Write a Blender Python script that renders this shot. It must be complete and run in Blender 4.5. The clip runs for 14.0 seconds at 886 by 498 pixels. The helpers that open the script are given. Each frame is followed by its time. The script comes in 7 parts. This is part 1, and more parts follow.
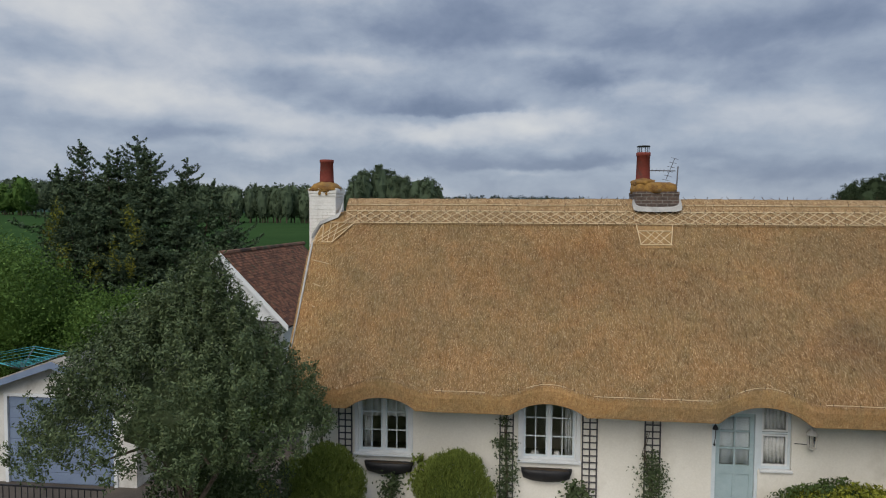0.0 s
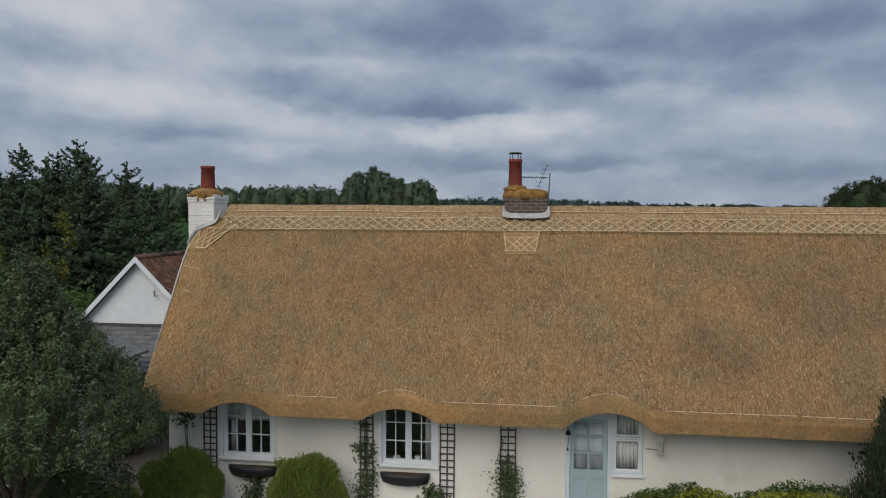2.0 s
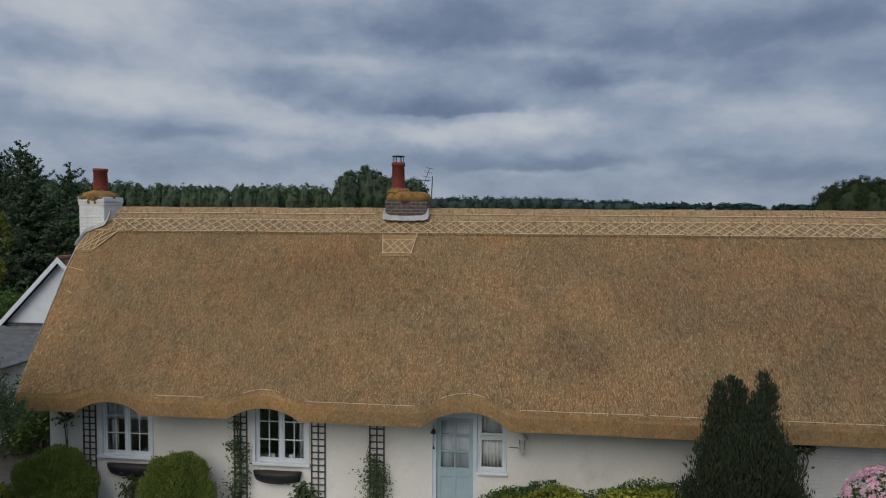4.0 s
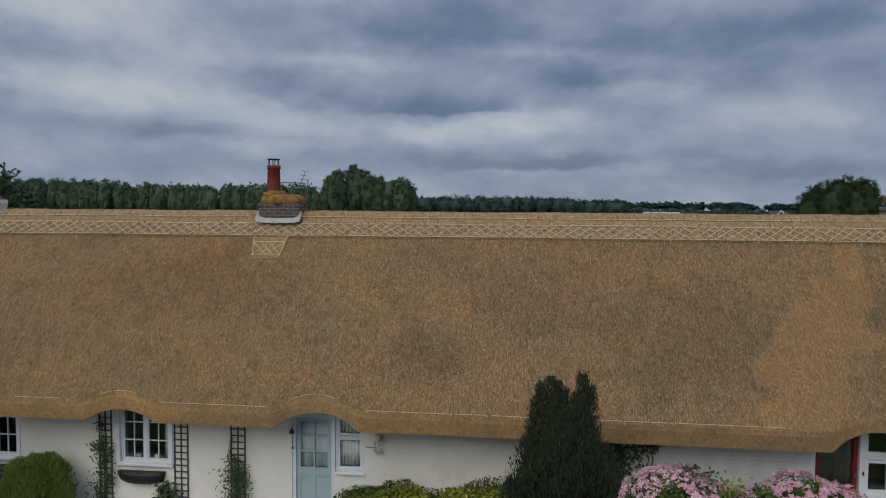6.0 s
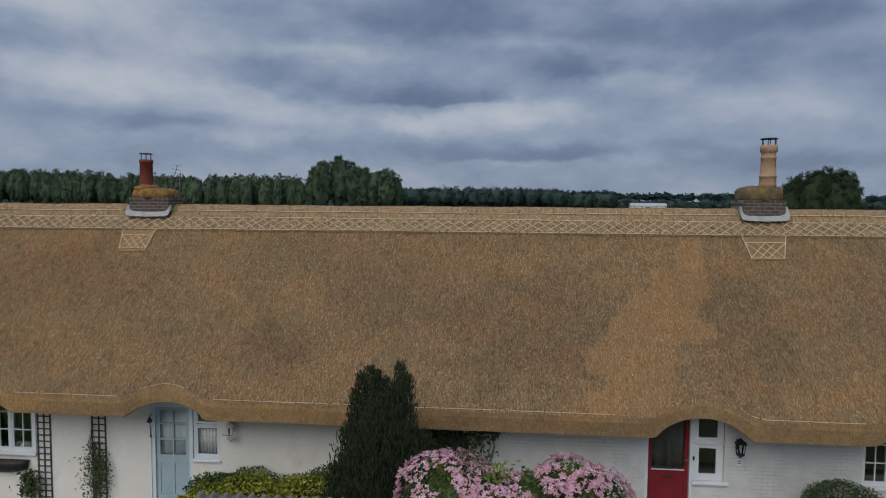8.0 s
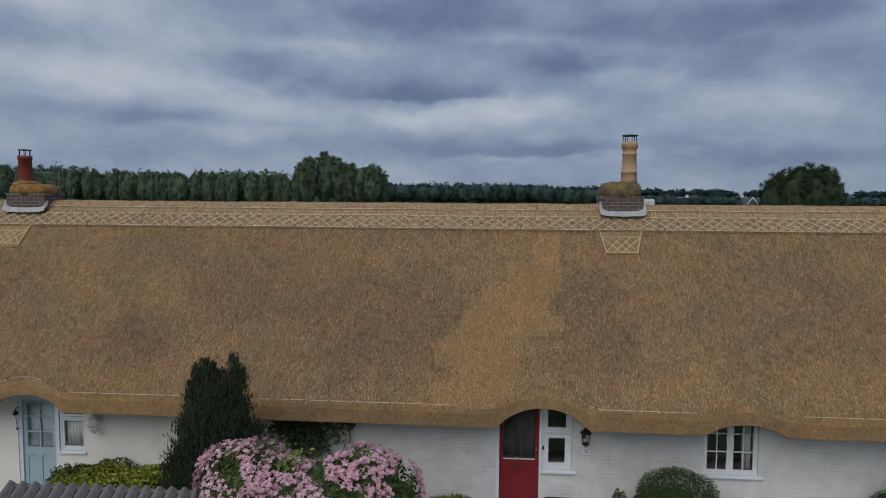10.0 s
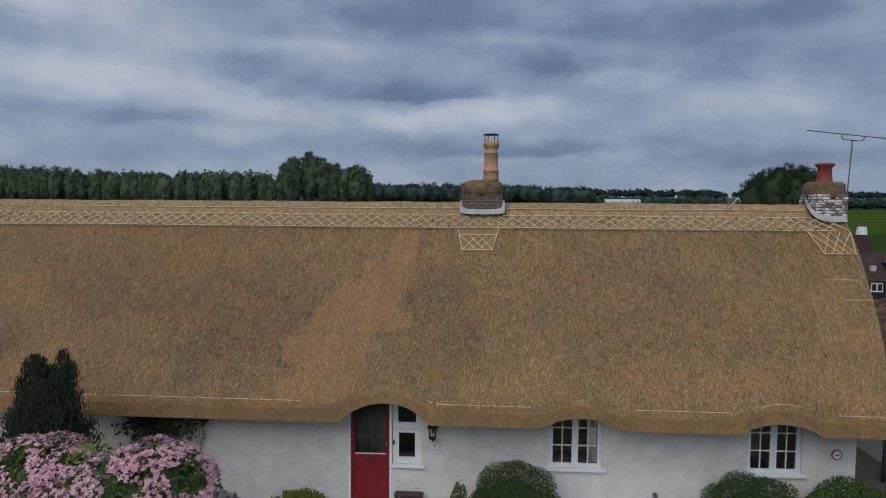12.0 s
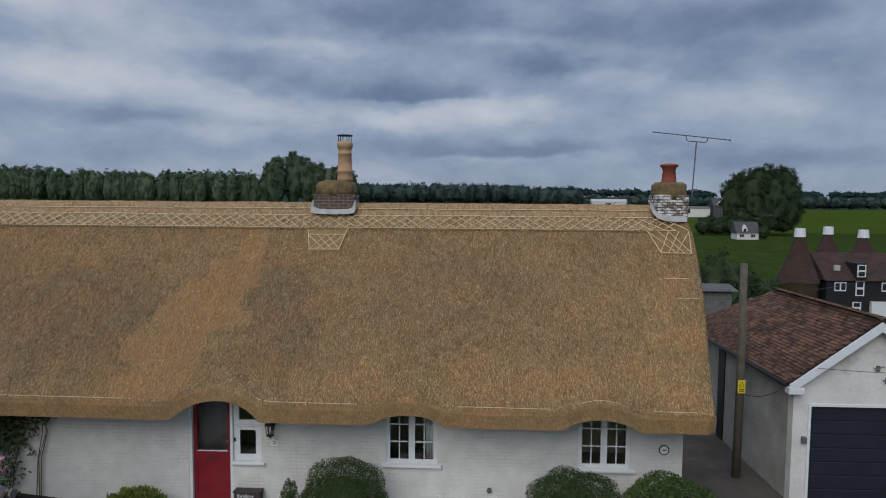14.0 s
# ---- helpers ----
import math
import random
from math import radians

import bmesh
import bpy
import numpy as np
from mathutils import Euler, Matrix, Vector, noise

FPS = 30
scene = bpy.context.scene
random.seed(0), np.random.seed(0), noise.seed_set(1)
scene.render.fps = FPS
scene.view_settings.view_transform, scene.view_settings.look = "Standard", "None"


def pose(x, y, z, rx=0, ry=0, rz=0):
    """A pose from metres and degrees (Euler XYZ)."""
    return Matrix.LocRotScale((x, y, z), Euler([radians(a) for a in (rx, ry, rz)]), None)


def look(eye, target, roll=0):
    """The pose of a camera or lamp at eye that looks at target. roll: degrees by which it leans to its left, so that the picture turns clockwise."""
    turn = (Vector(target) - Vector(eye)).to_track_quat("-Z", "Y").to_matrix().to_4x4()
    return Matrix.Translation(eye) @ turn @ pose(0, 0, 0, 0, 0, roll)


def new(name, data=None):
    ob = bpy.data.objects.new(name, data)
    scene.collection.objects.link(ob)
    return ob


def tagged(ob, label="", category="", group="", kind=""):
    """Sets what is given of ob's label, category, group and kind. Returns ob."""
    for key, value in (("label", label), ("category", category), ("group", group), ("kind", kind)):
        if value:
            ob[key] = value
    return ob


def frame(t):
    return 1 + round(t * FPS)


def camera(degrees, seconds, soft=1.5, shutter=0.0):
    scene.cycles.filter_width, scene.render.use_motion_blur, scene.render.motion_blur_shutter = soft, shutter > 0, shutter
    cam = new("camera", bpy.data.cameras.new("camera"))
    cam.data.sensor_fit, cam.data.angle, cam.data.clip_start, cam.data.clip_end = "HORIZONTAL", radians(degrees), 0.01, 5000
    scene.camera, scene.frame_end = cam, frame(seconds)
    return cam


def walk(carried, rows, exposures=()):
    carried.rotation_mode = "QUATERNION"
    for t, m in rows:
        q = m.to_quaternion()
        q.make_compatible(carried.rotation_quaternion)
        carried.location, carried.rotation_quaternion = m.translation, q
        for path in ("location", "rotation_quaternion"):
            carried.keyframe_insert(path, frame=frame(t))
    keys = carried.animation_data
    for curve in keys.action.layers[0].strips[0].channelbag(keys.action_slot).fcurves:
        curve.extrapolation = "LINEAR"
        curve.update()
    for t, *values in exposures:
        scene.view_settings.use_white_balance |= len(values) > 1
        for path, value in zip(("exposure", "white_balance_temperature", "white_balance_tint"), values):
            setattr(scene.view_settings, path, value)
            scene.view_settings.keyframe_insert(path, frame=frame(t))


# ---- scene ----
cam = camera(69.1, 14.0, 1.1)
METRES, EYE, TILT, LEAN, TURN = 20.0, 5.95, 0.0, 0.0, 5.85
ROWS = [
    (0.0, 0.0, 0.0, 0.0, 0.02, -2.82, -0.35),
    (0.5, 0.035, -0.001, 0.0013, 0.05, -2.73, -0.36),
    (1.0, 0.0696, -0.0026, 0.0026, 0.06, -2.68, -0.37),
    (1.5, 0.106, -0.0041, 0.0051, 0.1, -2.72, -0.38),
    (2.0, 0.1437, -0.0057, 0.0059, 0.12, -2.67, -0.4),
    (2.5, 0.1788, -0.0088, 0.0068, 0.14, -2.64, -0.43),
    (3.0, 0.2115, -0.0126, 0.0083, 0.06, -2.78, -0.41),
    (5.5, 0.375, -0.0224, 0.0146, -0.3, -2.8, -0.49),
    (6.0, 0.4129, -0.0261, 0.0159, -0.52, -2.87, -0.47),
    (6.5, 0.4505, -0.0308, 0.0164, -0.74, -3.04, -0.46),
    (7.0, 0.4868, -0.036, 0.0175, -0.9, -3.27, -0.47),
    (7.5, 0.5214, -0.0403, 0.0184, -1.06, -3.52, -0.47),
    (8.0, 0.5567, -0.0449, 0.0199, -1.22, -3.66, -0.46),
    (8.5, 0.5923, -0.0495, 0.0223, -1.37, -3.8, -0.46),
    (9.0, 0.6259, -0.0542, 0.0216, -1.54, -4.0, -0.45),
    (11.5, 0.8027, -0.0721, 0.0198, -2.36, -4.03, -0.41),
    (12.0, 0.8384, -0.0754, 0.0189, -2.59, -3.97, -0.41),
    (12.5, 0.8758, -0.0795, 0.0181, -2.8, -3.98, -0.41),
    (13.0, 0.9128, -0.0837, 0.0186, -3.03, -4.0, -0.42),
    (13.5, 0.9522, -0.0883, 0.0192, -3.24, -4.0, -0.43),
    (14.0, 0.9946, -0.0928, 0.0204, -3.31, -3.99, -0.44),
]
SUN, SUN_UP, ZENITH = 1.7, 42, 2.6
sin_az, cos_az = math.sin(radians(200)), math.cos(radians(200))
EXPOSURES = [(0.0, 0.2, 7350, 10), (1.5, 0.1, 7250, 10), (3.0, -0.05, 7050, 10), (6.5, -0.23, 6780, 10), (9.0, -0.23, 6640, 10), (12.5, -0.16, 6600, 10), (14.0, -0.10, 6650, 10)]
walk(cam, [(t, pose(0, 0, EYE, TILT, LEAN, TURN) @ pose(METRES * x, METRES * y, METRES * z, 90 + pitch, roll, yaw)) for t, x, y, z, yaw, pitch, roll in ROWS], EXPOSURES)

# ---- world, sun, exposure ----
def node_tree(idblock):
    idblock.use_nodes = True
    idblock.node_tree.nodes.clear()
    return idblock.node_tree


def nd(nt, kind, **values):
    n = nt.nodes.new(kind)
    for key, value in values.items():
        n.inputs[key.replace("_", " ")].default_value = value
    return n


def mth(nt, op, a, b=None, c=None, clamp=False):
    n = nt.nodes.new("ShaderNodeMath")
    n.operation, n.use_clamp = op, clamp
    for i, v in enumerate((a, b, c)):
        if v is None:
            continue
        if isinstance(v, (int, float)):
            n.inputs[i].default_value = v
        else:
            nt.links.new(v, n.inputs[i])
    return n.outputs[0]


def ramp(nt, fac, stops, mode="LINEAR"):
    n = nt.nodes.new("ShaderNodeValToRGB")
    n.color_ramp.interpolation = mode
    els = n.color_ramp.elements
    while len(els) < len(stops):
        els.new(0.5)
    for e, (p, c) in zip(els, stops):
        e.position = p
        e.color = (*c, 1) if len(c) == 3 else c
    nt.links.new(fac, n.inputs[0])
    return n.outputs[0]


def mixc(nt, fac, a, b, mode="MIX"):
    n = nt.nodes.new("ShaderNodeMix")
    n.data_type, n.blend_type = "RGBA", mode
    for sock, v in ((n.inputs[0], fac), (n.inputs[6], a), (n.inputs[7], b)):
        if isinstance(v, (int, float)):
            sock.default_value = v
        elif isinstance(v, tuple):
            sock.default_value = (*v, 1)
        else:
            nt.links.new(v, sock)
    return n.outputs[2]


world = bpy.data.worlds.new("overcast_sky")
scene.world = world
nt = node_tree(world)
gen = nd(nt, "ShaderNodeTexCoord").outputs["Generated"]
sep = nd(nt, "ShaderNodeSeparateXYZ")
nt.links.new(gen, sep.inputs[0])
dx, dy, dz = sep.outputs
el = mth(nt, "MULTIPLY", mth(nt, "ARCSINE", dz), 57.2958)
az = mth(nt, "MULTIPLY", mth(nt, "ARCTAN2", dx, dy), 57.2958)
# clouds: drawn-out noise at two scales
comb = nd(nt, "ShaderNodeCombineXYZ")
nt.links.new(mth(nt, "MULTIPLY", az, 0.095), comb.inputs[0])
nt.links.new(mth(nt, "MULTIPLY", el, 0.17), comb.inputs[1])
n1 = nd(nt, "ShaderNodeTexNoise", Scale=1.0, Detail=9.0, Roughness=0.55, Distortion=0.2)
nt.links.new(comb.outputs[0], n1.inputs["Vector"])
warp = nd(nt, "ShaderNodeTexNoise", Scale=1.7, Detail=6.0, Roughness=0.55)
nt.links.new(comb.outputs[0], warp.inputs["Vector"])
wsep = nd(nt, "ShaderNodeSeparateColor")
nt.links.new(warp.outputs["Color"], wsep.inputs[0])
azw = mth(nt, "ADD", az, mth(nt, "MULTIPLY", mth(nt, "SUBTRACT", wsep.outputs[0], 0.5), 13.0))
elw = mth(nt, "ADD", el, mth(nt, "MULTIPLY", mth(nt, "SUBTRACT", wsep.outputs[1], 0.5), 3.2))
# masses of cloud: azimuth, elevation, half width, depth above, depth below, lift (light) or sink (dark)
MASSES = [
    (-5, 15.8, 9, 3.2, 1.6, -0.17), (-18, 15.2, 10, 2.2, 1.4, -0.09), (15, 14.3, 8, 2.0, 1.2, -0.16), (6.5, 11.8, 4.2, 1.5, 0.8, -0.17),
    (-20, 10.6, 7, 2.0, 1.2, -0.13), (-5, 9.3, 6.5, 1.9, 0.35, -0.18), (20, 11.5, 9, 1.6, 1.4, -0.10), (27, 15.0, 7, 2.4, 1.6, -0.11),
    (-32, 7.0, 9, 0.8, 0.8, -0.09), (-6, 4.6, 14, 1.2, 1.0, -0.10), (9, 4.6, 9, 1.0, 1.0, -0.12), (24, 3.6, 10, 1.0, 1.0, -0.09), (-38, 12.6, 7, 1.2, 1.2, -0.06),
    (-5, 7.6, 8, 0.8, 1.3, 0.19), (4, 8.7, 5.5, 1.0, 1.2, 0.17), (-18, 8.3, 8, 0.9, 1.2, 0.10), (-33, 10.0, 9, 1.5, 1.3, 0.15), (-36, 16.0, 8, 3.0, 2.0, 0.15),
    (12.5, 10.6, 3.5, 1.2, 1.4, 0.12), (19, 7.6, 10, 1.4, 1.4, 0.08), (13, 4.4, 4.0, 0.7, 0.7, 0.12), (5, 13.8, 5, 0.6, 0.6, 0.07), (-14, 13.0, 6, 0.7, 0.7, 0.08),
    (-28, 14.0, 16, 6.0, 6.0, 0.10), (-22, 6.0, 7, 0.8, 0.8, 0.09), (2, 3.8, 7, 0.35, 0.35, 0.08), (33, 15, 4, 2.0, 2.0, 0.05), (-16, 18.5, 8, 1.2, 1.2, 0.06),
]
n2 = nd(nt, "ShaderNodeTexNoise", Scale=3.4, Detail=7.0, Roughness=0.6, Distortion=0.5)
nt.links.new(comb.outputs[0], n2.inputs["Vector"])
total = mth(nt, "MULTIPLY_ADD", mth(nt, "SUBTRACT", n1.outputs[0], 0.5), 0.55, 0.50)
total = mth(nt, "ADD", total, mth(nt, "MULTIPLY", mth(nt, "SUBTRACT", n2.outputs[0], 0.5), 0.13))
for a0, e0, wa, up, dn, amp in MASSES:
    qa = mth(nt, "MULTIPLY", mth(nt, "SUBTRACT", azw, a0), 1.0 / wa)
    de = mth(nt, "SUBTRACT", elw, e0)
    qe = mth(nt, "ADD", mth(nt, "MULTIPLY", mth(nt, "MAXIMUM", de, 0.0), 1.0 / up), mth(nt, "MULTIPLY", mth(nt, "MINIMUM", de, 0.0), 1.0 / dn))
    d2 = mth(nt, "ADD", mth(nt, "MULTIPLY", qa, qa), mth(nt, "MULTIPLY", qe, qe))
    g = mth(nt, "EXPONENT", mth(nt, "MULTIPLY", mth(nt, "POWER", d2, 1.35), -1.0))
    total = mth(nt, "ADD", total, mth(nt, "MULTIPLY", g, amp * 1.15))
skycol = ramp(nt, total, [(0.22, (0.118, 0.170, 0.290)), (0.36, (0.180, 0.242, 0.378)), (0.50, (0.275, 0.350, 0.490)), (0.64, (0.405, 0.470, 0.590)), (0.82, (0.55, 0.60, 0.68))])
sky = nd(nt, "ShaderNodeTexSky")
sky.sky_type, sky.sun_disc = "NISHITA", False
sky.sun_elevation, sky.sun_rotation = radians(SUN_UP), radians(200)
skyc = mixc(nt, 1.0, sky.outputs[0], (0.09, 0.09, 0.09), "MULTIPLY")
both = mixc(nt, 0.93, skyc, skycol)
# an overcast sky is brightest overhead
lift = mth(nt, "MULTIPLY_ADD", mth(nt, "SMOOTH_MAX", mth(nt, "SUBTRACT", dz, 0.36), 0.0, 0.08), ZENITH, 1.0)
bg = nd(nt, "ShaderNodeBackground")
nt.links.new(both, bg.inputs[0])
nt.links.new(lift, bg.inputs[1])
nt.links.new(bg.outputs[0], nd(nt, "ShaderNodeOutputWorld").inputs[0])

sun = new("sun", bpy.data.lights.new("sun", "SUN"))
sun.data.energy, sun.data.angle, sun.data.color = SUN, radians(50), (1.0, 0.96, 0.9)
sun.matrix_world = look((0, 0, 0), (sin_az * -math.cos(radians(SUN_UP)), cos_az * -math.cos(radians(SUN_UP)), -math.sin(radians(SUN_UP))))


# ---- materials ----
def base(name, rough=0.8, metal=0.0):
    m = bpy.data.materials.new(name)
    t = node_tree(m)
    p = nd(t, "ShaderNodeBsdfPrincipled", Roughness=rough, Metallic=metal)
    t.links.new(p.outputs[0], nd(t, "ShaderNodeOutputMaterial").inputs[0])
    return m, t, p


def coords(t, scale=(1, 1, 1), rot=(0, 0, 0), kind="Object"):
    mp = nd(t, "ShaderNodeMapping", Scale=scale, Rotation=rot)
    t.links.new(nd(t, "ShaderNodeTexCoord").outputs[kind], mp.inputs[0])
    return mp.outputs[0]


def noise_tex(t, vec, scale, detail=4.0, rough=0.55, dist=0.0):
    n = nd(t, "ShaderNodeTexNoise", Scale=scale, Detail=detail, Roughness=rough, Distortion=dist)
    t.links.new(vec, n.inputs["Vector"])
    return n.outputs[0]


def bump(t, p, height, strength=0.4, distance=0.01):
    b = nd(t, "ShaderNodeBump", Strength=strength, Distance=distance)
    t.links.new(height, b.inputs["Height"])
    t.links.new(b.outputs[0], p.inputs["Normal"])


def worn(name, a, b, scale=6.0, fine=60.0, rough=0.8, strength=0.3, metal=0.0, stain=None, each=0.0, spec=0.3):
    """Two tones at a broad and a fine scale, with relief; each: how far single pieces differ."""
    m, t, p = base(name, rough, metal)
    p.inputs["Specular IOR Level"].default_value = spec
    v = coords(t)
    f = mth(t, "ADD", mth(t, "MULTIPLY", noise_tex(t, v, scale), 0.6), mth(t, "MULTIPLY", noise_tex(t, v, fine), 0.4))
    c = ramp(t, f, [(0.36, a), (0.64, b)])
    if stain:
        s = ramp(t, noise_tex(t, v, scale * 0.6, 6.0, 0.65), [(0.56, (0, 0, 0)), (0.70, (1, 1, 1))])
        c = mixc(t, s, c, stain)
    if each:
        rnd = mth(t, "FRACT", mth(t, "ADD", nd(t, "ShaderNodeObjectInfo").outputs["Random"], nd(t, "ShaderNodeNewGeometry").outputs["Random Per Island"]))
        h = nd(t, "ShaderNodeHueSaturation")
        t.links.new(mth(t, "MULTIPLY_ADD", rnd, each, 1.0 - each / 2), h.inputs["Value"])
        t.links.new(c, h.inputs["Color"])
        c = h.outputs[0]
    t.links.new(c, p.inputs["Base Color"])
    bump(t, p, f, strength)
    return m


def leafy(name, a, b, c=None, rough=0.55, trans=0.25, broad=0.9):
    """Foliage: each leaf takes its own tone."""
    m, t, p = base(name, rough)
    rnd = nd(t, "ShaderNodeNewGeometry").outputs["Random Per Island"]
    stops = [(0.0, a), (0.75, b)] + ([(1.0, c)] if c else [])
    big = noise_tex(t, coords(t), 1.3)
    f = mth(t, "ADD", mth(t, "MULTIPLY", rnd, 0.7), mth(t, "MULTIPLY", mth(t, "SUBTRACT", big, 0.35), broad), clamp=True)
    col = ramp(t, f, stops)
    t.links.new(col, p.inputs["Base Color"])
    p.inputs["Specular IOR Level"].default_value = 0.12
    if trans:
        tr = nd(t, "ShaderNodeBsdfTranslucent")
        t.links.new(col, tr.inputs[0])
        mx = nd(t, "ShaderNodeMixShader", Fac=trans)
        t.links.new(p.outputs[0], mx.inputs[1])
        t.links.new(tr.outputs[0], mx.inputs[2])
        out = [n for n in t.nodes if n.type == "OUTPUT_MATERIAL"][0]
        t.links.new(mx.outputs[0], out.inputs[0])
    return m


# weathered and paler stretches of the reed: centre x, z, half width, half height, tone
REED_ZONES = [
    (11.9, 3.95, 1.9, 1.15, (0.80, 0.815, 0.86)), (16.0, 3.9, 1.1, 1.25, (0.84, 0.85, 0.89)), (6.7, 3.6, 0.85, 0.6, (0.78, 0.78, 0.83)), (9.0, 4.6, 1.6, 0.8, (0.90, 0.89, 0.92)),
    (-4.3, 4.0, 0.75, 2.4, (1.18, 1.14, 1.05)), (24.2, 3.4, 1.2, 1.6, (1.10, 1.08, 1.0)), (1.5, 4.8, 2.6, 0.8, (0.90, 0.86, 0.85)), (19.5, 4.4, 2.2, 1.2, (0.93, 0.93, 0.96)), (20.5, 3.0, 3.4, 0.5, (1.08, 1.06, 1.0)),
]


def reed_tint(t, c, k):
    """Tones of the reed: broad weathered and paler stretches, rusty and greenish tinges, small tufts combed down the
    slope.
    """
    v = coords(t)
    wob = nd(t, "ShaderNodeTexNoise", Scale=1.6, Detail=5.0, Roughness=0.65)
    t.links.new(v, wob.inputs["Vector"])
    add = nd(t, "ShaderNodeVectorMath")
    add.operation = "MULTIPLY_ADD"
    add.inputs[1].default_value = (1.7, 1.7, 1.7)
    t.links.new(wob.outputs["Color"], add.inputs[0])
    t.links.new(v, add.inputs[2])
    sp = nd(t, "ShaderNodeSeparateXYZ")
    t.links.new(add.outputs[0], sp.inputs[0])
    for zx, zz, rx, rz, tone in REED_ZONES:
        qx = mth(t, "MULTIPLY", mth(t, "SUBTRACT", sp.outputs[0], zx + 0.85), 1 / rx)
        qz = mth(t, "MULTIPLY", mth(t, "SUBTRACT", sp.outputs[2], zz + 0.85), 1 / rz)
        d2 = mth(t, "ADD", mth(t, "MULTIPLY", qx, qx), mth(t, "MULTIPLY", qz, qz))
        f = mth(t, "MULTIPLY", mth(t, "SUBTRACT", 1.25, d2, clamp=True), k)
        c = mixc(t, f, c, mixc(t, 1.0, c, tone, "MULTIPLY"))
    hue = noise_tex(t, coords(t, (0.75, 1.1, 1.1)), 1.0, 6.0, 0.62, 0.6)
    c = mixc(t, k, c, ramp(t, hue, [(0.32, (0.90, 0.92, 0.92)), (0.44, (0.96, 0.98, 0.97)), (0.54, (1.04, 1.0, 0.96)), (0.66, (1.10, 1.01, 0.94))]), "MULTIPLY")
    rust = noise_tex(t, coords(t, (1.9, 1.5, 1.5)), 1.0, 5.0, 0.65, 0.5)
    c = mixc(t, k, c, ramp(t, rust, [(0.36, (0.93, 0.97, 0.95)), (0.52, (1, 1, 1)), (0.68, (1.05, 1.0, 0.95))]), "MULTIPLY")
    small = noise_tex(t, coords(t, (3.6, 2.6, 2.6)), 1.0, 4.0, 0.6, 0.3)
    c = mixc(t, k, c, ramp(t, small, [(0.34, (0.90, 0.90, 0.90)), (0.5, (1, 1, 1)), (0.66, (1.08, 1.05, 1.01))]), "MULTIPLY")
    tufts = noise_tex(t, coords(t, (34, 13, 13)), 1.0, 3.0, 0.65, 0.2)
    return mixc(t, k, c, ramp(t, tufts, [(0.34, (0.84, 0.83, 0.82)), (0.5, (1, 1, 1)), (0.66, (1.15, 1.14, 1.10))]), "MULTIPLY")


def straw_material(name, a, b, c, k=0.9):
    m, t, p = base(name, 0.75)
    p.inputs["Specular IOR Level"].default_value = 0.25
    rnd = nd(t, "ShaderNodeNewGeometry").outputs["Random Per Island"]
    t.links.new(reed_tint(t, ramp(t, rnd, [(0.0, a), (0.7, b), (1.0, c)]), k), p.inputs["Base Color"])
    return m


def thatch_material(name, dark, mid, light, patches=True, contrast=1.0, grain=15):
    """Combed reed: streaks down the slope, tufts, weathered patches."""
    m, t, p = base(name, 0.9)
    p.inputs["Specular IOR Level"].default_value = 0.15
    v = coords(t)
    fine = noise_tex(t, coords(t, (80, grain, grain)), 1.0, 2.0, 0.6, 0.3)
    mid_n = noise_tex(t, coords(t, (26, grain * 0.4, grain * 0.4)), 1.0, 3.0, 0.6, 0.6)
    tuft = noise_tex(t, v, 9.0, 4.0, 0.6)
    f = mth(t, "ADD", mth(t, "ADD", mth(t, "MULTIPLY", fine, 0.45), mth(t, "MULTIPLY", mid_n, 0.35)), mth(t, "MULTIPLY", tuft, 0.20))
    c = ramp(t, f, [(0.50 - 0.15 / contrast, dark), (0.50, mid), (0.50 + 0.15 / contrast, light)])
    if patches:
        # the eastern part of the roof is older and greyer than the western
        w = noise_tex(t, coords(t, (0.35, 0.7, 0.7)), 1.0, 6.0, 0.62, 0.5)
        sp = nd(t, "ShaderNodeSeparateXYZ")
        t.links.new(v, sp.inputs[0])
        age = nd(t, "ShaderNodeMapRange", From_Min=2.0, From_Max=11.0, To_Min=-0.10, To_Max=0.13)
        t.links.new(sp.outputs[0], age.inputs[0])
        grey = ramp(t, mth(t, "ADD", w, age.outputs[0]), [(0.38, (0, 0, 0)), (0.62, (1, 1, 1))])
        c = mixc(t, grey, c, mixc(t, 1.0, c, (0.84, 0.85, 0.92), "MULTIPLY"))
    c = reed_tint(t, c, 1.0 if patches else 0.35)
    t.links.new(c, p.inputs["Base Color"])
    bump(t, p, f, 0.6, 0.016)
    return m


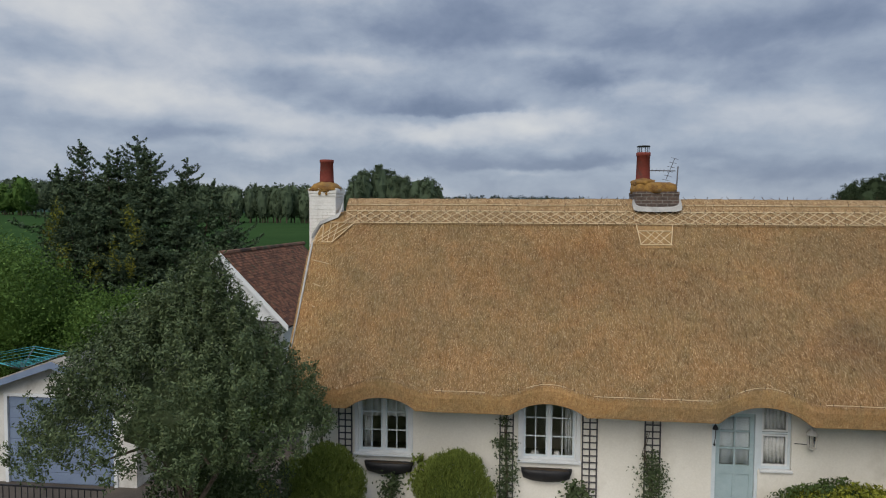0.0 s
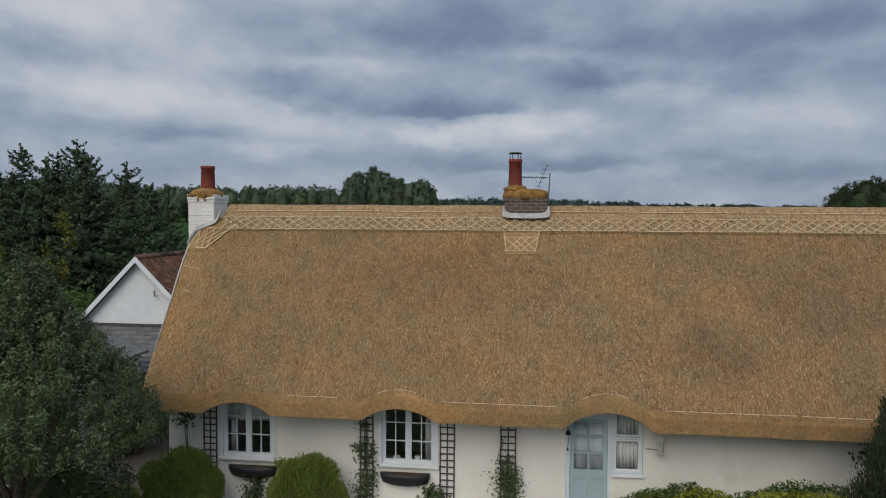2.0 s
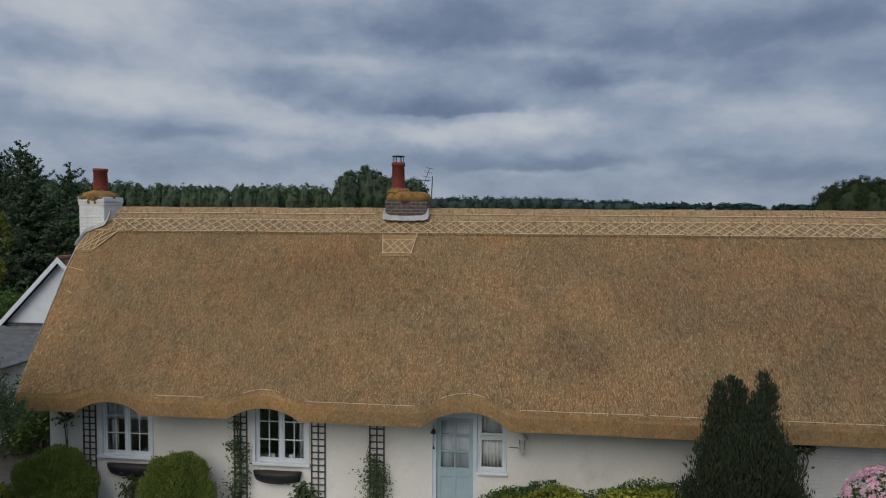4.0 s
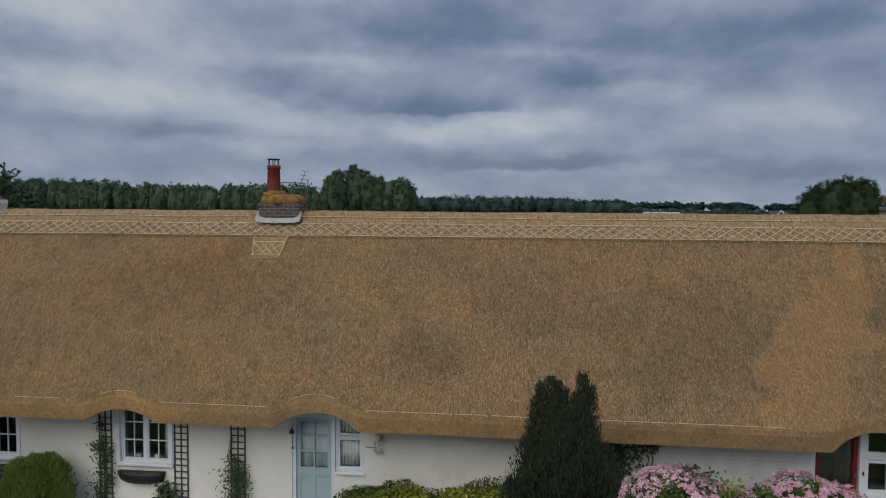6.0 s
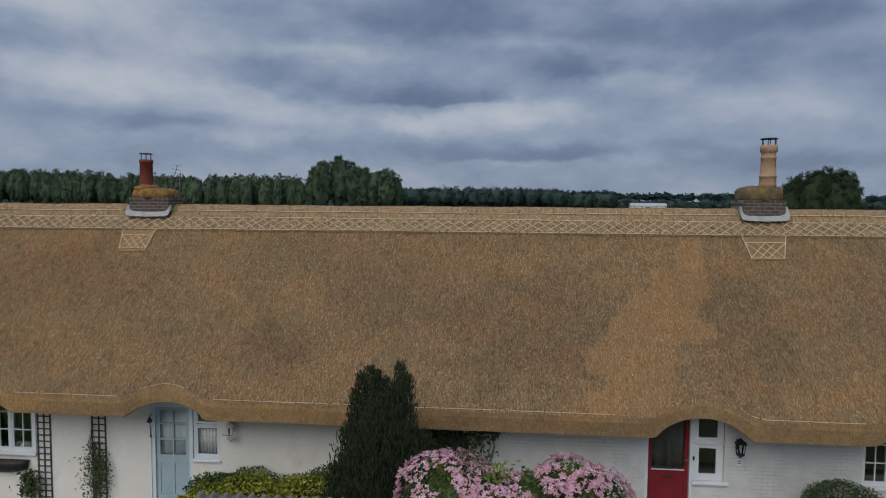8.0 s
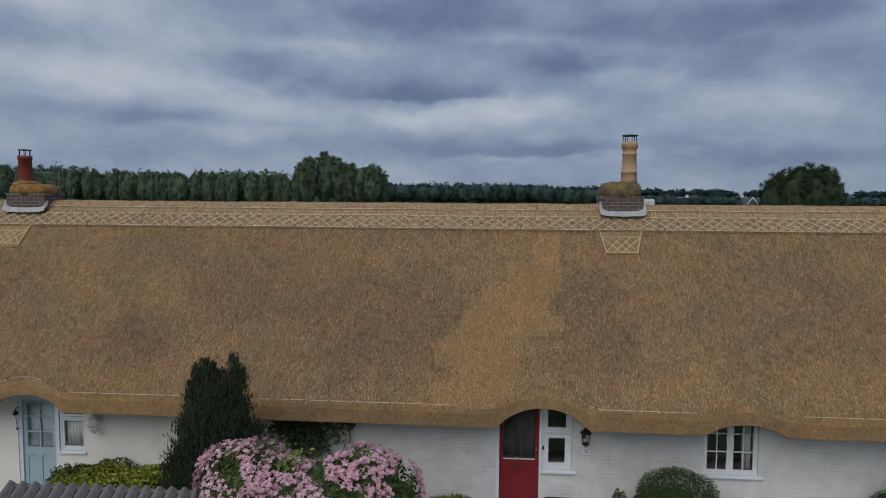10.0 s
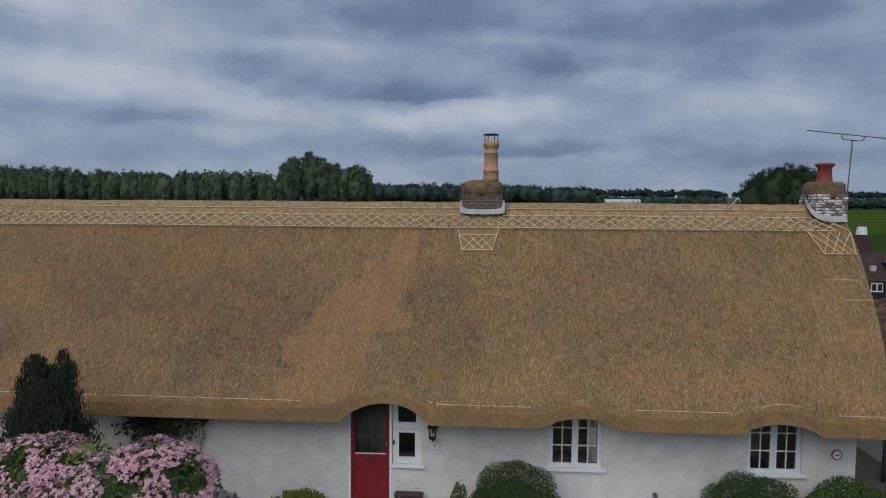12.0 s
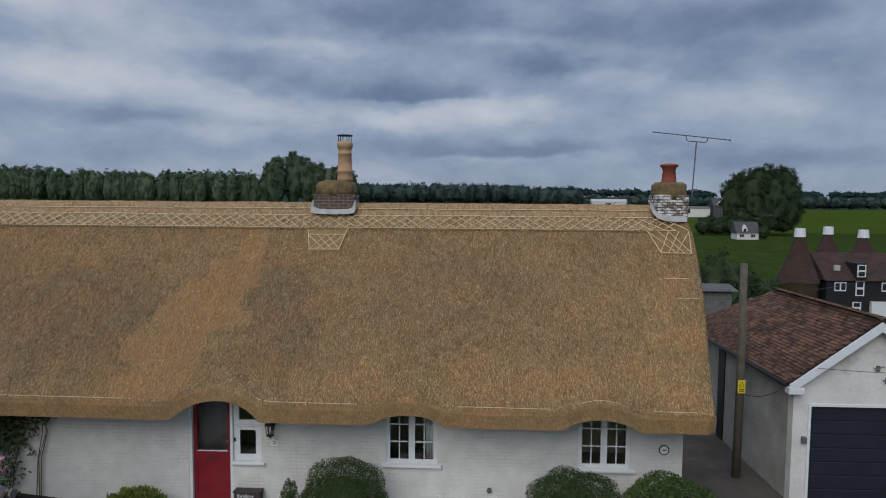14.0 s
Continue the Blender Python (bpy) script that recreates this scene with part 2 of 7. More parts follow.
def brick_paint(name, a, b, stain):
    m, t, p = base(name, 0.75)
    p.inputs["Specular IOR Level"].default_value = 0.25
    v = coords(t, (1, 1, 1), (radians(90), 0, 0))
    br = nd(t, "ShaderNodeTexBrick", Scale=1.0, Mortar_Size=0.006, Mortar_Smooth=0.6, Brick_Width=0.225, Row_Height=0.075)
    t.links.new(v, br.inputs["Vector"])
    vo = coords(t)
    f = mth(t, "ADD", mth(t, "MULTIPLY", noise_tex(t, vo, 3.0), 0.6), mth(t, "MULTIPLY", noise_tex(t, vo, 40.0), 0.4))
    c = ramp(t, f, [(0.36, a), (0.64, b)])
    s = ramp(t, noise_tex(t, coords(t, (0.9, 1, 5.0)), 1.0, 6.0, 0.7), [(0.58, (0, 0, 0)), (0.74, (0.6, 0.6, 0.6))])
    c = mixc(t, s, c, stain)
    gaps = ramp(t, noise_tex(t, coords(t, (1.3, 1, 1.9)), 1.0, 5.0, 0.65), [(0.48, (0, 0, 0)), (0.66, (0.75, 0.75, 0.75))])
    c = mixc(t, mth(t, "MULTIPLY", br.outputs["Fac"], gaps), c, mixc(t, 1.0, stain, (0.6, 0.6, 0.56), "MULTIPLY"))
    t.links.new(c, p.inputs["Base Color"])
    h = mth(t, "ADD", mth(t, "MULTIPLY", br.outputs["Fac"], -0.7), mth(t, "MULTIPLY", f, 0.6))
    bump(t, p, h, 0.6, 0.010)
    return m


def brick_bare(name, a, b, mortar):
    m, t, p = base(name, 0.9)
    v = coords(t, (1, 1, 1), (radians(90), 0, 0))
    br = nd(t, "ShaderNodeTexBrick", Scale=1.0, Mortar_Size=0.008, Brick_Width=0.225, Row_Height=0.075)
    br.inputs["Color1"].default_value, br.inputs["Color2"].default_value, br.inputs["Mortar"].default_value = (*a, 1), (*b, 1), (*mortar, 1)
    t.links.new(v, br.inputs["Vector"])
    n = noise_tex(t, coords(t), 14.0, 5.0, 0.6)
    c = mixc(t, 0.55, br.outputs["Color"], ramp(t, n, [(0.35, (0.35, 0.35, 0.35)), (0.65, (1.3, 1.25, 1.15))]), "MULTIPLY")
    t.links.new(c, p.inputs["Base Color"])
    bump(t, p, mth(t, "MULTIPLY", br.outputs["Fac"], -1.0), 0.6, 0.01)
    return m


def brick_flaked(name, paint, brick, dark):
    """Brickwork with its white paint flaking off in patches, joints sunk and dark."""
    m, t, p = base(name, 0.9)
    v = coords(t, (1, 1, 1), (radians(90), 0, 0))
    wob = nd(t, "ShaderNodeTexNoise", Scale=9.0, Detail=3.0)
    t.links.new(v, wob.inputs["Vector"])
    add = nd(t, "ShaderNodeVectorMath")
    add.operation = "MULTIPLY_ADD"
    add.inputs[1].default_value = (0.03, 0.03, 0.03)
    t.links.new(wob.outputs["Color"], add.inputs[0])
    t.links.new(v, add.inputs[2])
    br = nd(t, "ShaderNodeTexBrick", Scale=1.0, Mortar_Size=0.007, Brick_Width=0.21, Row_Height=0.06)
    t.links.new(add.outputs[0], br.inputs["Vector"])
    flake = ramp(t, noise_tex(t, coords(t, (1.0, 1.0, 1.6)), 7.0, 6.0, 0.65), [(0.47, (0, 0, 0)), (0.53, (1, 1, 1))])
    c = mixc(t, flake, paint, brick)
    c = mixc(t, br.outputs["Fac"], c, dark)
    t.links.new(c, p.inputs["Base Color"])
    bump(t, p, mth(t, "MULTIPLY", br.outputs["Fac"], -1.0), 0.6, 0.01)
    return m


def glass_material(name):
    m = bpy.data.materials.new(name)
    t = node_tree(m)
    tr = nd(t, "ShaderNodeBsdfTransparent")
    gl = nd(t, "ShaderNodeBsdfGlossy", Roughness=0.03)
    fr = nd(t, "ShaderNodeFresnel", IOR=1.5)
    mx = nd(t, "ShaderNodeMixShader")
    t.links.new(fr.outputs[0], mx.inputs[0])
    t.links.new(tr.outputs[0], mx.inputs[1])
    t.links.new(gl.outputs[0], mx.inputs[2])
    t.links.new(mx.outputs[0], nd(t, "ShaderNodeOutputMaterial").inputs[0])
    return m


M = dict(
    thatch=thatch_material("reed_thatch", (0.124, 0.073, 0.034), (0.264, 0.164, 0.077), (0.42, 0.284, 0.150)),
    # cut reed ends, coloured paler to offset the shading on the eave band
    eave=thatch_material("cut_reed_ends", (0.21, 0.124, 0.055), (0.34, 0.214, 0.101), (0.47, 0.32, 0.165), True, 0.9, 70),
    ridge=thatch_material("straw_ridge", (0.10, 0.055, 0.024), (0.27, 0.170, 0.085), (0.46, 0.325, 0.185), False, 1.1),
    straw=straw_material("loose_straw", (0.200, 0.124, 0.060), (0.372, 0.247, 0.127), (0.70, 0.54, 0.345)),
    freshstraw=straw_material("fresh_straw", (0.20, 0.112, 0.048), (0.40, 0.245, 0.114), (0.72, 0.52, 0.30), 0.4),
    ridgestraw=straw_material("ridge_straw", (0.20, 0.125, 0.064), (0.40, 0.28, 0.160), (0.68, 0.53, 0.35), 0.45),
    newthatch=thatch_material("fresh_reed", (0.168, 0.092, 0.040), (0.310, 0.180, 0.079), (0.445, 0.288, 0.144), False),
    rod=worn("hazel_rod", (0.58, 0.44, 0.265), (0.78, 0.63, 0.42), 5, 50, 0.7),
    oldrod=worn("weathered_rod", (0.20, 0.125, 0.062), (0.33, 0.22, 0.115), 5, 50, 0.75),
    twine=worn("dark_tie", (0.06, 0.04, 0.025), (0.12, 0.08, 0.05), 5, 50, 0.8),
    render=worn("cream_render", (0.66, 0.635, 0.57), (0.76, 0.735, 0.67), 0.9, 25, 0.85, 0.25, stain=(0.58, 0.55, 0.48)),
    paintbrick=brick_paint("painted_brick", (0.54, 0.54, 0.515), (0.66, 0.655, 0.63), (0.44, 0.45, 0.425)),
    whitebrick=brick_paint("chimney_white_brick", (0.62, 0.61, 0.58), (0.78, 0.77, 0.74), (0.40, 0.33, 0.24)),
    white=worn("white_gloss_paint", (0.60, 0.63, 0.65), (0.70, 0.72, 0.735), 4, 40, 0.4, 0.1),
    bluegrey=worn("duck_egg_paint", (0.29, 0.39, 0.415), (0.36, 0.46, 0.485), 4, 40, 0.5, 0.12),
    red=worn("red_door_paint", (0.17, 0.010, 0.016), (0.23, 0.015, 0.022), 4, 40, 0.35, 0.08, spec=0.4),
    dark=worn("black_paint", (0.012, 0.012, 0.014), (0.025, 0.025, 0.028), 6, 50, 0.5, 0.1),
    navy=worn("dark_garage_door", (0.016, 0.018, 0.028), (0.022, 0.024, 0.036), 3, 40, 0.45, 0.05),
    garblue=worn("slate_blue_door", (0.15, 0.20, 0.30), (0.19, 0.25, 0.35), 3, 40, 0.5, 0.08),
    trellis=worn("weathered_trellis", (0.045, 0.045, 0.052), (0.09, 0.085, 0.09), 8, 70, 0.8),
    glass=glass_material("window_glass"),
    net=worn("net_curtain", (0.55, 0.57, 0.58), (0.72, 0.74, 0.74), 9, 60, 0.9),
    room=worn("room_plaster", (0.50, 0.49, 0.47), (0.58, 0.57, 0.55), 2, 30, 0.9),
    pot=worn("terracotta_pot", (0.15, 0.030, 0.022), (0.22, 0.050, 0.034), 7, 60, 0.8, 0.2, stain=(0.12, 0.05, 0.04)),
    potorange=worn("orange_clay_pot", (0.22, 0.050, 0.040), (0.30, 0.080, 0.06), 7, 60, 0.8, 0.2),
    potbuff=worn("buff_clay_pot", (0.33, 0.20, 0.115), (0.46, 0.30, 0.18), 4, 60, 0.8, 0.2, stain=(0.20, 0.10, 0.055)),
    lichen=worn("lichened_mortar", (0.13, 0.062, 0.022), (0.33, 0.185, 0.05), 7, 55, 0.95, 0.8, stain=(0.12, 0.09, 0.06)),
    stack=brick_bare("old_stack_brick", (0.075, 0.055, 0.048), (0.125, 0.085, 0.07), (0.20, 0.185, 0.17)),
    lead=worn("lead_flashing", (0.34, 0.335, 0.32), (0.50, 0.49, 0.47), 5, 40, 0.6, 0.25),
    tile=worn("clay_roof_tile", (0.052, 0.029, 0.019), (0.150, 0.071, 0.042), 2.2, 40, 0.85, 0.5, stain=(0.050, 0.052, 0.027), each=1.1),
    tilered=worn("red_roof_tile", (0.080, 0.033, 0.018), (0.185, 0.078, 0.042), 5, 40, 0.85, 0.5, stain=(0.08, 0.07, 0.035), each=0.9),
    planter=worn("brown_planter", (0.034, 0.024, 0.024), (0.058, 0.042, 0.040), 5, 50, 0.6, 0.2),
    coneroof=worn("dark_kiln_tile", (0.030, 0.019, 0.016), (0.068, 0.036, 0.028), 0.8, 6, 0.9, 0.5),
    # side wall render: dirt and the wall's shade both put in the colour
    grime_shade=worn("stained_shaded_render", (0.24, 0.23, 0.20), (0.40, 0.385, 0.345), 1.1, 20, 0.9, 0.3, stain=(0.17, 0.155, 0.125)),
    # blue paint of the casements; on white door-side frames it paints their shading
    paleblue=worn("pale_blue_paint_and_shade", (0.52, 0.59, 0.63), (0.60, 0.67, 0.71), 4, 40, 0.5, 0.1),
    paleroof=worn("pale_weathered_tile", (0.24, 0.215, 0.18), (0.40, 0.365, 0.31), 4, 40, 0.9, 0.4, stain=(0.16, 0.15, 0.11)),
    slate=worn("grey_slate", (0.080, 0.080, 0.078), (0.145, 0.142, 0.134), 5, 40, 0.8, 0.4, stain=(0.070, 0.074, 0.048), each=0.4),
    grubby=worn("grubby_white_render", (0.54, 0.53, 0.50), (0.68, 0.67, 0.64), 1.6, 25, 0.85, 0.3, stain=(0.42, 0.40, 0.36)),
    wood=worn("weathered_pole", (0.065, 0.060, 0.044), (0.125, 0.115, 0.085), 6, 50, 0.85, 0.4),
    bark=worn("bark", (0.05, 0.038, 0.028), (0.12, 0.095, 0.07), 12, 60, 0.95, 0.8),
    metal=worn("aerial_metal", (0.10, 0.10, 0.11), (0.17, 0.17, 0.18), 6, 50, 0.5, 0.1, 0.4),
    yellow=worn("yellow_sign", (0.62, 0.50, 0.02), (0.70, 0.58, 0.04), 5, 40, 0.5, 0.05),
    turq=worn("turquoise_plastic", (0.05, 0.36, 0.40), (0.08, 0.45, 0.48), 5, 40, 0.5, 0.05),
    # tarmac darkened in colour for shade in the passage by the garage
    tarmac=worn("worn_shaded_tarmac", (0.055, 0.046, 0.039), (0.10, 0.084, 0.070), 1.2, 50, 0.95, 0.5, stain=(0.13, 0.105, 0.08)),
    grass=worn("rough_grass", (0.024, 0.040, 0.010), (0.040, 0.060, 0.014), 0.35, 9, 0.95, 0.6, spec=0.0),
    crop=worn("dark_green_crop", (0.022, 0.050, 0.018), (0.034, 0.068, 0.024), 0.04, 1.5, 0.95, 0.5, spec=0.0),
    meadow=worn("bright_meadow", (0.040, 0.062, 0.011), (0.054, 0.080, 0.015), 0.03, 1.2, 0.95, 0.5, spec=0.0),
    # haze of distance put into this blue-green, and into tree_haze below
    farwood=worn("hazy_woodland", (0.016, 0.034, 0.032), (0.030, 0.055, 0.048), 0.02, 0.12, 1.0, 0.6, spec=0.0),
    tree_far=leafy("far_foliage", (0.060, 0.086, 0.052), (0.082, 0.116, 0.066), (0.100, 0.138, 0.076), 0.9, 0.05, 0.3),
    # lighter green: sunshine on the field-edge trees put in the leaf colour
    tree_light=leafy("sunlit_foliage", (0.050, 0.105, 0.024), (0.099, 0.176, 0.044), (0.143, 0.231, 0.061), 0.8, 0.15),
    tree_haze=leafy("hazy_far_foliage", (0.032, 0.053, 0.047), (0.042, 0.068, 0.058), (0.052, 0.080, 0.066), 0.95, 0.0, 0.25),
    poplar=leafy("poplar_foliage", (0.026, 0.040, 0.020), (0.042, 0.062, 0.029), (0.056, 0.080, 0.036), 0.9, 0.05, 0.3),
    # darker far foliage for tree cores: shade inside the crowns put in colour
    tree_core=leafy("shaded_far_foliage", (0.056, 0.080, 0.050), (0.074, 0.104, 0.060), (0.088, 0.122, 0.068), 0.9, 0.0, 0.3),
    conifer=leafy("conifer_sprays", (0.036, 0.058, 0.034), (0.074, 0.11, 0.06), (0.125, 0.17, 0.085), 0.8, 0.05),
    golden=leafy("golden_conifer_sprays", (0.065, 0.085, 0.016), (0.169, 0.169, 0.029), (0.247, 0.234, 0.039), 0.8, 0.1),
    olive=leafy("grey_green_leaves", (0.048, 0.072, 0.034), (0.098, 0.134, 0.062), (0.215, 0.262, 0.128), 0.42, 0.12),
    bush=leafy("feathery_shrub_leaves", (0.085, 0.118, 0.026), (0.205, 0.255, 0.058), (0.31, 0.36, 0.10), 0.6, 0.2),
    box=leafy("box_and_inner_leaves", (0.028, 0.046, 0.018), (0.060, 0.092, 0.030), (0.105, 0.140, 0.050), 0.6, 0.12),
    varieg=leafy("variegated_leaves", (0.1, 0.12, 0.022), (0.3, 0.31, 0.045), (0.62, 0.56, 0.11), 0.5, 0.2),
    ivy=leafy("climber_leaves", (0.04, 0.058, 0.028), (0.078, 0.11, 0.05), (0.14, 0.17, 0.075), 0.6, 0.1),
    cypress=leafy("cypress_sprays", (0.027, 0.036, 0.022), (0.045, 0.059, 0.033), (0.064, 0.079, 0.043), 0.9, 0.05),
    petal=leafy("pink_petals", (0.55, 0.25, 0.31), (0.74, 0.46, 0.51), (0.87, 0.74, 0.76), 0.6, 0.3),
    leafgreen=leafy("spring_green_leaves", (0.040, 0.085, 0.018), (0.095, 0.170, 0.038), (0.155, 0.245, 0.060), 0.65, 0.2),
    shrubgreen=leafy("garden_shrub_leaves", (0.035, 0.06, 0.02), (0.085, 0.13, 0.04), (0.15, 0.19, 0.065), 0.7, 0.15),
    clay=worn("grey_pantile", (0.085, 0.08, 0.075), (0.17, 0.155, 0.145), 5, 40, 0.85, 0.4, stain=(0.10, 0.11, 0.07)),
    moss=worn("mossy_mortar", (0.075, 0.055, 0.032), (0.19, 0.135, 0.065), 6, 55, 0.95, 0.8, stain=(0.24, 0.17, 0.05)),
    # paving kept pale so that it throws light on walls and rooms
    paving=worn("pale_paving", (0.30, 0.28, 0.25), (0.42, 0.40, 0.36), 2, 40, 0.9, 0.4),
    flake=brick_flaked("flaking_white_brick", (0.66, 0.65, 0.63), (0.16, 0.12, 0.10), (0.06, 0.05, 0.045)),
    soil=worn("dark_soil", (0.03, 0.022, 0.016), (0.06, 0.045, 0.032), 6, 50, 0.95, 0.7),
)


# ---- mesh helpers ----
def mesh_ob(name, verts, faces, mat, parent=None, label="", smooth=False):
    me = bpy.data.meshes.new(name)
    me.from_pydata([tuple(v) for v in verts], [], [tuple(int(i) for i in f) for f in faces])
    if smooth:
        me.polygons.foreach_set("use_smooth", [True] * len(me.polygons))
    me.materials.append(M[mat])
    ob = new(name, me)
    ob.parent = parent
    return tagged(ob, label)


def part(name, bm, mat, parent=None, label="", smooth=False):
    me = bpy.data.meshes.new(name)
    bm.normal_update()
    bm.to_mesh(me)
    bm.free()
    if smooth:
        me.polygons.foreach_set("use_smooth", [True] * len(me.polygons))
    me.materials.append(M[mat])
    ob = new(name, me)
    ob.parent = parent
    return tagged(ob, label)


def thing(name, label, category, at=(0, 0, 0), group="", kind=""):
    e = new(name)
    e.location = at
    e.empty_display_size = 0.2
    return tagged(e, label, category, group, kind)


def box(bm, x0, x1, y0, y1, z0, z1, bevel=0.0):
    g = bmesh.ops.create_cube(bm, size=1.0, matrix=Matrix.Translation(((x0 + x1) / 2, (y0 + y1) / 2, (z0 + z1) / 2)) @ Matrix.Diagonal((abs(x1 - x0), abs(y1 - y0), abs(z1 - z0), 1)))
    if bevel:
        es = {e for v in g["verts"] for e in v.link_edges}
        bmesh.ops.bevel(bm, geom=list(es), offset=bevel, segments=1, affect="EDGES", profile=0.5)
    return bm


def boxes(*dims, bevel=0.0):
    bm = bmesh.new()
    for d in dims:
        box(bm, *d, bevel=bevel)
    return bm


def tube(bm, pts, r, seg=8, r1=None):
    """A round bar through the points, tapering from r to r1."""
    pts = [Vector(p) for p in pts]
    r1 = r if r1 is None else r1
    rings = []
    for i, p in enumerate(pts):
        d = (pts[min(i + 1, len(pts) - 1)] - pts[max(i - 1, 0)]).normalized()
        a = d.orthogonal().normalized()
        b = d.cross(a)
        rr = r + (r1 - r) * i / max(1, len(pts) - 1)
        rings.append([bm.verts.new(p + (a * math.cos(k * 2 * math.pi / seg) + b * math.sin(k * 2 * math.pi / seg)) * rr) for k in range(seg)])
    for q0, q1 in zip(rings, rings[1:]):
        for k in range(seg):
            j = (k + 1) % seg
            best = (q0[k], q0[j], q1[j], q1[k])
            bm.faces.new(best)
    bm.faces.new(rings[0][::-1])
    bm.faces.new(rings[-1])
    return bm


def lathe(prof, seg=20, at=(0, 0, 0)):
    """A turned body from (radius, height) pairs."""
    bm = bmesh.new()
    rings = [[bm.verts.new((at[0] + r * math.cos(k * 2 * math.pi / seg), at[1] + r * math.sin(k * 2 * math.pi / seg), at[2] + z)) for k in range(seg)] for r, z in prof]
    for a, b in zip(rings, rings[1:]):
        for k in range(seg):
            bm.faces.new((a[k], a[(k + 1) % seg], b[(k + 1) % seg], b[k]))
    bm.faces.new(rings[0][::-1])
    bm.faces.new(rings[-1])
    return bm


def lump(at, size, rough=0.15, freq=1.5, sub=3):
    """An uneven rounded mass."""
    bm = bmesh.new()
    bmesh.ops.create_icosphere(bm, subdivisions=sub, radius=1.0)
    for v in bm.verts:
        k = 1 + rough * noise.noise(v.co * freq + Vector(at)) * 2
        v.co = Vector((at[0] + v.co.x * size[0] * k, at[1] + v.co.y * size[1] * k, at[2] + v.co.z * size[2] * k))
    return bm


def leaf_mesh(points, normals, size, rng, long=1.0, spread=0.9, rise=0.0):
    """Quads at the points, loosely facing along the normals; rise: how far they stand upright."""
    n = len(points)
    nn = normals + rng.normal(0, spread, (n, 3))
    nn /= np.linalg.norm(nn, axis=1)[:, None] + 1e-9
    a = np.cross(nn, rng.normal(0, 1, (n, 3)))
    a /= np.linalg.norm(a, axis=1)[:, None] + 1e-9
    if rise:
        a = a * (1 - rise) + np.array([0, 0, 1.0]) * rise + normals * 0.35 * rise
        a /= np.linalg.norm(a, axis=1)[:, None]
    b = np.cross(nn, a)
    b /= np.linalg.norm(b, axis=1)[:, None] + 1e-9
    s = size * rng.uniform(0.6, 1.3, n)[:, None]
    q = np.stack([points - a * s * long, points - b * s * 0.55, points + a * s * long, points + b * s * 0.55], 1).reshape(-1, 3)
    return q, np.arange(4 * n).reshape(-1, 4)


def quads_ob(name, q, f, mat, parent=None, label=""):
    me = bpy.data.meshes.new(name)
    me.vertices.add(len(q))
    me.vertices.foreach_set("co", q.astype(np.float32).ravel())
    me.loops.add(f.size)
    me.loops.foreach_set("vertex_index", f.astype(np.int32).ravel())
    me.polygons.add(len(f))
    me.polygons.foreach_set("loop_start", np.arange(0, f.size, f.shape[1], dtype=np.int32))
    me.update(calc_edges=True)
    me.validate()
    me.materials.append(M[mat])
    ob = new(name, me)
    ob.parent = parent
    return tagged(ob, label)


def shell_points(rng, n, centre, radii, inner=0.75, lumps=14, rough=0.22, low=-1.0):
    """Points in the outer shell of an uneven ellipsoid, and their outward ways."""
    d = rng.normal(0, 1, (n * 2, 3))
    d /= np.linalg.norm(d, axis=1)[:, None]
    d = d[d[:, 2] > low][:n]
    ways = rng.normal(0, 1, (lumps, 3))
    ways /= np.linalg.norm(ways, axis=1)[:, None]
    k = 1 + rough * (np.exp(5 * (d @ ways.T - 1)).max(1) * 1.6 - 0.8)
    r = rng.uniform(inner, 1.0, len(d)) ** 0.6 * k
    return np.array(centre) + d * r[:, None] * np.array(radii), d


def shrub(name, label, category, at, radii, mat, n=4000, leaf=0.035, seed=1, long=1.2, rough=0.22, low=-0.7, group=""):
    """A bush: twiggy stems, an inner mass coloured dark for the shade inside and a coat of leaves. at: centre of its
    foot.
    """
    rng = np.random.default_rng(seed)
    e = thing(name, label, category, at, group)
    bm = bmesh.new()
    for k in range(7):
        a = k * 0.9 + seed
        tube(bm, [(0.05 * math.cos(a), 0.05 * math.sin(a), 0), (radii[0] * 0.35 * math.cos(a), radii[1] * 0.35 * math.sin(a), radii[2] * 1.1)], 0.018, 5, 0.007)
    part("stem", bm, "bark", e)
    c = (0, 0, radii[2])
    # darker leaf colour paints the shade between the outer leaves
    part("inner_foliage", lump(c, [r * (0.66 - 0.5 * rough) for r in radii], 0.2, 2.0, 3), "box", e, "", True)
    p, d = shell_points(rng, n, c, radii, 0.68, 16, rough, low)
    if mat == "bush":
        # loose wispy shoots standing out of the outline
        tips = d[rng.choice(len(d), 260)]
        tips = tips[tips[:, 2] > -0.1]
        along = rng.uniform(0.86, 1.22, (len(tips), 22, 1))
        lean_ = tips[:, None, :] * np.array(radii) * along + rng.normal(0, 0.016, (len(tips), 22, 3)) + np.array([0, 0, 0.10]) * (along - 0.86)
        p = np.concatenate([p, (lean_ + np.array(c)).reshape(-1, 3)])
        d = np.concatenate([d, np.repeat(tips, 22, 0)])
    keep = p[:, 2] > 0.02
    q, f = leaf_mesh(p[keep], d[keep], leaf, rng, long, 0.9, 0.7 if mat == "bush" else 0.0)
    quads_ob("foliage", q, f, mat, e)
    return e


def smooth01(v):
    v = min(1.0, max(0.0, v))
    return v * v * (3 - 2 * v)

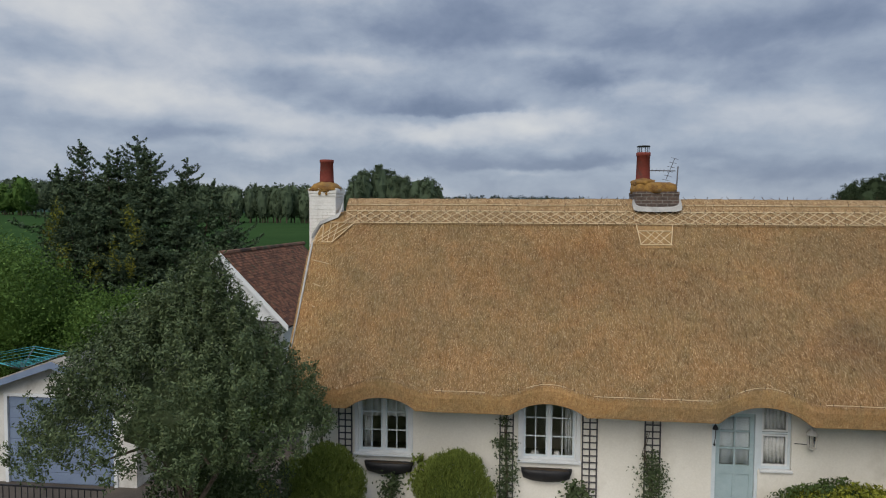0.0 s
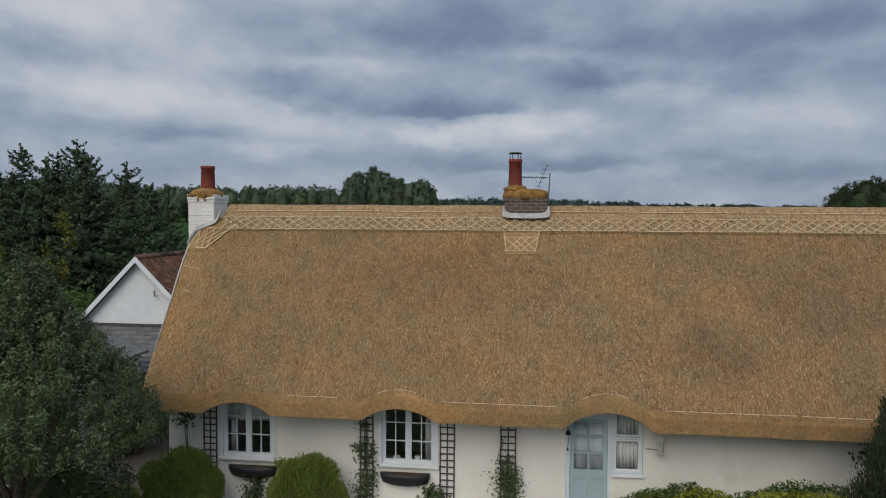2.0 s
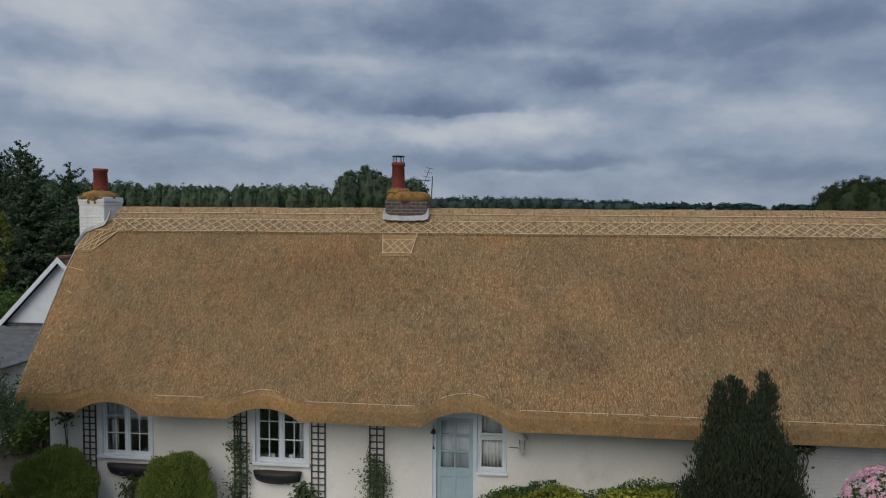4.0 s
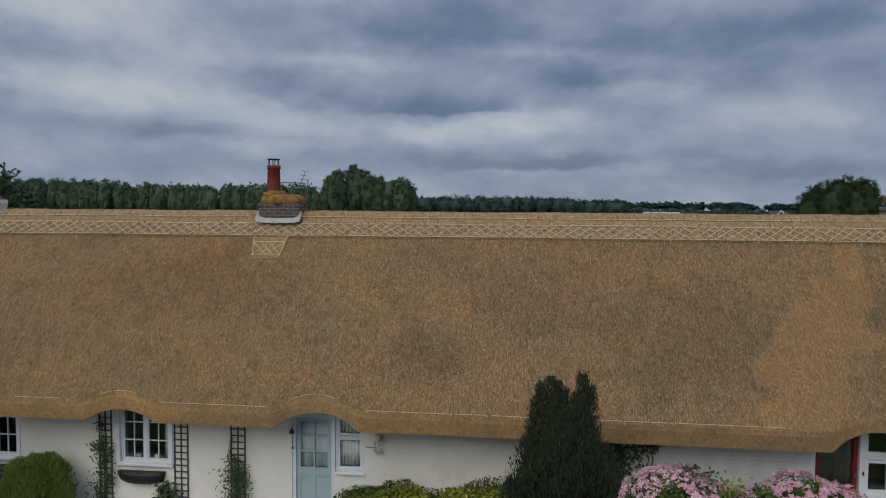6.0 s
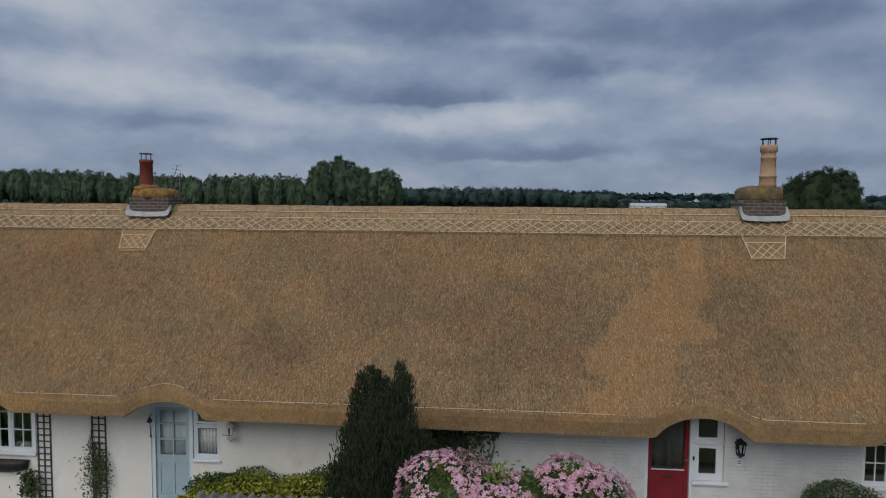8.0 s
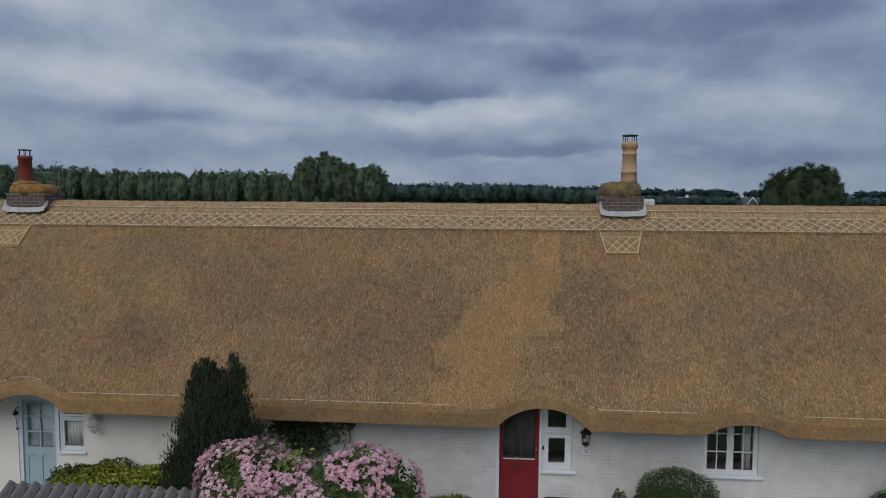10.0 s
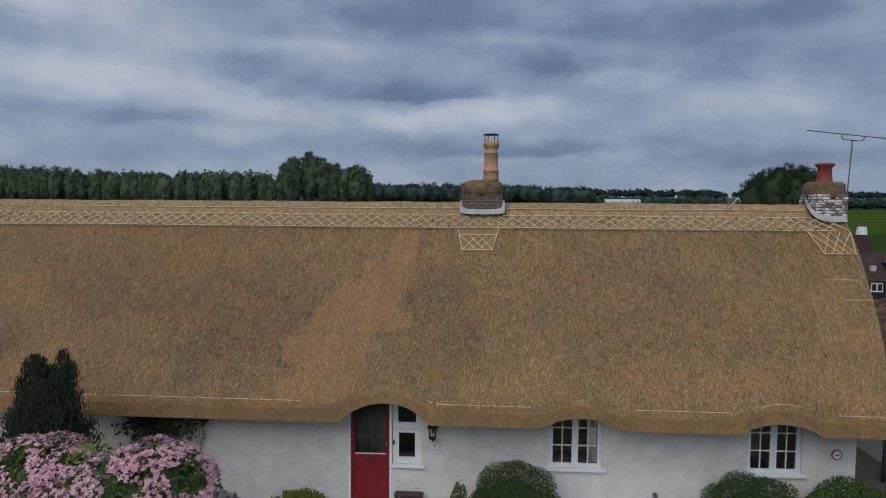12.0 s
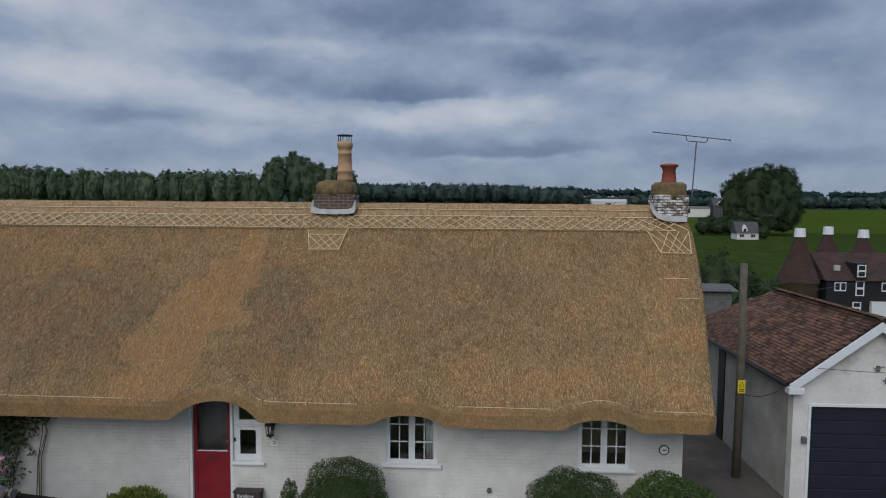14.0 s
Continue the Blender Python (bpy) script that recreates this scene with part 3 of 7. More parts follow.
# ---- ground ----
def hgt(x, y):
    right = 0.0
    for y0, y1, h0, h1 in ((22, 80, 0, -9), (120, 185, -9, -2.8), (215, 650, -2.8, 3.5), (800, 1600, 3.5, 26), (1600, 2600, 26, 34)):
        right += (h1 - h0) * smooth01((y - y0) / (y1 - y0))
    left = 0.0
    for y0, y1, h0, h1 in ((30, 270, 0, 3.0), (270, 700, 3, 6), (800, 1600, 6, 26), (1600, 2600, 26, 34)):
        left += (h1 - h0) * smooth01((y - y0) / (y1 - y0))
    left += 3.0 * smooth01((-x - 110) / 120) * smooth01((y - 60) / 200)
    w = smooth01((x - 20 - 0.05 * y) / 32)
    far = smooth01((y - 700) / 500)
    return left * (1 - w) + right * w + far * 5 * noise.noise(Vector((x * 0.0016, y * 0.001, 3.0)))


gx = np.unique(np.concatenate([np.arange(-60, 80, 4.0), np.arange(-320, 340, 20.0), np.arange(-3000, 3001, 150.0)]))
gy = np.unique(np.concatenate([np.arange(-20, 60, 4.0), np.arange(60, 320, 10.0), np.arange(320, 1000, 30.0), np.arange(1000, 4001, 120.0), np.array([-1500.0, -600, -200, -60])]))
gv = [(x, y, hgt(x, y)) for y in gy for x in gx]
nx = len(gx)
gf = [(j * nx + i, j * nx + i + 1, (j + 1) * nx + i + 1, (j + 1) * nx + i) for j in range(len(gy) - 1) for i in range(nx - 1)]
ground = mesh_ob("ground", gv, gf, "grass", smooth=True)
for k in ("crop", "meadow", "farwood"):
    ground.data.materials.append(M[k])
for pl in ground.data.polygons:
    cx, cy, cz = pl.center
    if cy > 800:
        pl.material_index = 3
    elif cy > 55 and cx < 25:
        pl.material_index = 1
    elif cy > 230:
        pl.material_index = 2
tagged(ground, "green fields and rough grass falling away to a valley", "ground", kind="structure")
part("driveway", boxes((-13.5, -4.6, -2, 24, -0.3, 0.012)), "tarmac")
part("lane", boxes((24.6, 40, -4, 21, -0.3, 0.014)), "tarmac")
# the path is added in a pale tone to bounce light on the front wall
part("garden_path", boxes((-4.6, 24.6, 9.9, 12.9, -0.3, 0.010)), "paving")
for n, l in (("driveway", "worn grey tarmac drive beside the cottage"), ("lane", "brown-grey tarmac lane between cottage and garage"), ("garden_path", "worn pale path along the front, bouncing light on the wall")):
    tagged(bpy.data.objects[n], l, "ground", kind="structure")

# ---- cottage: walls ----
WY, WT = 12.95, 0.30
X0, X1, XS = -4.27, 24.25, 9.9
# openings: x0, x1, z0, z1
OPEN = dict(w1=(-3.08, -2.00, 1.06, 2.36), w2=(0.30, 1.40, 1.06, 2.36), bd=(4.02, 5.52, 0.0, 2.36), rd=(14.18, 15.70, 0.0, 2.36), w3=(18.28, 19.33, 1.05, 2.30), w4=(22.18, 23.22, 1.05, 2.30))


def wall_with_holes(name, xa, xb, za, zb, holes, mat, label):
    bm = bmesh.new()
    x = xa
    for h0, h1, z0, z1 in sorted(holes):
        box(bm, x, h0, WY, WY + WT, za, zb)
        if z0 > za:
            box(bm, h0, h1, WY, WY + WT, za, z0)
        if z1 < zb:
            box(bm, h0, h1, WY, WY + WT, z1, zb)
        x = h1
    box(bm, x, xb, WY, WY + WT, za, zb)
    return tagged(part(name, bm, mat), label, "wall", kind="structure")


# the sidelights have a wall below their sills, built as an apron in the opening
wall_with_holes("wall_front_west", X0, XS, -0.1, 2.75, [OPEN["w1"], OPEN["w2"], OPEN["bd"]], "render", "cream rendered cottage wall under a thatched eave")
wall_with_holes("wall_front_east", XS, X1, -0.1, 2.75, [OPEN["rd"], OPEN["w3"], OPEN["w4"]], "paintbrick", "white painted brick cottage wall under a thatched eave")
for nm, xa, xb, zb, mat in (("wall_apron_west", 4.90, 5.52, 1.04, "render"), ("wall_apron_east", 15.10, 15.70, 1.0, "paintbrick")):
    tagged(part(nm, boxes((xa, xb, WY + 0.002, WY + WT - 0.002, -0.1, zb)), mat), "low wall under a door's side window", "wall", kind="structure")
tagged(part("wall_back", boxes((X0, X1, 16.5, 16.8, -0.1, 2.75)), "render"), "plain rendered back wall of the cottage", "wall", kind="structure")


def gable_wall(name, xa, xb, mat):
    bm = bmesh.new()
    prof = [(WY + WT, -0.1), (16.5, -0.1), (16.5, 2.6), (14.88, 5.3), (WY + WT, 2.6)]
    a = [bm.verts.new((xa, y, z)) for y, z in prof]
    b = [bm.verts.new((xb, y, z)) for y, z in prof]
    bm.faces.new(a)
    bm.faces.new(b[::-1])
    for i in range(5):
        j = (i + 1) % 5
        bm.faces.new((a[j], a[i], b[i], b[j]))
    bmesh.ops.recalc_face_normals(bm, faces=bm.faces)
    return tagged(part(name, bm, mat), "gable end wall of the cottage", "wall", kind="structure")


gable_wall("wall_west", X0, X0 + 0.3, "render")
gable_wall("wall_east", X1 - 0.3, X1, "paintbrick")
tagged(part("wall_party", boxes((XS - 0.1, XS + 0.1, WY + WT + 0.002, 16.498, 0, 2.7)), "room"), "inner dividing wall", "wall", kind="structure")
# unseen floor, made pale to brighten the rooms behind the windows
tagged(part("floor", boxes((X0 + 0.302, X1 - 0.302, WY + WT + 0.002, 16.498, -0.12, 0.02)), "paving"), "unseen pale floor that lightens the rooms", "floor", kind="structure")
tagged(part("ceiling", boxes((X0 + 0.302, X1 - 0.302, WY + WT + 0.002, 16.498, 2.45, 2.55)), "room"), "plain plaster ceiling", "ceiling", kind="structure")

# ---- cottage: thatched roof ----
CS, SN = 0.5604, 0.8282
NY, NZ = 12.13, 2.55
RY, RZ = 14.86, 6.36
RX0, RX1 = -4.50, 24.72
BROWS = [(-2.46, 0.66, 0.215), (0.79, 0.70, 0.22), (4.74, 0.80, 0.30), (15.05, 0.86, 0.37), (18.80, 0.70, 0.20), (22.48, 0.70, 0.20)]
SMAX = 4.62
VERGE = 0.20


def brow(x):
    v = 0.035 - 0.0045 * (x - 3)
    for c, w, h in BROWS:
        u = abs(x - c) / (w * 1.3)
        if u < 1:
            v += 0.95 * h * (0.5 * (1 + math.cos(math.pi * u))) ** 0.9
    return v


def arch(x):
    """The rise of the eave's cut edge: a cleaner arch than the swell above it."""
    v = 0.03 - 0.004 * (x - 3)
    for c, w, h in BROWS:
        u = abs(x - c) / w
        if u < 1:
            v += h * (1 - u * u) ** 0.8
    return v


def end_drop(x):
    d = max(0.0, min(x - RX0, RX1 - x))
    if x > 10:
        return 5.88 + 0.20 * math.sqrt(max(0.0, 1 - (1 - min(1, d / 0.3)) ** 2)) if d < 0.70 else 9.0
    return 5.15 + 0.85 * math.sqrt(max(0.0, 1 - (1 - min(1, d / 0.75)) ** 2)) if d < 0.75 else 9.0


def verge(x, s):
    """The east verge, bent to fit the camera's view: in at the eave, out near the top."""
    return VERGE * smooth01((x - RX1 + 1.5) / 1.5) * (smooth01(s / 3.4) - 0.45)


def roof_at(x, s, out=0.0):
    """The front thatch at x, s metres up the slope from the nose of the eave, out metres off its face."""
    b = brow(x) * math.exp(-(max(0, s) / 0.55) ** 2)
    s2 = s + b
    wob = 0.028 * noise.noise(Vector((x * 0.7, s * 0.9, 1.0))) + 0.012 * noise.noise(Vector((x * 3.0, s * 2.4, 5.0)))
    belly = 0.05 * math.sin(math.pi * min(1, max(0, s) / 4.4))
    o = out + wob + belly
    y, z = NY + CS * s2 - SN * o, NZ + SN * s2 + CS * o
    # roll over the ridge
    over = s - 4.15
    if over > 0:
        k = over / (SMAX - 4.15)
        yb, zb = NY + CS * 4.15, NZ + SN * 4.15
        y = yb + (RY - yb) * k - SN * o * (1 - k)
        z = zb + (RZ - zb) * (1 - (1 - k) ** 1.5) + out * (CS + (1 - CS) * k) + wob * 0.5
    cap = end_drop(x)
    z = min(z, cap + out + 0.25 * max(0, z - cap))
    d = min(x - RX0, RX1 - x)
    if d < 0.22:
        k = 1 - d / 0.22
        y += 0.16 * k * k
        z -= 0.10 * k * k
    return Vector((x + verge(x, s), y, z))


PATCH = [(12.92, -0.1), (12.85, 0.46), (13.42, 0.51), (13.39, 0.8), (13.05, 0.79), (12.95, 1.15), (13.26, 1.4), (13.49, 1.9), (13.88, 2.16), (13.91, 2.43), (14.30, 2.55), (14.40, 3.04), (14.95, 3.2), (15.08, 3.9), (15.46, 3.9),
         (15.51, 2.45), (15.28, 2.32), (15.18, 1.99), (15.53, 1.88), (15.54, 1.57), (14.63, 1.45), (14.67, 0.83), (14.52, 0.6), (14.55, 0.26), (14.2, -0.1)]


def in_poly(x, y, poly):
    inside = False
    for (x0, y0), (x1, y1) in zip(poly, poly[1:] + poly[:1]):
        if (y0 > y) != (y1 > y) and x < (x1 - x0) * (y - y0) / (y1 - y0) + x0:
            inside = not inside
    return inside


roof = thing("thatched_roof", "new golden-brown reed thatched roof with a pale straw ridge", "roof", (10, 14.86, 2.5), kind="structure")


def at_roof(ob):
    ob.matrix_parent_inverse = Matrix.Translation((-10, -14.86, -2.5))
    return ob


GRID_X = np.arange(RX0, RX1 + 0.06, 0.06)
GRID_S = np.arange(-0.06, SMAX + 0.06, 0.06)
ROOF_GRID = np.array([[(*roof_at(a, b), *roof_at(a, b, 0.05)) for b in GRID_S] for a in GRID_X])


def roof_points(x, s_up):
    """Many points of the front thatch at once, with the ways off its face."""
    fx, fs = np.clip((x - GRID_X[0]) / 0.06, 0, len(GRID_X) - 1.001), np.clip((s_up - GRID_S[0]) / 0.06, 0, len(GRID_S) - 1.001)
    i, j = fx.astype(int), fs.astype(int)
    u, v = (fx - i)[:, None], (fs - j)[:, None]
    g = ROOF_GRID
    p = g[i, j] * (1 - u) * (1 - v) + g[i + 1, j] * u * (1 - v) + g[i, j + 1] * (1 - u) * v + g[i + 1, j + 1] * u * v
    nrm = p[:, 3:] - p[:, :3]
    return p[:, :3], nrm / np.linalg.norm(nrm, axis=1)[:, None]


def straws(rng, p, nrm, ln, w, tilt, lift):
    """A flat stem at each point, hanging down the slope with its end lifted."""
    down = np.stack([tilt, np.full(len(p), -CS), np.full(len(p), -SN)], 1)
    down *= (ln / np.linalg.norm(down, axis=1))[:, None]
    side = np.stack([w, np.zeros(len(p)), np.zeros(len(p))], 1)
    end = p + down + nrm * lift[:, None]
    return np.stack([p - side, p + side, end + side * 0.7, end - side * 0.7], 1)


def build_thatch():
    xs = np.arange(RX0, RX1 + 0.001, 0.08)
    xs[-1] = RX1
    ss = list(np.arange(0, SMAX + 0.001, 0.11)) + [SMAX]
    lower = [(0.80, -0.30, 1), (0.40, -0.40, 1), (0.06, -0.415, 1), (0.035, -0.405, 1), (0.01, -0.26, 0.7), (-0.012, -0.12, 0.3)]
    verts, faces, kinds = [], [], []
    for x in xs:
        b = brow(x)
        wob = 0.02 * noise.noise(Vector((x * 1.3, 7.0, 2.0)))
        d = min(x - RX0, RX1 - x)
        k = 1 - d / 0.22 if d < 0.22 else 0
        ar = arch(x)
        for oy, oz, wgt in lower:
            verts.append((x + verge(x, 0), NY + CS * (b * (1 - wgt) + 0.6 * ar * wgt) + oy + wob + 0.16 * k * k, NZ + SN * b * (1 - wgt) + ar * wgt + oz + wob * 0.5 + (0.04 if oz < -0.3 else -0.08) * k * k))
        for s in ss:
            verts.append(tuple(roof_at(x, s)))
        for s in (3.2, 1.6, 0.0):
            p = roof_at(x, s)
            verts.append((x, 2 * RY - p.y, p.z - 0.02))
        verts.append((x, 2 * RY - NY - 0.1, NZ - 0.4))
        verts.append((x, 2 * RY - NY - 0.9, NZ - 0.2))
        verts.append((x, RY, 5.5 if 0.3 < d else 5.0))
    m = len(verts) // len(xs)
    nl = len(lower)
    for i in range(len(xs) - 1):
        for j in range(m):
            j2 = (j + 1) % m
            faces.append((i * m + j, i * m + j2, (i + 1) * m + j2, (i + 1) * m + j))
            xm = (xs[i] + xs[i + 1]) / 2
            if j < nl:
                kinds.append(2)
            elif j < nl + len(ss) - 1:
                sm = (ss[j - nl] + ss[j - nl + 1]) / 2
                ex = 0.10 * noise.noise(Vector((xm * 1.8, sm * 1.6, 0)))
                es = 0.10 * noise.noise(Vector((xm * 1.8, sm * 1.6, 9)))
                kinds.append(1 if in_poly(xm + ex, sm + es, PATCH) else 0)
            else:
                kinds.append(0)
    faces.append(tuple(range(m)))
    faces.append(tuple((len(xs) - 1) * m + j for j in range(m))[::-1])
    kinds += [2, 2]
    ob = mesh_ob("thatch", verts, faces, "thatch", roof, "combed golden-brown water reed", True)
    ob.data.materials.append(M["newthatch"])
    ob.data.materials.append(M["eave"])
    ob.data.polygons.foreach_set("material_index", kinds)
    ob.data.polygons.foreach_set("use_smooth", [k != 2 for k in kinds])
    bm = bmesh.new()
    bm.from_mesh(ob.data)
    bmesh.ops.recalc_face_normals(bm, faces=bm.faces)
    bm.to_mesh(ob.data)
    bm.free()
    at_roof(ob)
    # straw ends standing a little off the face
    rng = np.random.default_rng(5)
    n = 340000
    x, sl_ = rng.uniform(RX0 + 0.05, RX1 - 0.05, n), rng.uniform(-0.02, 3.95, n)
    p, nrm = roof_points(x, sl_)
    ln, w = rng.uniform(0.016, 0.058, n), rng.uniform(0.0018, 0.0038, n)
    q = straws(rng, p + nrm * 0.004, nrm, ln, w, rng.normal(0, 0.34, n), rng.uniform(0.004, 0.026, n))
    fresh = np.array([in_poly(a + 0.05 * math.sin(b * 9), b + 0.05 * math.sin(a * 7), PATCH) if 12.5 < a < 16 else False for a, b in zip(x, sl_)])
    for nm, pick, mt in (("loose_straw", ~fresh, "straw"), ("fresh_straw", fresh, "freshstraw")):
        qq = q[pick]
        tagged(at_roof(quads_ob(nm, qq.reshape(-1, 3), np.arange(4 * len(qq)).reshape(-1, 4), mt, roof)), kind="stuff")
    # cut ends on the band below the nose
    ends = []
    for i in range(20000):
        x, k = rng.uniform(RX0 + 0.05, RX1 - 0.12), rng.uniform(0.0, 0.93)
        ar = arch(x)
        wob = 0.02 * noise.noise(Vector((x * 1.3, 7.0, 2.0)))
        top = roof_at(x, 0.02)
        low = Vector((x, NY + CS * 0.6 * ar + 0.035 + wob, NZ + ar - 0.405 + wob * 0.5))
        p = top.lerp(low, k) + Vector((0, -0.006, 0))
        ln, w = rng.uniform(0.006, 0.016), rng.uniform(0.002, 0.004)
        down = Vector((rng.normal(0, 0.35), -0.45, -0.9)).normalized() * ln
        side = Vector((1, 0, 0)) * w
        ends.append([tuple(v) for v in (p - side, p + side, p + side * 0.7 + down, p - side * 0.7 + down)])
    ends = np.array(ends).reshape(-1, 3)
    tagged(at_roof(quads_ob("cut_straw", ends, np.arange(len(ends)).reshape(-1, 4), "straw", roof)), kind="stuff")
    # pale mortar strip on the western verge, below the end chimney
    bm = bmesh.new()
    rows_ = []
    for i in range(30):
        sv = 0.9 + 2.75 * i / 29
        wd = 0.018 + 0.030 * smooth01(i / 16) + 0.008 * noise.noise(Vector((0, sv * 4, 3)))
        a, b = roof_at(RX0 + 0.10, sv, 0.030), roof_at(RX0 + 0.105 + wd, sv, 0.034)
        rows_.append([bm.verts.new(v) for v in (a, b, b - Vector((0, 0.0, 0.05)), a - Vector((0, 0.0, 0.05)))])
    for a, b in zip(rows_, rows_[1:]):
        for j in range(4):
            bm.faces.new((a[j], a[(j + 1) % 4], b[(j + 1) % 4], b[j]))
    bm.faces.new(rows_[0][::-1]), bm.faces.new(rows_[-1])
    bmesh.ops.recalc_face_normals(bm, faces=bm.faces)
    at_roof(part("verge_strip", bm, "lead", roof, "pale mortar strip along the verge"))


def build_ridge():
    """The pale straw cap over the ridge, a little proud of the reed."""
    xs = np.arange(RX0 + 0.76, RX1 - 0.72, 0.08)
    ss = np.linspace(3.88, SMAX, 9)
    verts, faces = [], []
    for x in xs:
        low = 3.88 + 0.012 * noise.noise(Vector((x * 5, 0, 0)))
        verts.append(tuple(roof_at(x, low, 0.0)))
        for s in ss:
            rag = 0.018 * noise.noise(Vector((x * 9, s, 4)))
            v = roof_at(x, max(low, s), 0.022)
            verts.append((v.x, v.y, v.z + (rag * 0.5 if s > 4.4 else 0)))
        v = roof_at(x, 4.1, 0.022)
        verts.append((x, 2 * RY - v.y, v.z))
        v = roof_at(x, 3.88, 0.0)
        verts.append((x, 2 * RY - v.y, v.z))
    m = 12
    for i in range(len(xs) - 1):
        for j in range(m - 1):
            faces.append((i * m + j, (i + 1) * m + j, (i + 1) * m + j + 1, i * m + j + 1))
    faces += [tuple(range(m)), tuple((len(xs) - 1) * m + j for j in range(m))[::-1]]
    at_roof(mesh_ob("straw_ridge", verts, faces, "ridge", roof, "pale straw ridge cap laced with hazel rods", True))
    # straw ends over the cap
    rng = np.random.default_rng(8)
    n = 42000
    x, sl_ = rng.uniform(RX0 + 0.8, RX1 - 0.75, n), rng.uniform(3.92, 4.56, n)
    p, nrm = roof_points(x, sl_)
    q = straws(rng, p + nrm * 0.024, nrm, rng.uniform(0.03, 0.09, n), rng.uniform(0.0018, 0.0038, n), rng.normal(0.12, 0.22, n), rng.uniform(0.001, 0.008, n))
    tagged(at_roof(quads_ob("ridge_straw", q.reshape(-1, 3), np.arange(4 * n).reshape(-1, 4), "ridgestraw", roof)), kind="stuff")
    # the aprons of straw below the stacks
    for xa, xb, xc, xd in ((2.73, 3.50, 2.78, 3.41), (16.36, 17.26, 16.46, 17.12), (-4.20, -3.46, -4.42, -3.95), (23.72, 24.66, 23.93, 24.60)):
        vs, fs = [], []
        for i in range(6):
            k = i / 5
            s = 3.92 - 0.60 * k
            for u in np.linspace(0, 1, 7):
                vs.append(tuple(roof_at((xa + (xb - xa) * u) * (1 - k) + (xc + (xd - xc) * u) * k, s, 0.016)))
        for i in range(5):
            for j in range(6):
                fs.append((i * 7 + j, i * 7 + j + 1, (i + 1) * 7 + j + 1, (i + 1) * 7 + j))
        bm = bmesh.new()
        bv = [bm.verts.new(v) for v in vs]
        for f in fs:
            bm.faces.new([bv[i] for i in f])
        r = bmesh.ops.extrude_face_region(bm, geom=bm.faces[:])
        for v in [g for g in r["geom"] if isinstance(g, bmesh.types.BMVert)]:
            v.co += Vector((0, SN, -CS)) * 0.03
        bmesh.ops.recalc_face_normals(bm, faces=bm.faces)
        at_roof(part("straw_apron", bm, "eave" if 0 < xa < 20 else "thatch", roof, "pale straw apron below a chimney"))


ROD = {}


def rod(a, b, r=0.0085, mat="rod", name="hazel_rod"):
    """A split rod from a to b; alike rods share one mesh."""
    a, b = Vector(a), Vector(b)
    key = (mat, r)
    if key not in ROD:
        bm = tube(bmesh.new(), [(0, 0, 0), (0, 0, 1)], r, 5)
        me = bpy.data.meshes.new(name)
        bm.to_mesh(me)
        bm.free()
        me.materials.append(M[mat])
        ROD[key] = me
    ob = new(name, ROD[key])
    ob.parent = roof
    d = b - a
    m = Matrix.Translation(a) @ d.to_track_quat("Z", "Y").to_matrix().to_4x4() @ Matrix.Diagonal((1, 1, d.length, 1))
    ob.matrix_parent_inverse = Matrix.Translation((-10, -14.86, -2.5))
    ob.matrix_basis = m
    return ob


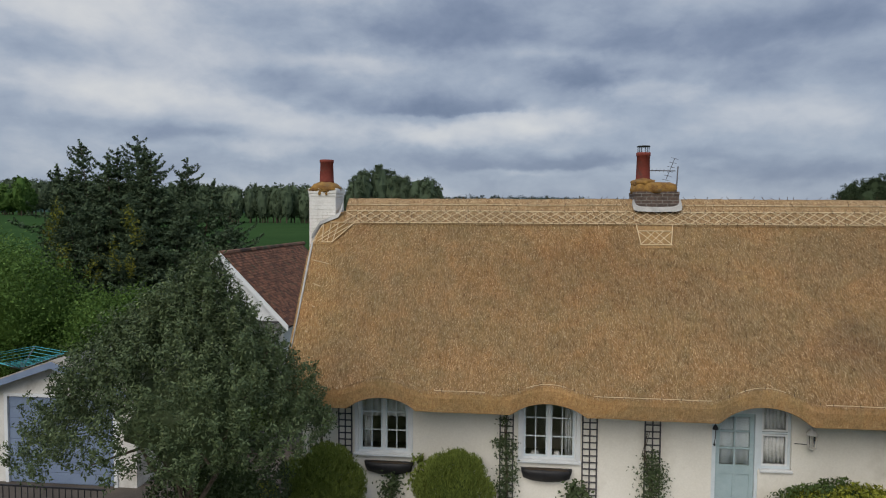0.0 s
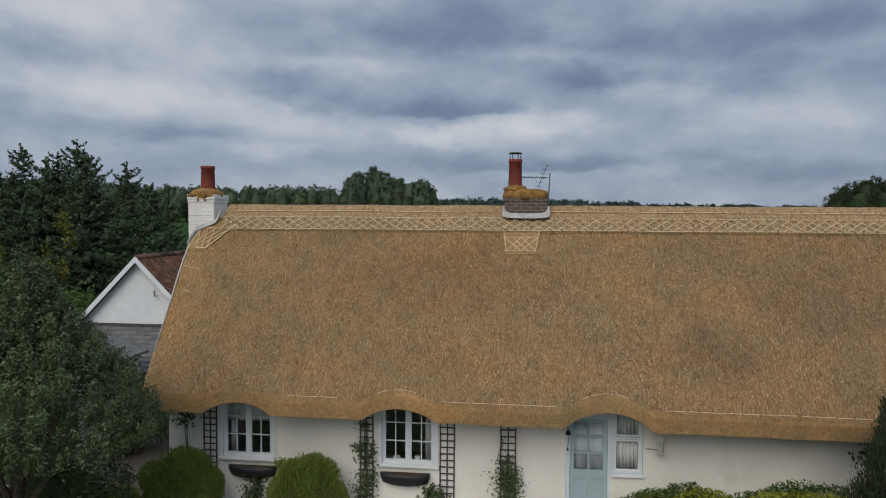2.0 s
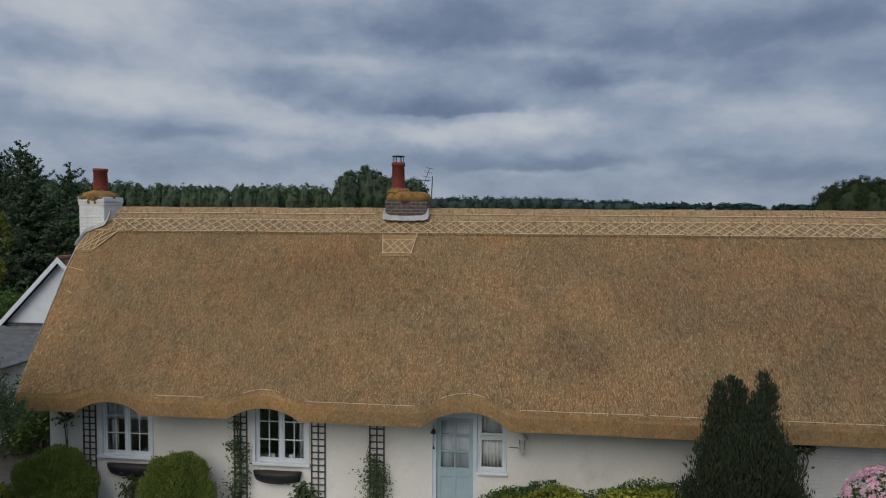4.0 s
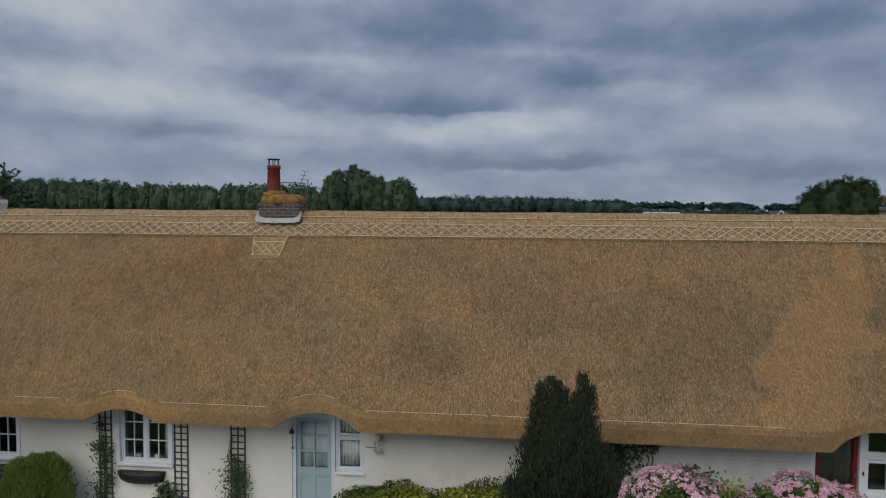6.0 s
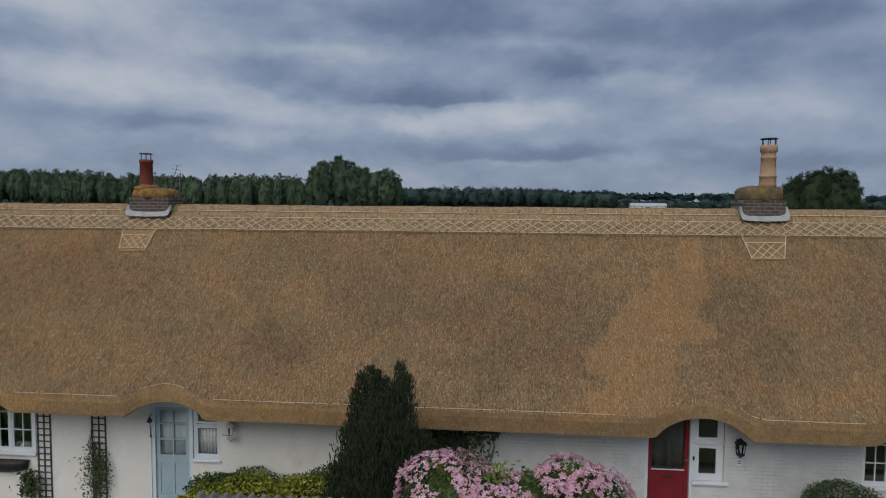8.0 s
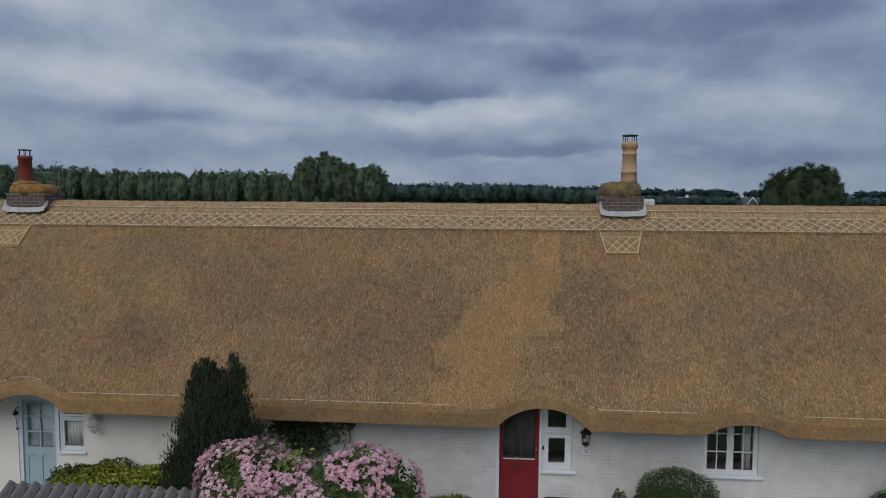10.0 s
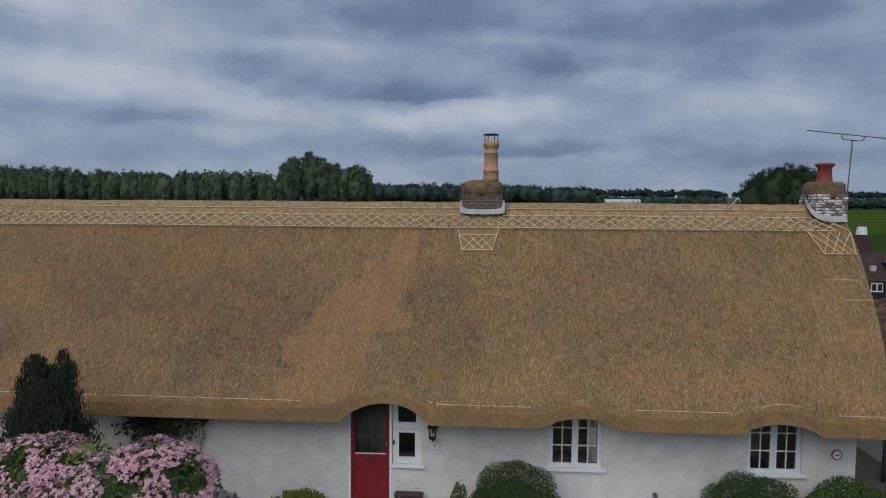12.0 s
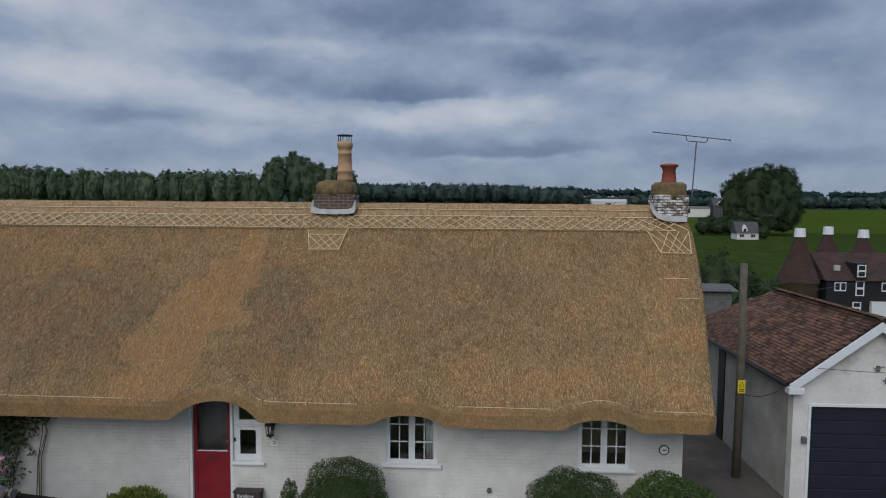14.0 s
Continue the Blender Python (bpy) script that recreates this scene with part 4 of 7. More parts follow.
def build_rods():
    rng = random.Random(4)
    gaps = [(-9, -3.72), (2.62, 3.72), (16.33, 17.36), (23.85, 30)]

    def clear(x, s):
        return not any(a < x < b for a, b in gaps) or s < 4.12
    O = 0.046
    for s in (3.92, 4.22, 4.36):
        x = RX0 + 0.45
        while x < RX1 - 0.45:
            ln = rng.uniform(1.3, 2.0)
            x2 = min(x + ln, RX1 - 0.42)
            if s > 4.12:
                for a, b in gaps:
                    if x < b and x2 > a:
                        x2 = a if x < a else x
                        nxt = b
                        break
                else:
                    nxt = x2
            else:
                nxt = x2
            if x2 - x > 0.15:
                rod(roof_at(x, s + rng.uniform(-.008, .008), O), roof_at(x2, s + rng.uniform(-.008, .008), O))
            x = max(nxt, x + 0.05)
    x = RX0 + 0.5
    pitch, span = 0.245, 0.47
    while x < RX1 - 0.5:
        if x > -3.85 and x + span < 24.66:
            j, j2 = rng.uniform(-.025, .025), rng.uniform(-.025, .025)
            rod(roof_at(x + j, 3.925, O + 0.006), roof_at(x + span + j2, 4.225, O + 0.006), 0.0075)
            rod(roof_at(x + j2, 4.225, O + 0.012), roof_at(x + span + j, 3.925, O + 0.012), 0.0075)
        x += pitch + rng.uniform(-.012, .012)
    # small ties of twine over the rods, and straw ends along the ridge top
    vs, fs = [], []
    for s in (3.92, 4.07, 4.22, 4.36, 4.56):
        xx = RX0 + 0.9
        while xx < RX1 - 0.8:
            if clear(xx, s):
                p = roof_at(xx + rng.uniform(-.03, .03), s, O + 0.012)
                hgt_, wid = rng.uniform(0.02, 0.045), rng.uniform(0.005, 0.008)
                lean_ = rng.uniform(-0.02, 0.02)
                upv = Vector((lean_, CS * hgt_, SN * hgt_)) if s < 4.4 else Vector((lean_ * 2, rng.uniform(-0.03, 0.02), hgt_))
                k0 = len(vs)
                for q in (p - upv, p + upv):
                    vs += [tuple(q + Vector((-wid, 0, 0))), tuple(q + Vector((wid, 0, 0))), tuple(q + Vector((0, -0.008, 0.006)))]
                fs += [(k0, k0 + 1, k0 + 4, k0 + 3), (k0 + 1, k0 + 2, k0 + 5, k0 + 4), (k0 + 2, k0, k0 + 3, k0 + 5), (k0, k0 + 2, k0 + 1), (k0 + 3, k0 + 4, k0 + 5)]
            xx += rng.uniform(0.10, 0.30)
    tagged(at_roof(mesh_ob("twine", vs, fs, "twine", roof)), kind="stuff")
    # aprons: a frame and crossed rods
    for xa, xb, xc, xd in ((2.73, 3.50, 2.78, 3.41), (16.36, 17.26, 16.46, 17.12), (-4.18, -3.48, -4.40, -3.97), (23.74, 24.56, 23.95, 24.54)):
        def pt(u, k):
            return roof_at((xa + (xb - xa) * u) * (1 - k) + (xc + (xd - xc) * u) * k, 3.92 - 0.60 * k, 0.036)
        ka, kb = 0.30, 0.88 if xa < 10 else 0.94
        rod(pt(0, kb), pt(1, kb)), rod(pt(0.0, 0), pt(0.02, kb)), rod(pt(1.0, 0), pt(0.98, kb))
        if 0 < xa < 20:
            rod(pt(0, ka), pt(1, ka))
        else:
            ka = 0.04
        for u0, u1 in ((0, 0.5), (0.25, 0.75), (0.5, 1.0)):
            rod(pt(u0, ka), pt(u1, kb), 0.0075), rod(pt(u0, kb), pt(u1, ka), 0.0075)
    # rods along the eave with dark ties; those over the brows are bent and darker

    def eave_rod(xa, xb, mt, r):
        n = max(2, int((xb - xa) / 0.13))
        for i in range(n):
            rod(roof_at(xa + (xb - xa) * i / n, 0.02, 0.012), roof_at(xa + (xb - xa) * (i + 1) / n, 0.02, 0.012), r, mt)
        x = xa + rng.uniform(0.1, 0.3)
        while x < xb:
            p = roof_at(x, 0.02, 0.018)
            rod(p + Vector((0, 0, 0.028)), p - Vector((0, 0, 0.028)), 0.006, "twine", "dark_tie")
            x += rng.uniform(0.28, 0.5)
    for xa, xb in ((-1.40, -0.42), (1.62, 3.75), (5.75, 8.0), (8.1, 9.4), (9.6, 11.35), (11.47, 13.43), (15.87, 17.85), (19.75, 21.5), (23.4, 24.3)):
        eave_rod(xa, xb, "rod", 0.0062)
    for (c, w, h), mt in zip(BROWS, ("oldrod", "rod", "rod", "oldrod", "oldrod", "rod")):
        eave_rod(c - w * 0.62, c + w * 0.45, mt, 0.0055)
        eave_rod(c + w * 0.45, c + w * 1.15, "oldrod", 0.005)
        eave_rod(c - w * 1.1, c - w * 0.62, "oldrod", 0.005)
    # a few rods on the verges
    for x0, x1, s0, s1 in ((RX1 - 0.75, RX1 - 0.32, 2.75, 2.75), (RX1 - 0.62, RX1 - 0.15, 2.3, 2.3), (RX1 - 0.40, RX1 - 0.08, 1.3, 1.3), (RX1 - 0.30, RX1 - 0.05, 0.9, 0.92), (RX0 + 0.10, RX0 + 0.50, 2.45, 2.27), (RX0 + 0.05, RX0 + 0.46, 1.98, 1.78), (RX0 + 0.2, RX0 + 0.6, 2.92, 2.82), (RX0 + 0.06, RX0 + 0.40, 1.34, 1.22)):
        rod(roof_at(x0, s0, 0.015), roof_at(x1, s1, 0.015), 0.0065)


build_thatch()
build_ridge()


# ---- chimneys ----
def chimney(name, label, xa, xb, z0, z1, mat, bands, top_mat, top_prof, seed=0):
    e = thing(name, label, "chimney", ((xa + xb) / 2, RY, z0), "chimneys on the ridge")
    w, dpt = (xb - xa) / 2, 0.36
    bm = bmesh.new()
    box(bm, -w, w, -dpt, dpt, -0.7, z1 - z0, 0.012)
    part("shaft", bm, mat, e)
    for za, zb, o in bands:
        part("corbel", boxes((-w - o, w + o, -dpt - o, dpt + o, za - z0, zb - z0), bevel=0.012), mat, e)
    # rounded mortar on top
    bm = bmesh.new()
    rings = []
    n = 24
    for k, h in top_prof:
        ring = []
        for i in range(n):
            a = 2 * math.pi * i / n
            c, s = math.cos(a), math.sin(a)
            q = max(abs(c), abs(s))
            sq = 1 / q * (1 - 0.18 * (abs(c * s) * 2))
            rr = 1 + 0.07 * noise.noise(Vector((c * 2, s * 2, h * 4 + seed)))
            ring.append(bm.verts.new((c * sq * (w + 0.03) * k * rr, s * sq * (dpt + 0.03) * k * rr, h - z0 + 0.02 * noise.noise(Vector((c * 3, s * 3, seed + 2))))))
        rings.append(ring)
    for a, b in zip(rings, rings[1:]):
        for i in range(n):
            bm.faces.new((a[i], a[(i + 1) % n], b[(i + 1) % n], b[i]))
    bm.faces.new(rings[-1])
    bm.faces.new(rings[0][::-1])
    part("mortar_cap", bm, top_mat, e, "rounded mortar cap crusted with orange lichen", True)
    return e


def fillet(bm, pts, h=0.10, d=0.035):
    """A flat band of mortar through the points, its foot splayed outward."""
    cx = sum(p[0] for p in pts) / len(pts)
    rows = []
    for p in pts:
        p = Vector(p)
        out = Vector(((p.x - cx) * 0.6, -0.4, 0)).normalized()
        up = Vector((0, 0, h))
        jit = 0.012 * noise.noise(p * 7)
        rows.append([bm.verts.new(q) for q in (p - up * 0.5 + out * (d + 0.02), p + up * (0.5 + jit) + out * d * 0.4, p + up * 0.5 - out * 0.10, p - up * 0.5 - out * 0.10)])
    for a, b in zip(rows, rows[1:]):
        for j in range(4):
            k = (j + 1) % 4
            bm.faces.new((a[j], b[j], b[k], a[k]))
    bm.faces.new(rows[0][::-1])
    bm.faces.new(rows[-1])
    bmesh.ops.recalc_face_normals(bm, faces=bm.faces)


def flashing(e, w, z, rise, dpt=0.40):
    """A pale mortar fillet along the front foot of the stack, turned up at its sides."""
    bm = bmesh.new()
    pts = [(-w - 0.035, -dpt + 0.10, z + rise), (-w - 0.03, -dpt + 0.01, z + rise * 0.6), (-w - 0.01, -dpt - 0.02, z + 0.03), (-w * 0.8, -dpt - 0.03, z), (0, -dpt - 0.03, z - 0.012), (w * 0.8, -dpt - 0.03, z), (w + 0.01, -dpt - 0.02, z + 0.03), (w + 0.03, -dpt + 0.01, z + rise * 0.6), (w + 0.035, -dpt + 0.10, z + rise)]
    fillet(bm, pts, 0.11, 0.02)
    part("flashing", bm, "lead", e, "pale mortar flashing")


def pot(e, x, z, prof, mat, label, cowl=None):
    p = part("chimney_pot", lathe(prof, 22, (x, 0, z)), mat, e, label, True)
    zt = z + prof[-1][1]
    if cowl:
        r = cowl
        lid = bmesh.new()
        bmesh.ops.create_cone(lid, cap_ends=True, segments=20, radius1=r * 1.25, radius2=r * 1.15, depth=0.02, matrix=Matrix.Translation((x, 0, zt + 0.18)))
        part("cowl_lid", lid, "dark", p, "flat black cowl lid")
        part("cowl_ring", tube(bmesh.new(), [(x + r * 1.05 * math.cos(k * math.pi / 8), r * 1.05 * math.sin(k * math.pi / 8), zt + 0.02) for k in range(17)], 0.010, 5), "dark", p)
        for a in range(6):
            c, s = math.cos(a * math.pi / 3), math.sin(a * math.pi / 3)
            part("guard_wire", tube(bmesh.new(), [(x + r * c, r * s, zt - 0.03), (x + r * c, r * s, zt + 0.17)], 0.009, 5), "dark", p)
    return p


c1 = chimney("end_chimney", "white painted brick end chimney with one red pot", -4.60, -3.97, 5.9, 6.42, "whitebrick", [(6.10, 6.13, 0.008), (6.40, 6.47, 0.012), (6.47, 6.60, 0.022)], "lichen", [(1.0, 6.56), (1.0, 6.62), (0.8, 6.70), (0.45, 6.76)], 1)
bm = bmesh.new()
fillet(bm, [(-0.10, -0.80, -0.38), (0.025, -0.62, -0.10), (0.235, -0.50, 0.01), (0.40, -0.47, 0.08), (0.46, -0.44, 0.20), (0.49, -0.40, 0.34)], 0.09, 0.02)
for k, (x, z, sx, sz) in enumerate(((-0.20, 0.67, 0.13, 0.035), (0.05, 0.66, 0.12, 0.05), (0.20, 0.68, 0.10, 0.03), (-0.06, 0.59, 0.03, 0.05), (0.10, 0.58, 0.025, 0.04))):
    part("lichen_patch", lump((x, -0.382, z), (sx, 0.006, sz), 0.5, 5.0, 3), "lichen", c1, "", True)
part("flashing", bm, "lead", c1, "pale mortar flashing climbing the stack")
pot(c1, 0.0, 0.84, [(0.175, 0), (0.165, 0.05), (0.15, 0.46), (0.165, 0.47), (0.165, 0.54), (0.13, 0.54), (0.13, 0.50)], "pot", "tapered red clay pot")

c2 = chimney("ridge_chimney", "low dark brick chimney with lichened cap and red pot", 2.74, 3.68, 6.2, 6.52, "stack", [(6.46, 6.54, 0.006)], "lichen", [(1.0, 6.50), (1.03, 6.58), (0.98, 6.70), (0.72, 6.75)], 2)
part("pot_bed", lump((-0.22, 0, 0.54), (0.27, 0.30, 0.11), 0.15, 2.0, 3), "lichen", c2, "lichened mortar bed", True)
flashing(c2, 0.47, -0.04, 0.16)
pot(c2, -0.24, 0.58, [(0.165, 0), (0.155, 0.05), (0.14, 0.55), (0.155, 0.56), (0.155, 0.64), (0.12, 0.64), (0.12, 0.60)], "pot", "tall red clay pot", 0.12)

c3 = chimney("ridge_chimney", "dark brick chimney with mossy rounded cap and buff pot", 16.44, 17.34, 6.2, 6.56, "stack", [(6.50, 6.56, 0.005)], "moss", [(0.985, 6.53), (0.99, 6.62), (0.97, 6.76), (0.86, 6.84), (0.45, 6.88)], 3)
flashing(c3, 0.45, -0.02, 0.20)
pot(c3, 0.19, 0.66, [(0.185, 0), (0.175, 0.06), (0.168, 0.20), (0.180, 0.21), (0.180, 0.24), (0.164, 0.25), (0.150, 0.60), (0.160, 0.61), (0.160, 0.64), (0.147, 0.65), (0.145, 0.70), (0.15, 0.74), (0.175, 0.76), (0.18, 0.84), (0.165, 0.90), (0.12, 0.90), (0.12, 0.86)], "potbuff", "tall tapered buff clay pot with a collar", 0.145)

c4 = chimney("end_chimney", "flaking white brick end chimney with an orange pot", 24.04, 24.72, 6.0, 6.60, "flake", [(6.42, 6.52, 0.005)], "moss", [(0.985, 6.50), (1.0, 6.60), (0.97, 6.82), (0.75, 6.88)], 4)
bm = bmesh.new()
fillet(bm, [(-0.46, -0.22, 0.40), (-0.42, -0.36, 0.24), (-0.34, -0.41, 0.15), (-0.20, -0.43, 0.09), (0.0, -0.44, 0.07), (0.26, -0.44, 0.08)], 0.12, 0.02)
part("flashing", bm, "lead", c4, "pale mortar flashing")
pot(c4, 0.0, 0.86, [(0.17, 0), (0.16, 0.05), (0.135, 0.30), (0.15, 0.31), (0.15, 0.34), (0.19, 0.37), (0.20, 0.39), (0.20, 0.41), (0.15, 0.43), (0.05, 0.44)], "potorange", "squat orange clay pot with a flared cap")


def aerial(name, label, mast, boom, spokes, size, at):
    e = thing(name, label, "aerial", at)
    part("mast", tube(bmesh.new(), mast, 0.014, 6), "metal", e)
    part("boom", tube(bmesh.new(), boom, 0.011, 6), "metal", e)
    a, b = Vector(boom[0]), Vector(boom[-1])
    for k, v in spokes:
        p = a.lerp(b, k)
        part("element", tube(bmesh.new(), [p - Vector(v) * size, p + Vector(v) * size], 0.006, 5), "metal", e)
    return e


aerial("television_aerial", "grey metal aerial with a comb of short rods", [(0, 0, 0), (0.03, 0, 0.62)], [(-0.02, 0, 0.52), (-0.60, -0.03, 0.53)],
       [(k, (0.25, 0.6, 0.75)) for k in (0.3, 0.45, 0.6, 0.75, 0.9)], 0.05, (3.72, 14.95, 6.5))
e = bpy.data.objects["television_aerial"]
bm = bmesh.new()
tube(bm, [(-0.22, 0.05, 0.32), (-0.04, 0.02, 0.80)], 0.007, 5)
part("reflector_bar", bm, "metal", e)
for i in range(6):
    k = i / 5
    p = Vector((-0.22, 0.05, 0.32)).lerp(Vector((-0.04, 0.02, 0.80)), k)
    part("element", tube(bmesh.new(), [p + Vector((-0.09, -0.03, 0.015)), p + Vector((0.09, 0.03, -0.015))], 0.005, 5), "metal", e)
a4 = aerial("television_aerial", "long thin horizontal aerial on a tall mast", [(0, 0, 0), (0.03, 0, 0.6), (0.06, 0, 1.20)], [(-0.92, 0, 1.43), (0.82, 0, 1.25)],
            [(0.93, (0.1, 0.8, 0.6)), (0.985, (0.1, 0.3, 0.9)), (0.985, (0.1, 0.9, 0.2))], 0.07, (24.93, 14.95, 6.58))
part("bracket", tube(bmesh.new(), [(-0.17, 0, 1.35), (-0.17, 0, 1.27), (-0.13, 0, 1.23), (0.26, 0, 1.20), (0.30, 0, 1.24), (0.31, 0, 1.30)], 0.011, 6), "metal", a4)


# ---- windows and doors ----
def frame_box(bm, x0, x1, z0, z1, y0, y1, w):
    box(bm, x0, x1, y0, y1, z0, z0 + w)
    box(bm, x0, x1, y0, y1, z1 - w, z1)
    box(bm, x0, x0 + w, y0, y1, z0 + w, z1 - w)
    box(bm, x1 - w, x1, y0, y1, z0 + w, z1 - w)


def sash(parent, x0, x1, z0, z1, y, rows, cols, mat="white", w=0.048, name="casement", bar=0.020):
    bm = bmesh.new()
    frame_box(bm, x0, x1, z0, z1, y, y + 0.045, w)
    s = part(name, bm, mat, parent)
    gx0, gx1, gz0, gz1 = x0 + w, x1 - w, z0 + w, z1 - w
    if rows * cols > 1:
        bm = bmesh.new()
        for i in range(1, cols):
            xm = gx0 + (gx1 - gx0) * i / cols
            box(bm, xm - bar / 2, xm + bar / 2, y + 0.006, y + 0.036, gz0, gz1)
        for i in range(1, rows):
            zm = gz0 + (gz1 - gz0) * i / rows
            for k in range(cols):
                xa = gx0 + (gx1 - gx0) * k / cols + (bar / 2 if k else 0)
                xb = gx0 + (gx1 - gx0) * (k + 1) / cols - (bar / 2 if k < cols - 1 else 0)
                box(bm, xa, xb, y + 0.006, y + 0.036, zm - bar / 2, zm + bar / 2)
        part("glazing_bars", bm, mat, s)
    for i in range(rows):
        for k in range(cols):
            xa, xb = gx0 + (gx1 - gx0) * k / cols, gx0 + (gx1 - gx0) * (k + 1) / cols
            za, zb = gz0 + (gz1 - gz0) * i / rows, gz0 + (gz1 - gz0) * (i + 1) / rows
            g = part("pane", boxes((xa, xb, y + 0.018, y + 0.023, za, zb)), "glass", s)
            g.visible_shadow = False
    return s


def casement_window(name, key, label, upper=None, casing=False):
    x0, x1, z0, z1 = OPEN[key]
    e = tagged(new(name), label, "window", kind="structure")
    y = WY + 0.05
    bm = bmesh.new()
    frame_box(bm, x0, x1, z0, z1, y, y + 0.09, 0.040)
    xm = (x0 + x1) / 2
    box(bm, xm - 0.024, xm + 0.024, y, y + 0.09, z0 + 0.040, z1 - 0.040)
    if upper:
        for a, b in ((x0 + 0.055, xm - 0.03), (xm + 0.03, x1 - 0.055)):
            box(bm, a, b, y, y + 0.09, upper - 0.025, upper + 0.025)
    part("window_frame", bm, "white", e)
    if casing:
        for xa, xb in ((x0 - 0.072, x0 + 0.006), (x1 - 0.006, x1 + 0.072)):
            part("casing", boxes((xa, xb, WY - 0.022, WY + 0.049, z0 + 0.006, z1), bevel=0.005), "white", e)
    bm = boxes((x0 - 0.09, x1 + 0.09, WY - 0.07, WY + 0.048, z0 - 0.055, z0 + 0.005), bevel=0.008)
    part("window_sill", bm, "white", e)
    top = upper - 0.025 if upper else z1 - 0.040
    for a, b in ((x0 + 0.040, xm - 0.024), (xm + 0.024, x1 - 0.040)):
        sash(e, a, b, z0 + 0.040, top, y + 0.01, 2 if upper else 3, 2, "paleblue" if casing else "white", w=0.040)
        if upper:
            sash(e, a, b, upper + 0.025, z1 - 0.055, y + 0.01, 1, 1, name="top_light")
    return e


def curtain(name, x0, x1, z0, z1, y, label, folds=9, mat="net"):
    n = folds * 6
    vs, fs = [], []
    for i in range(n + 1):
        u = i / n
        yy = y + 0.02 * math.sin(u * folds * 2 * math.pi) + 0.008 * math.sin(u * 31)
        vs += [(x0 + (x1 - x0) * u, yy, z0), (x0 + (x1 - x0) * u, yy, z1), (x0 + (x1 - x0) * u, yy + 0.004, z1), (x0 + (x1 - x0) * u, yy + 0.004, z0)]
    for i in range(n):
        a, b = i * 4, i * 4 + 4
        fs += [(a, b, b + 1, a + 1), (a + 2, b + 2, b + 3, a + 3), (a + 1, b + 1, b + 2, a + 2), (a + 3, b + 3, b, a)]
    return tagged(mesh_ob(name, vs, fs, mat, smooth=True), label, "curtain")


casement_window("window_1", "w1", "white-framed window with pale blue casements, blind half drawn", casing=True)
casement_window("window_2", "w2", "white-framed window with pale blue small-paned casements", casing=True)
casement_window("window_3", "w3", "white small-paned casement window in painted brick")
casement_window("window_4", "w4", "white small-paned casement window in painted brick")
curtain("blind", -3.02, -2.06, 1.80, 2.31, WY + 0.130, "pale grey blind behind the upper panes", 5)
curtain("net_curtain", 1.18, 1.32, 1.10, 2.2, WY + 0.22, "pale curtain drawn to one side", 3)
curtain("net_curtain", 19.08, 19.26, 1.10, 2.2, WY + 0.22, "pale curtain drawn to one side", 3)
curtain("net_curtain", -3.0, -2.84, 1.10, 1.76, WY + 0.22, "pale curtain drawn to one side", 3)
for x, z, w, h in ((0.58, 1.06, 0.16, 0.09), (1.02, 1.06, 0.12, 0.11)):
    tagged(part("bowl", lathe([(0.03, 0), (0.06, 0.01), (w / 2, h * 0.7), (w / 2 - 0.008, h), (w / 2 - 0.02, h - 0.01)], 14, (x, WY + 0.20, z)), "white", smooth=True), "pale china bowl on the window ledge", "bowl")


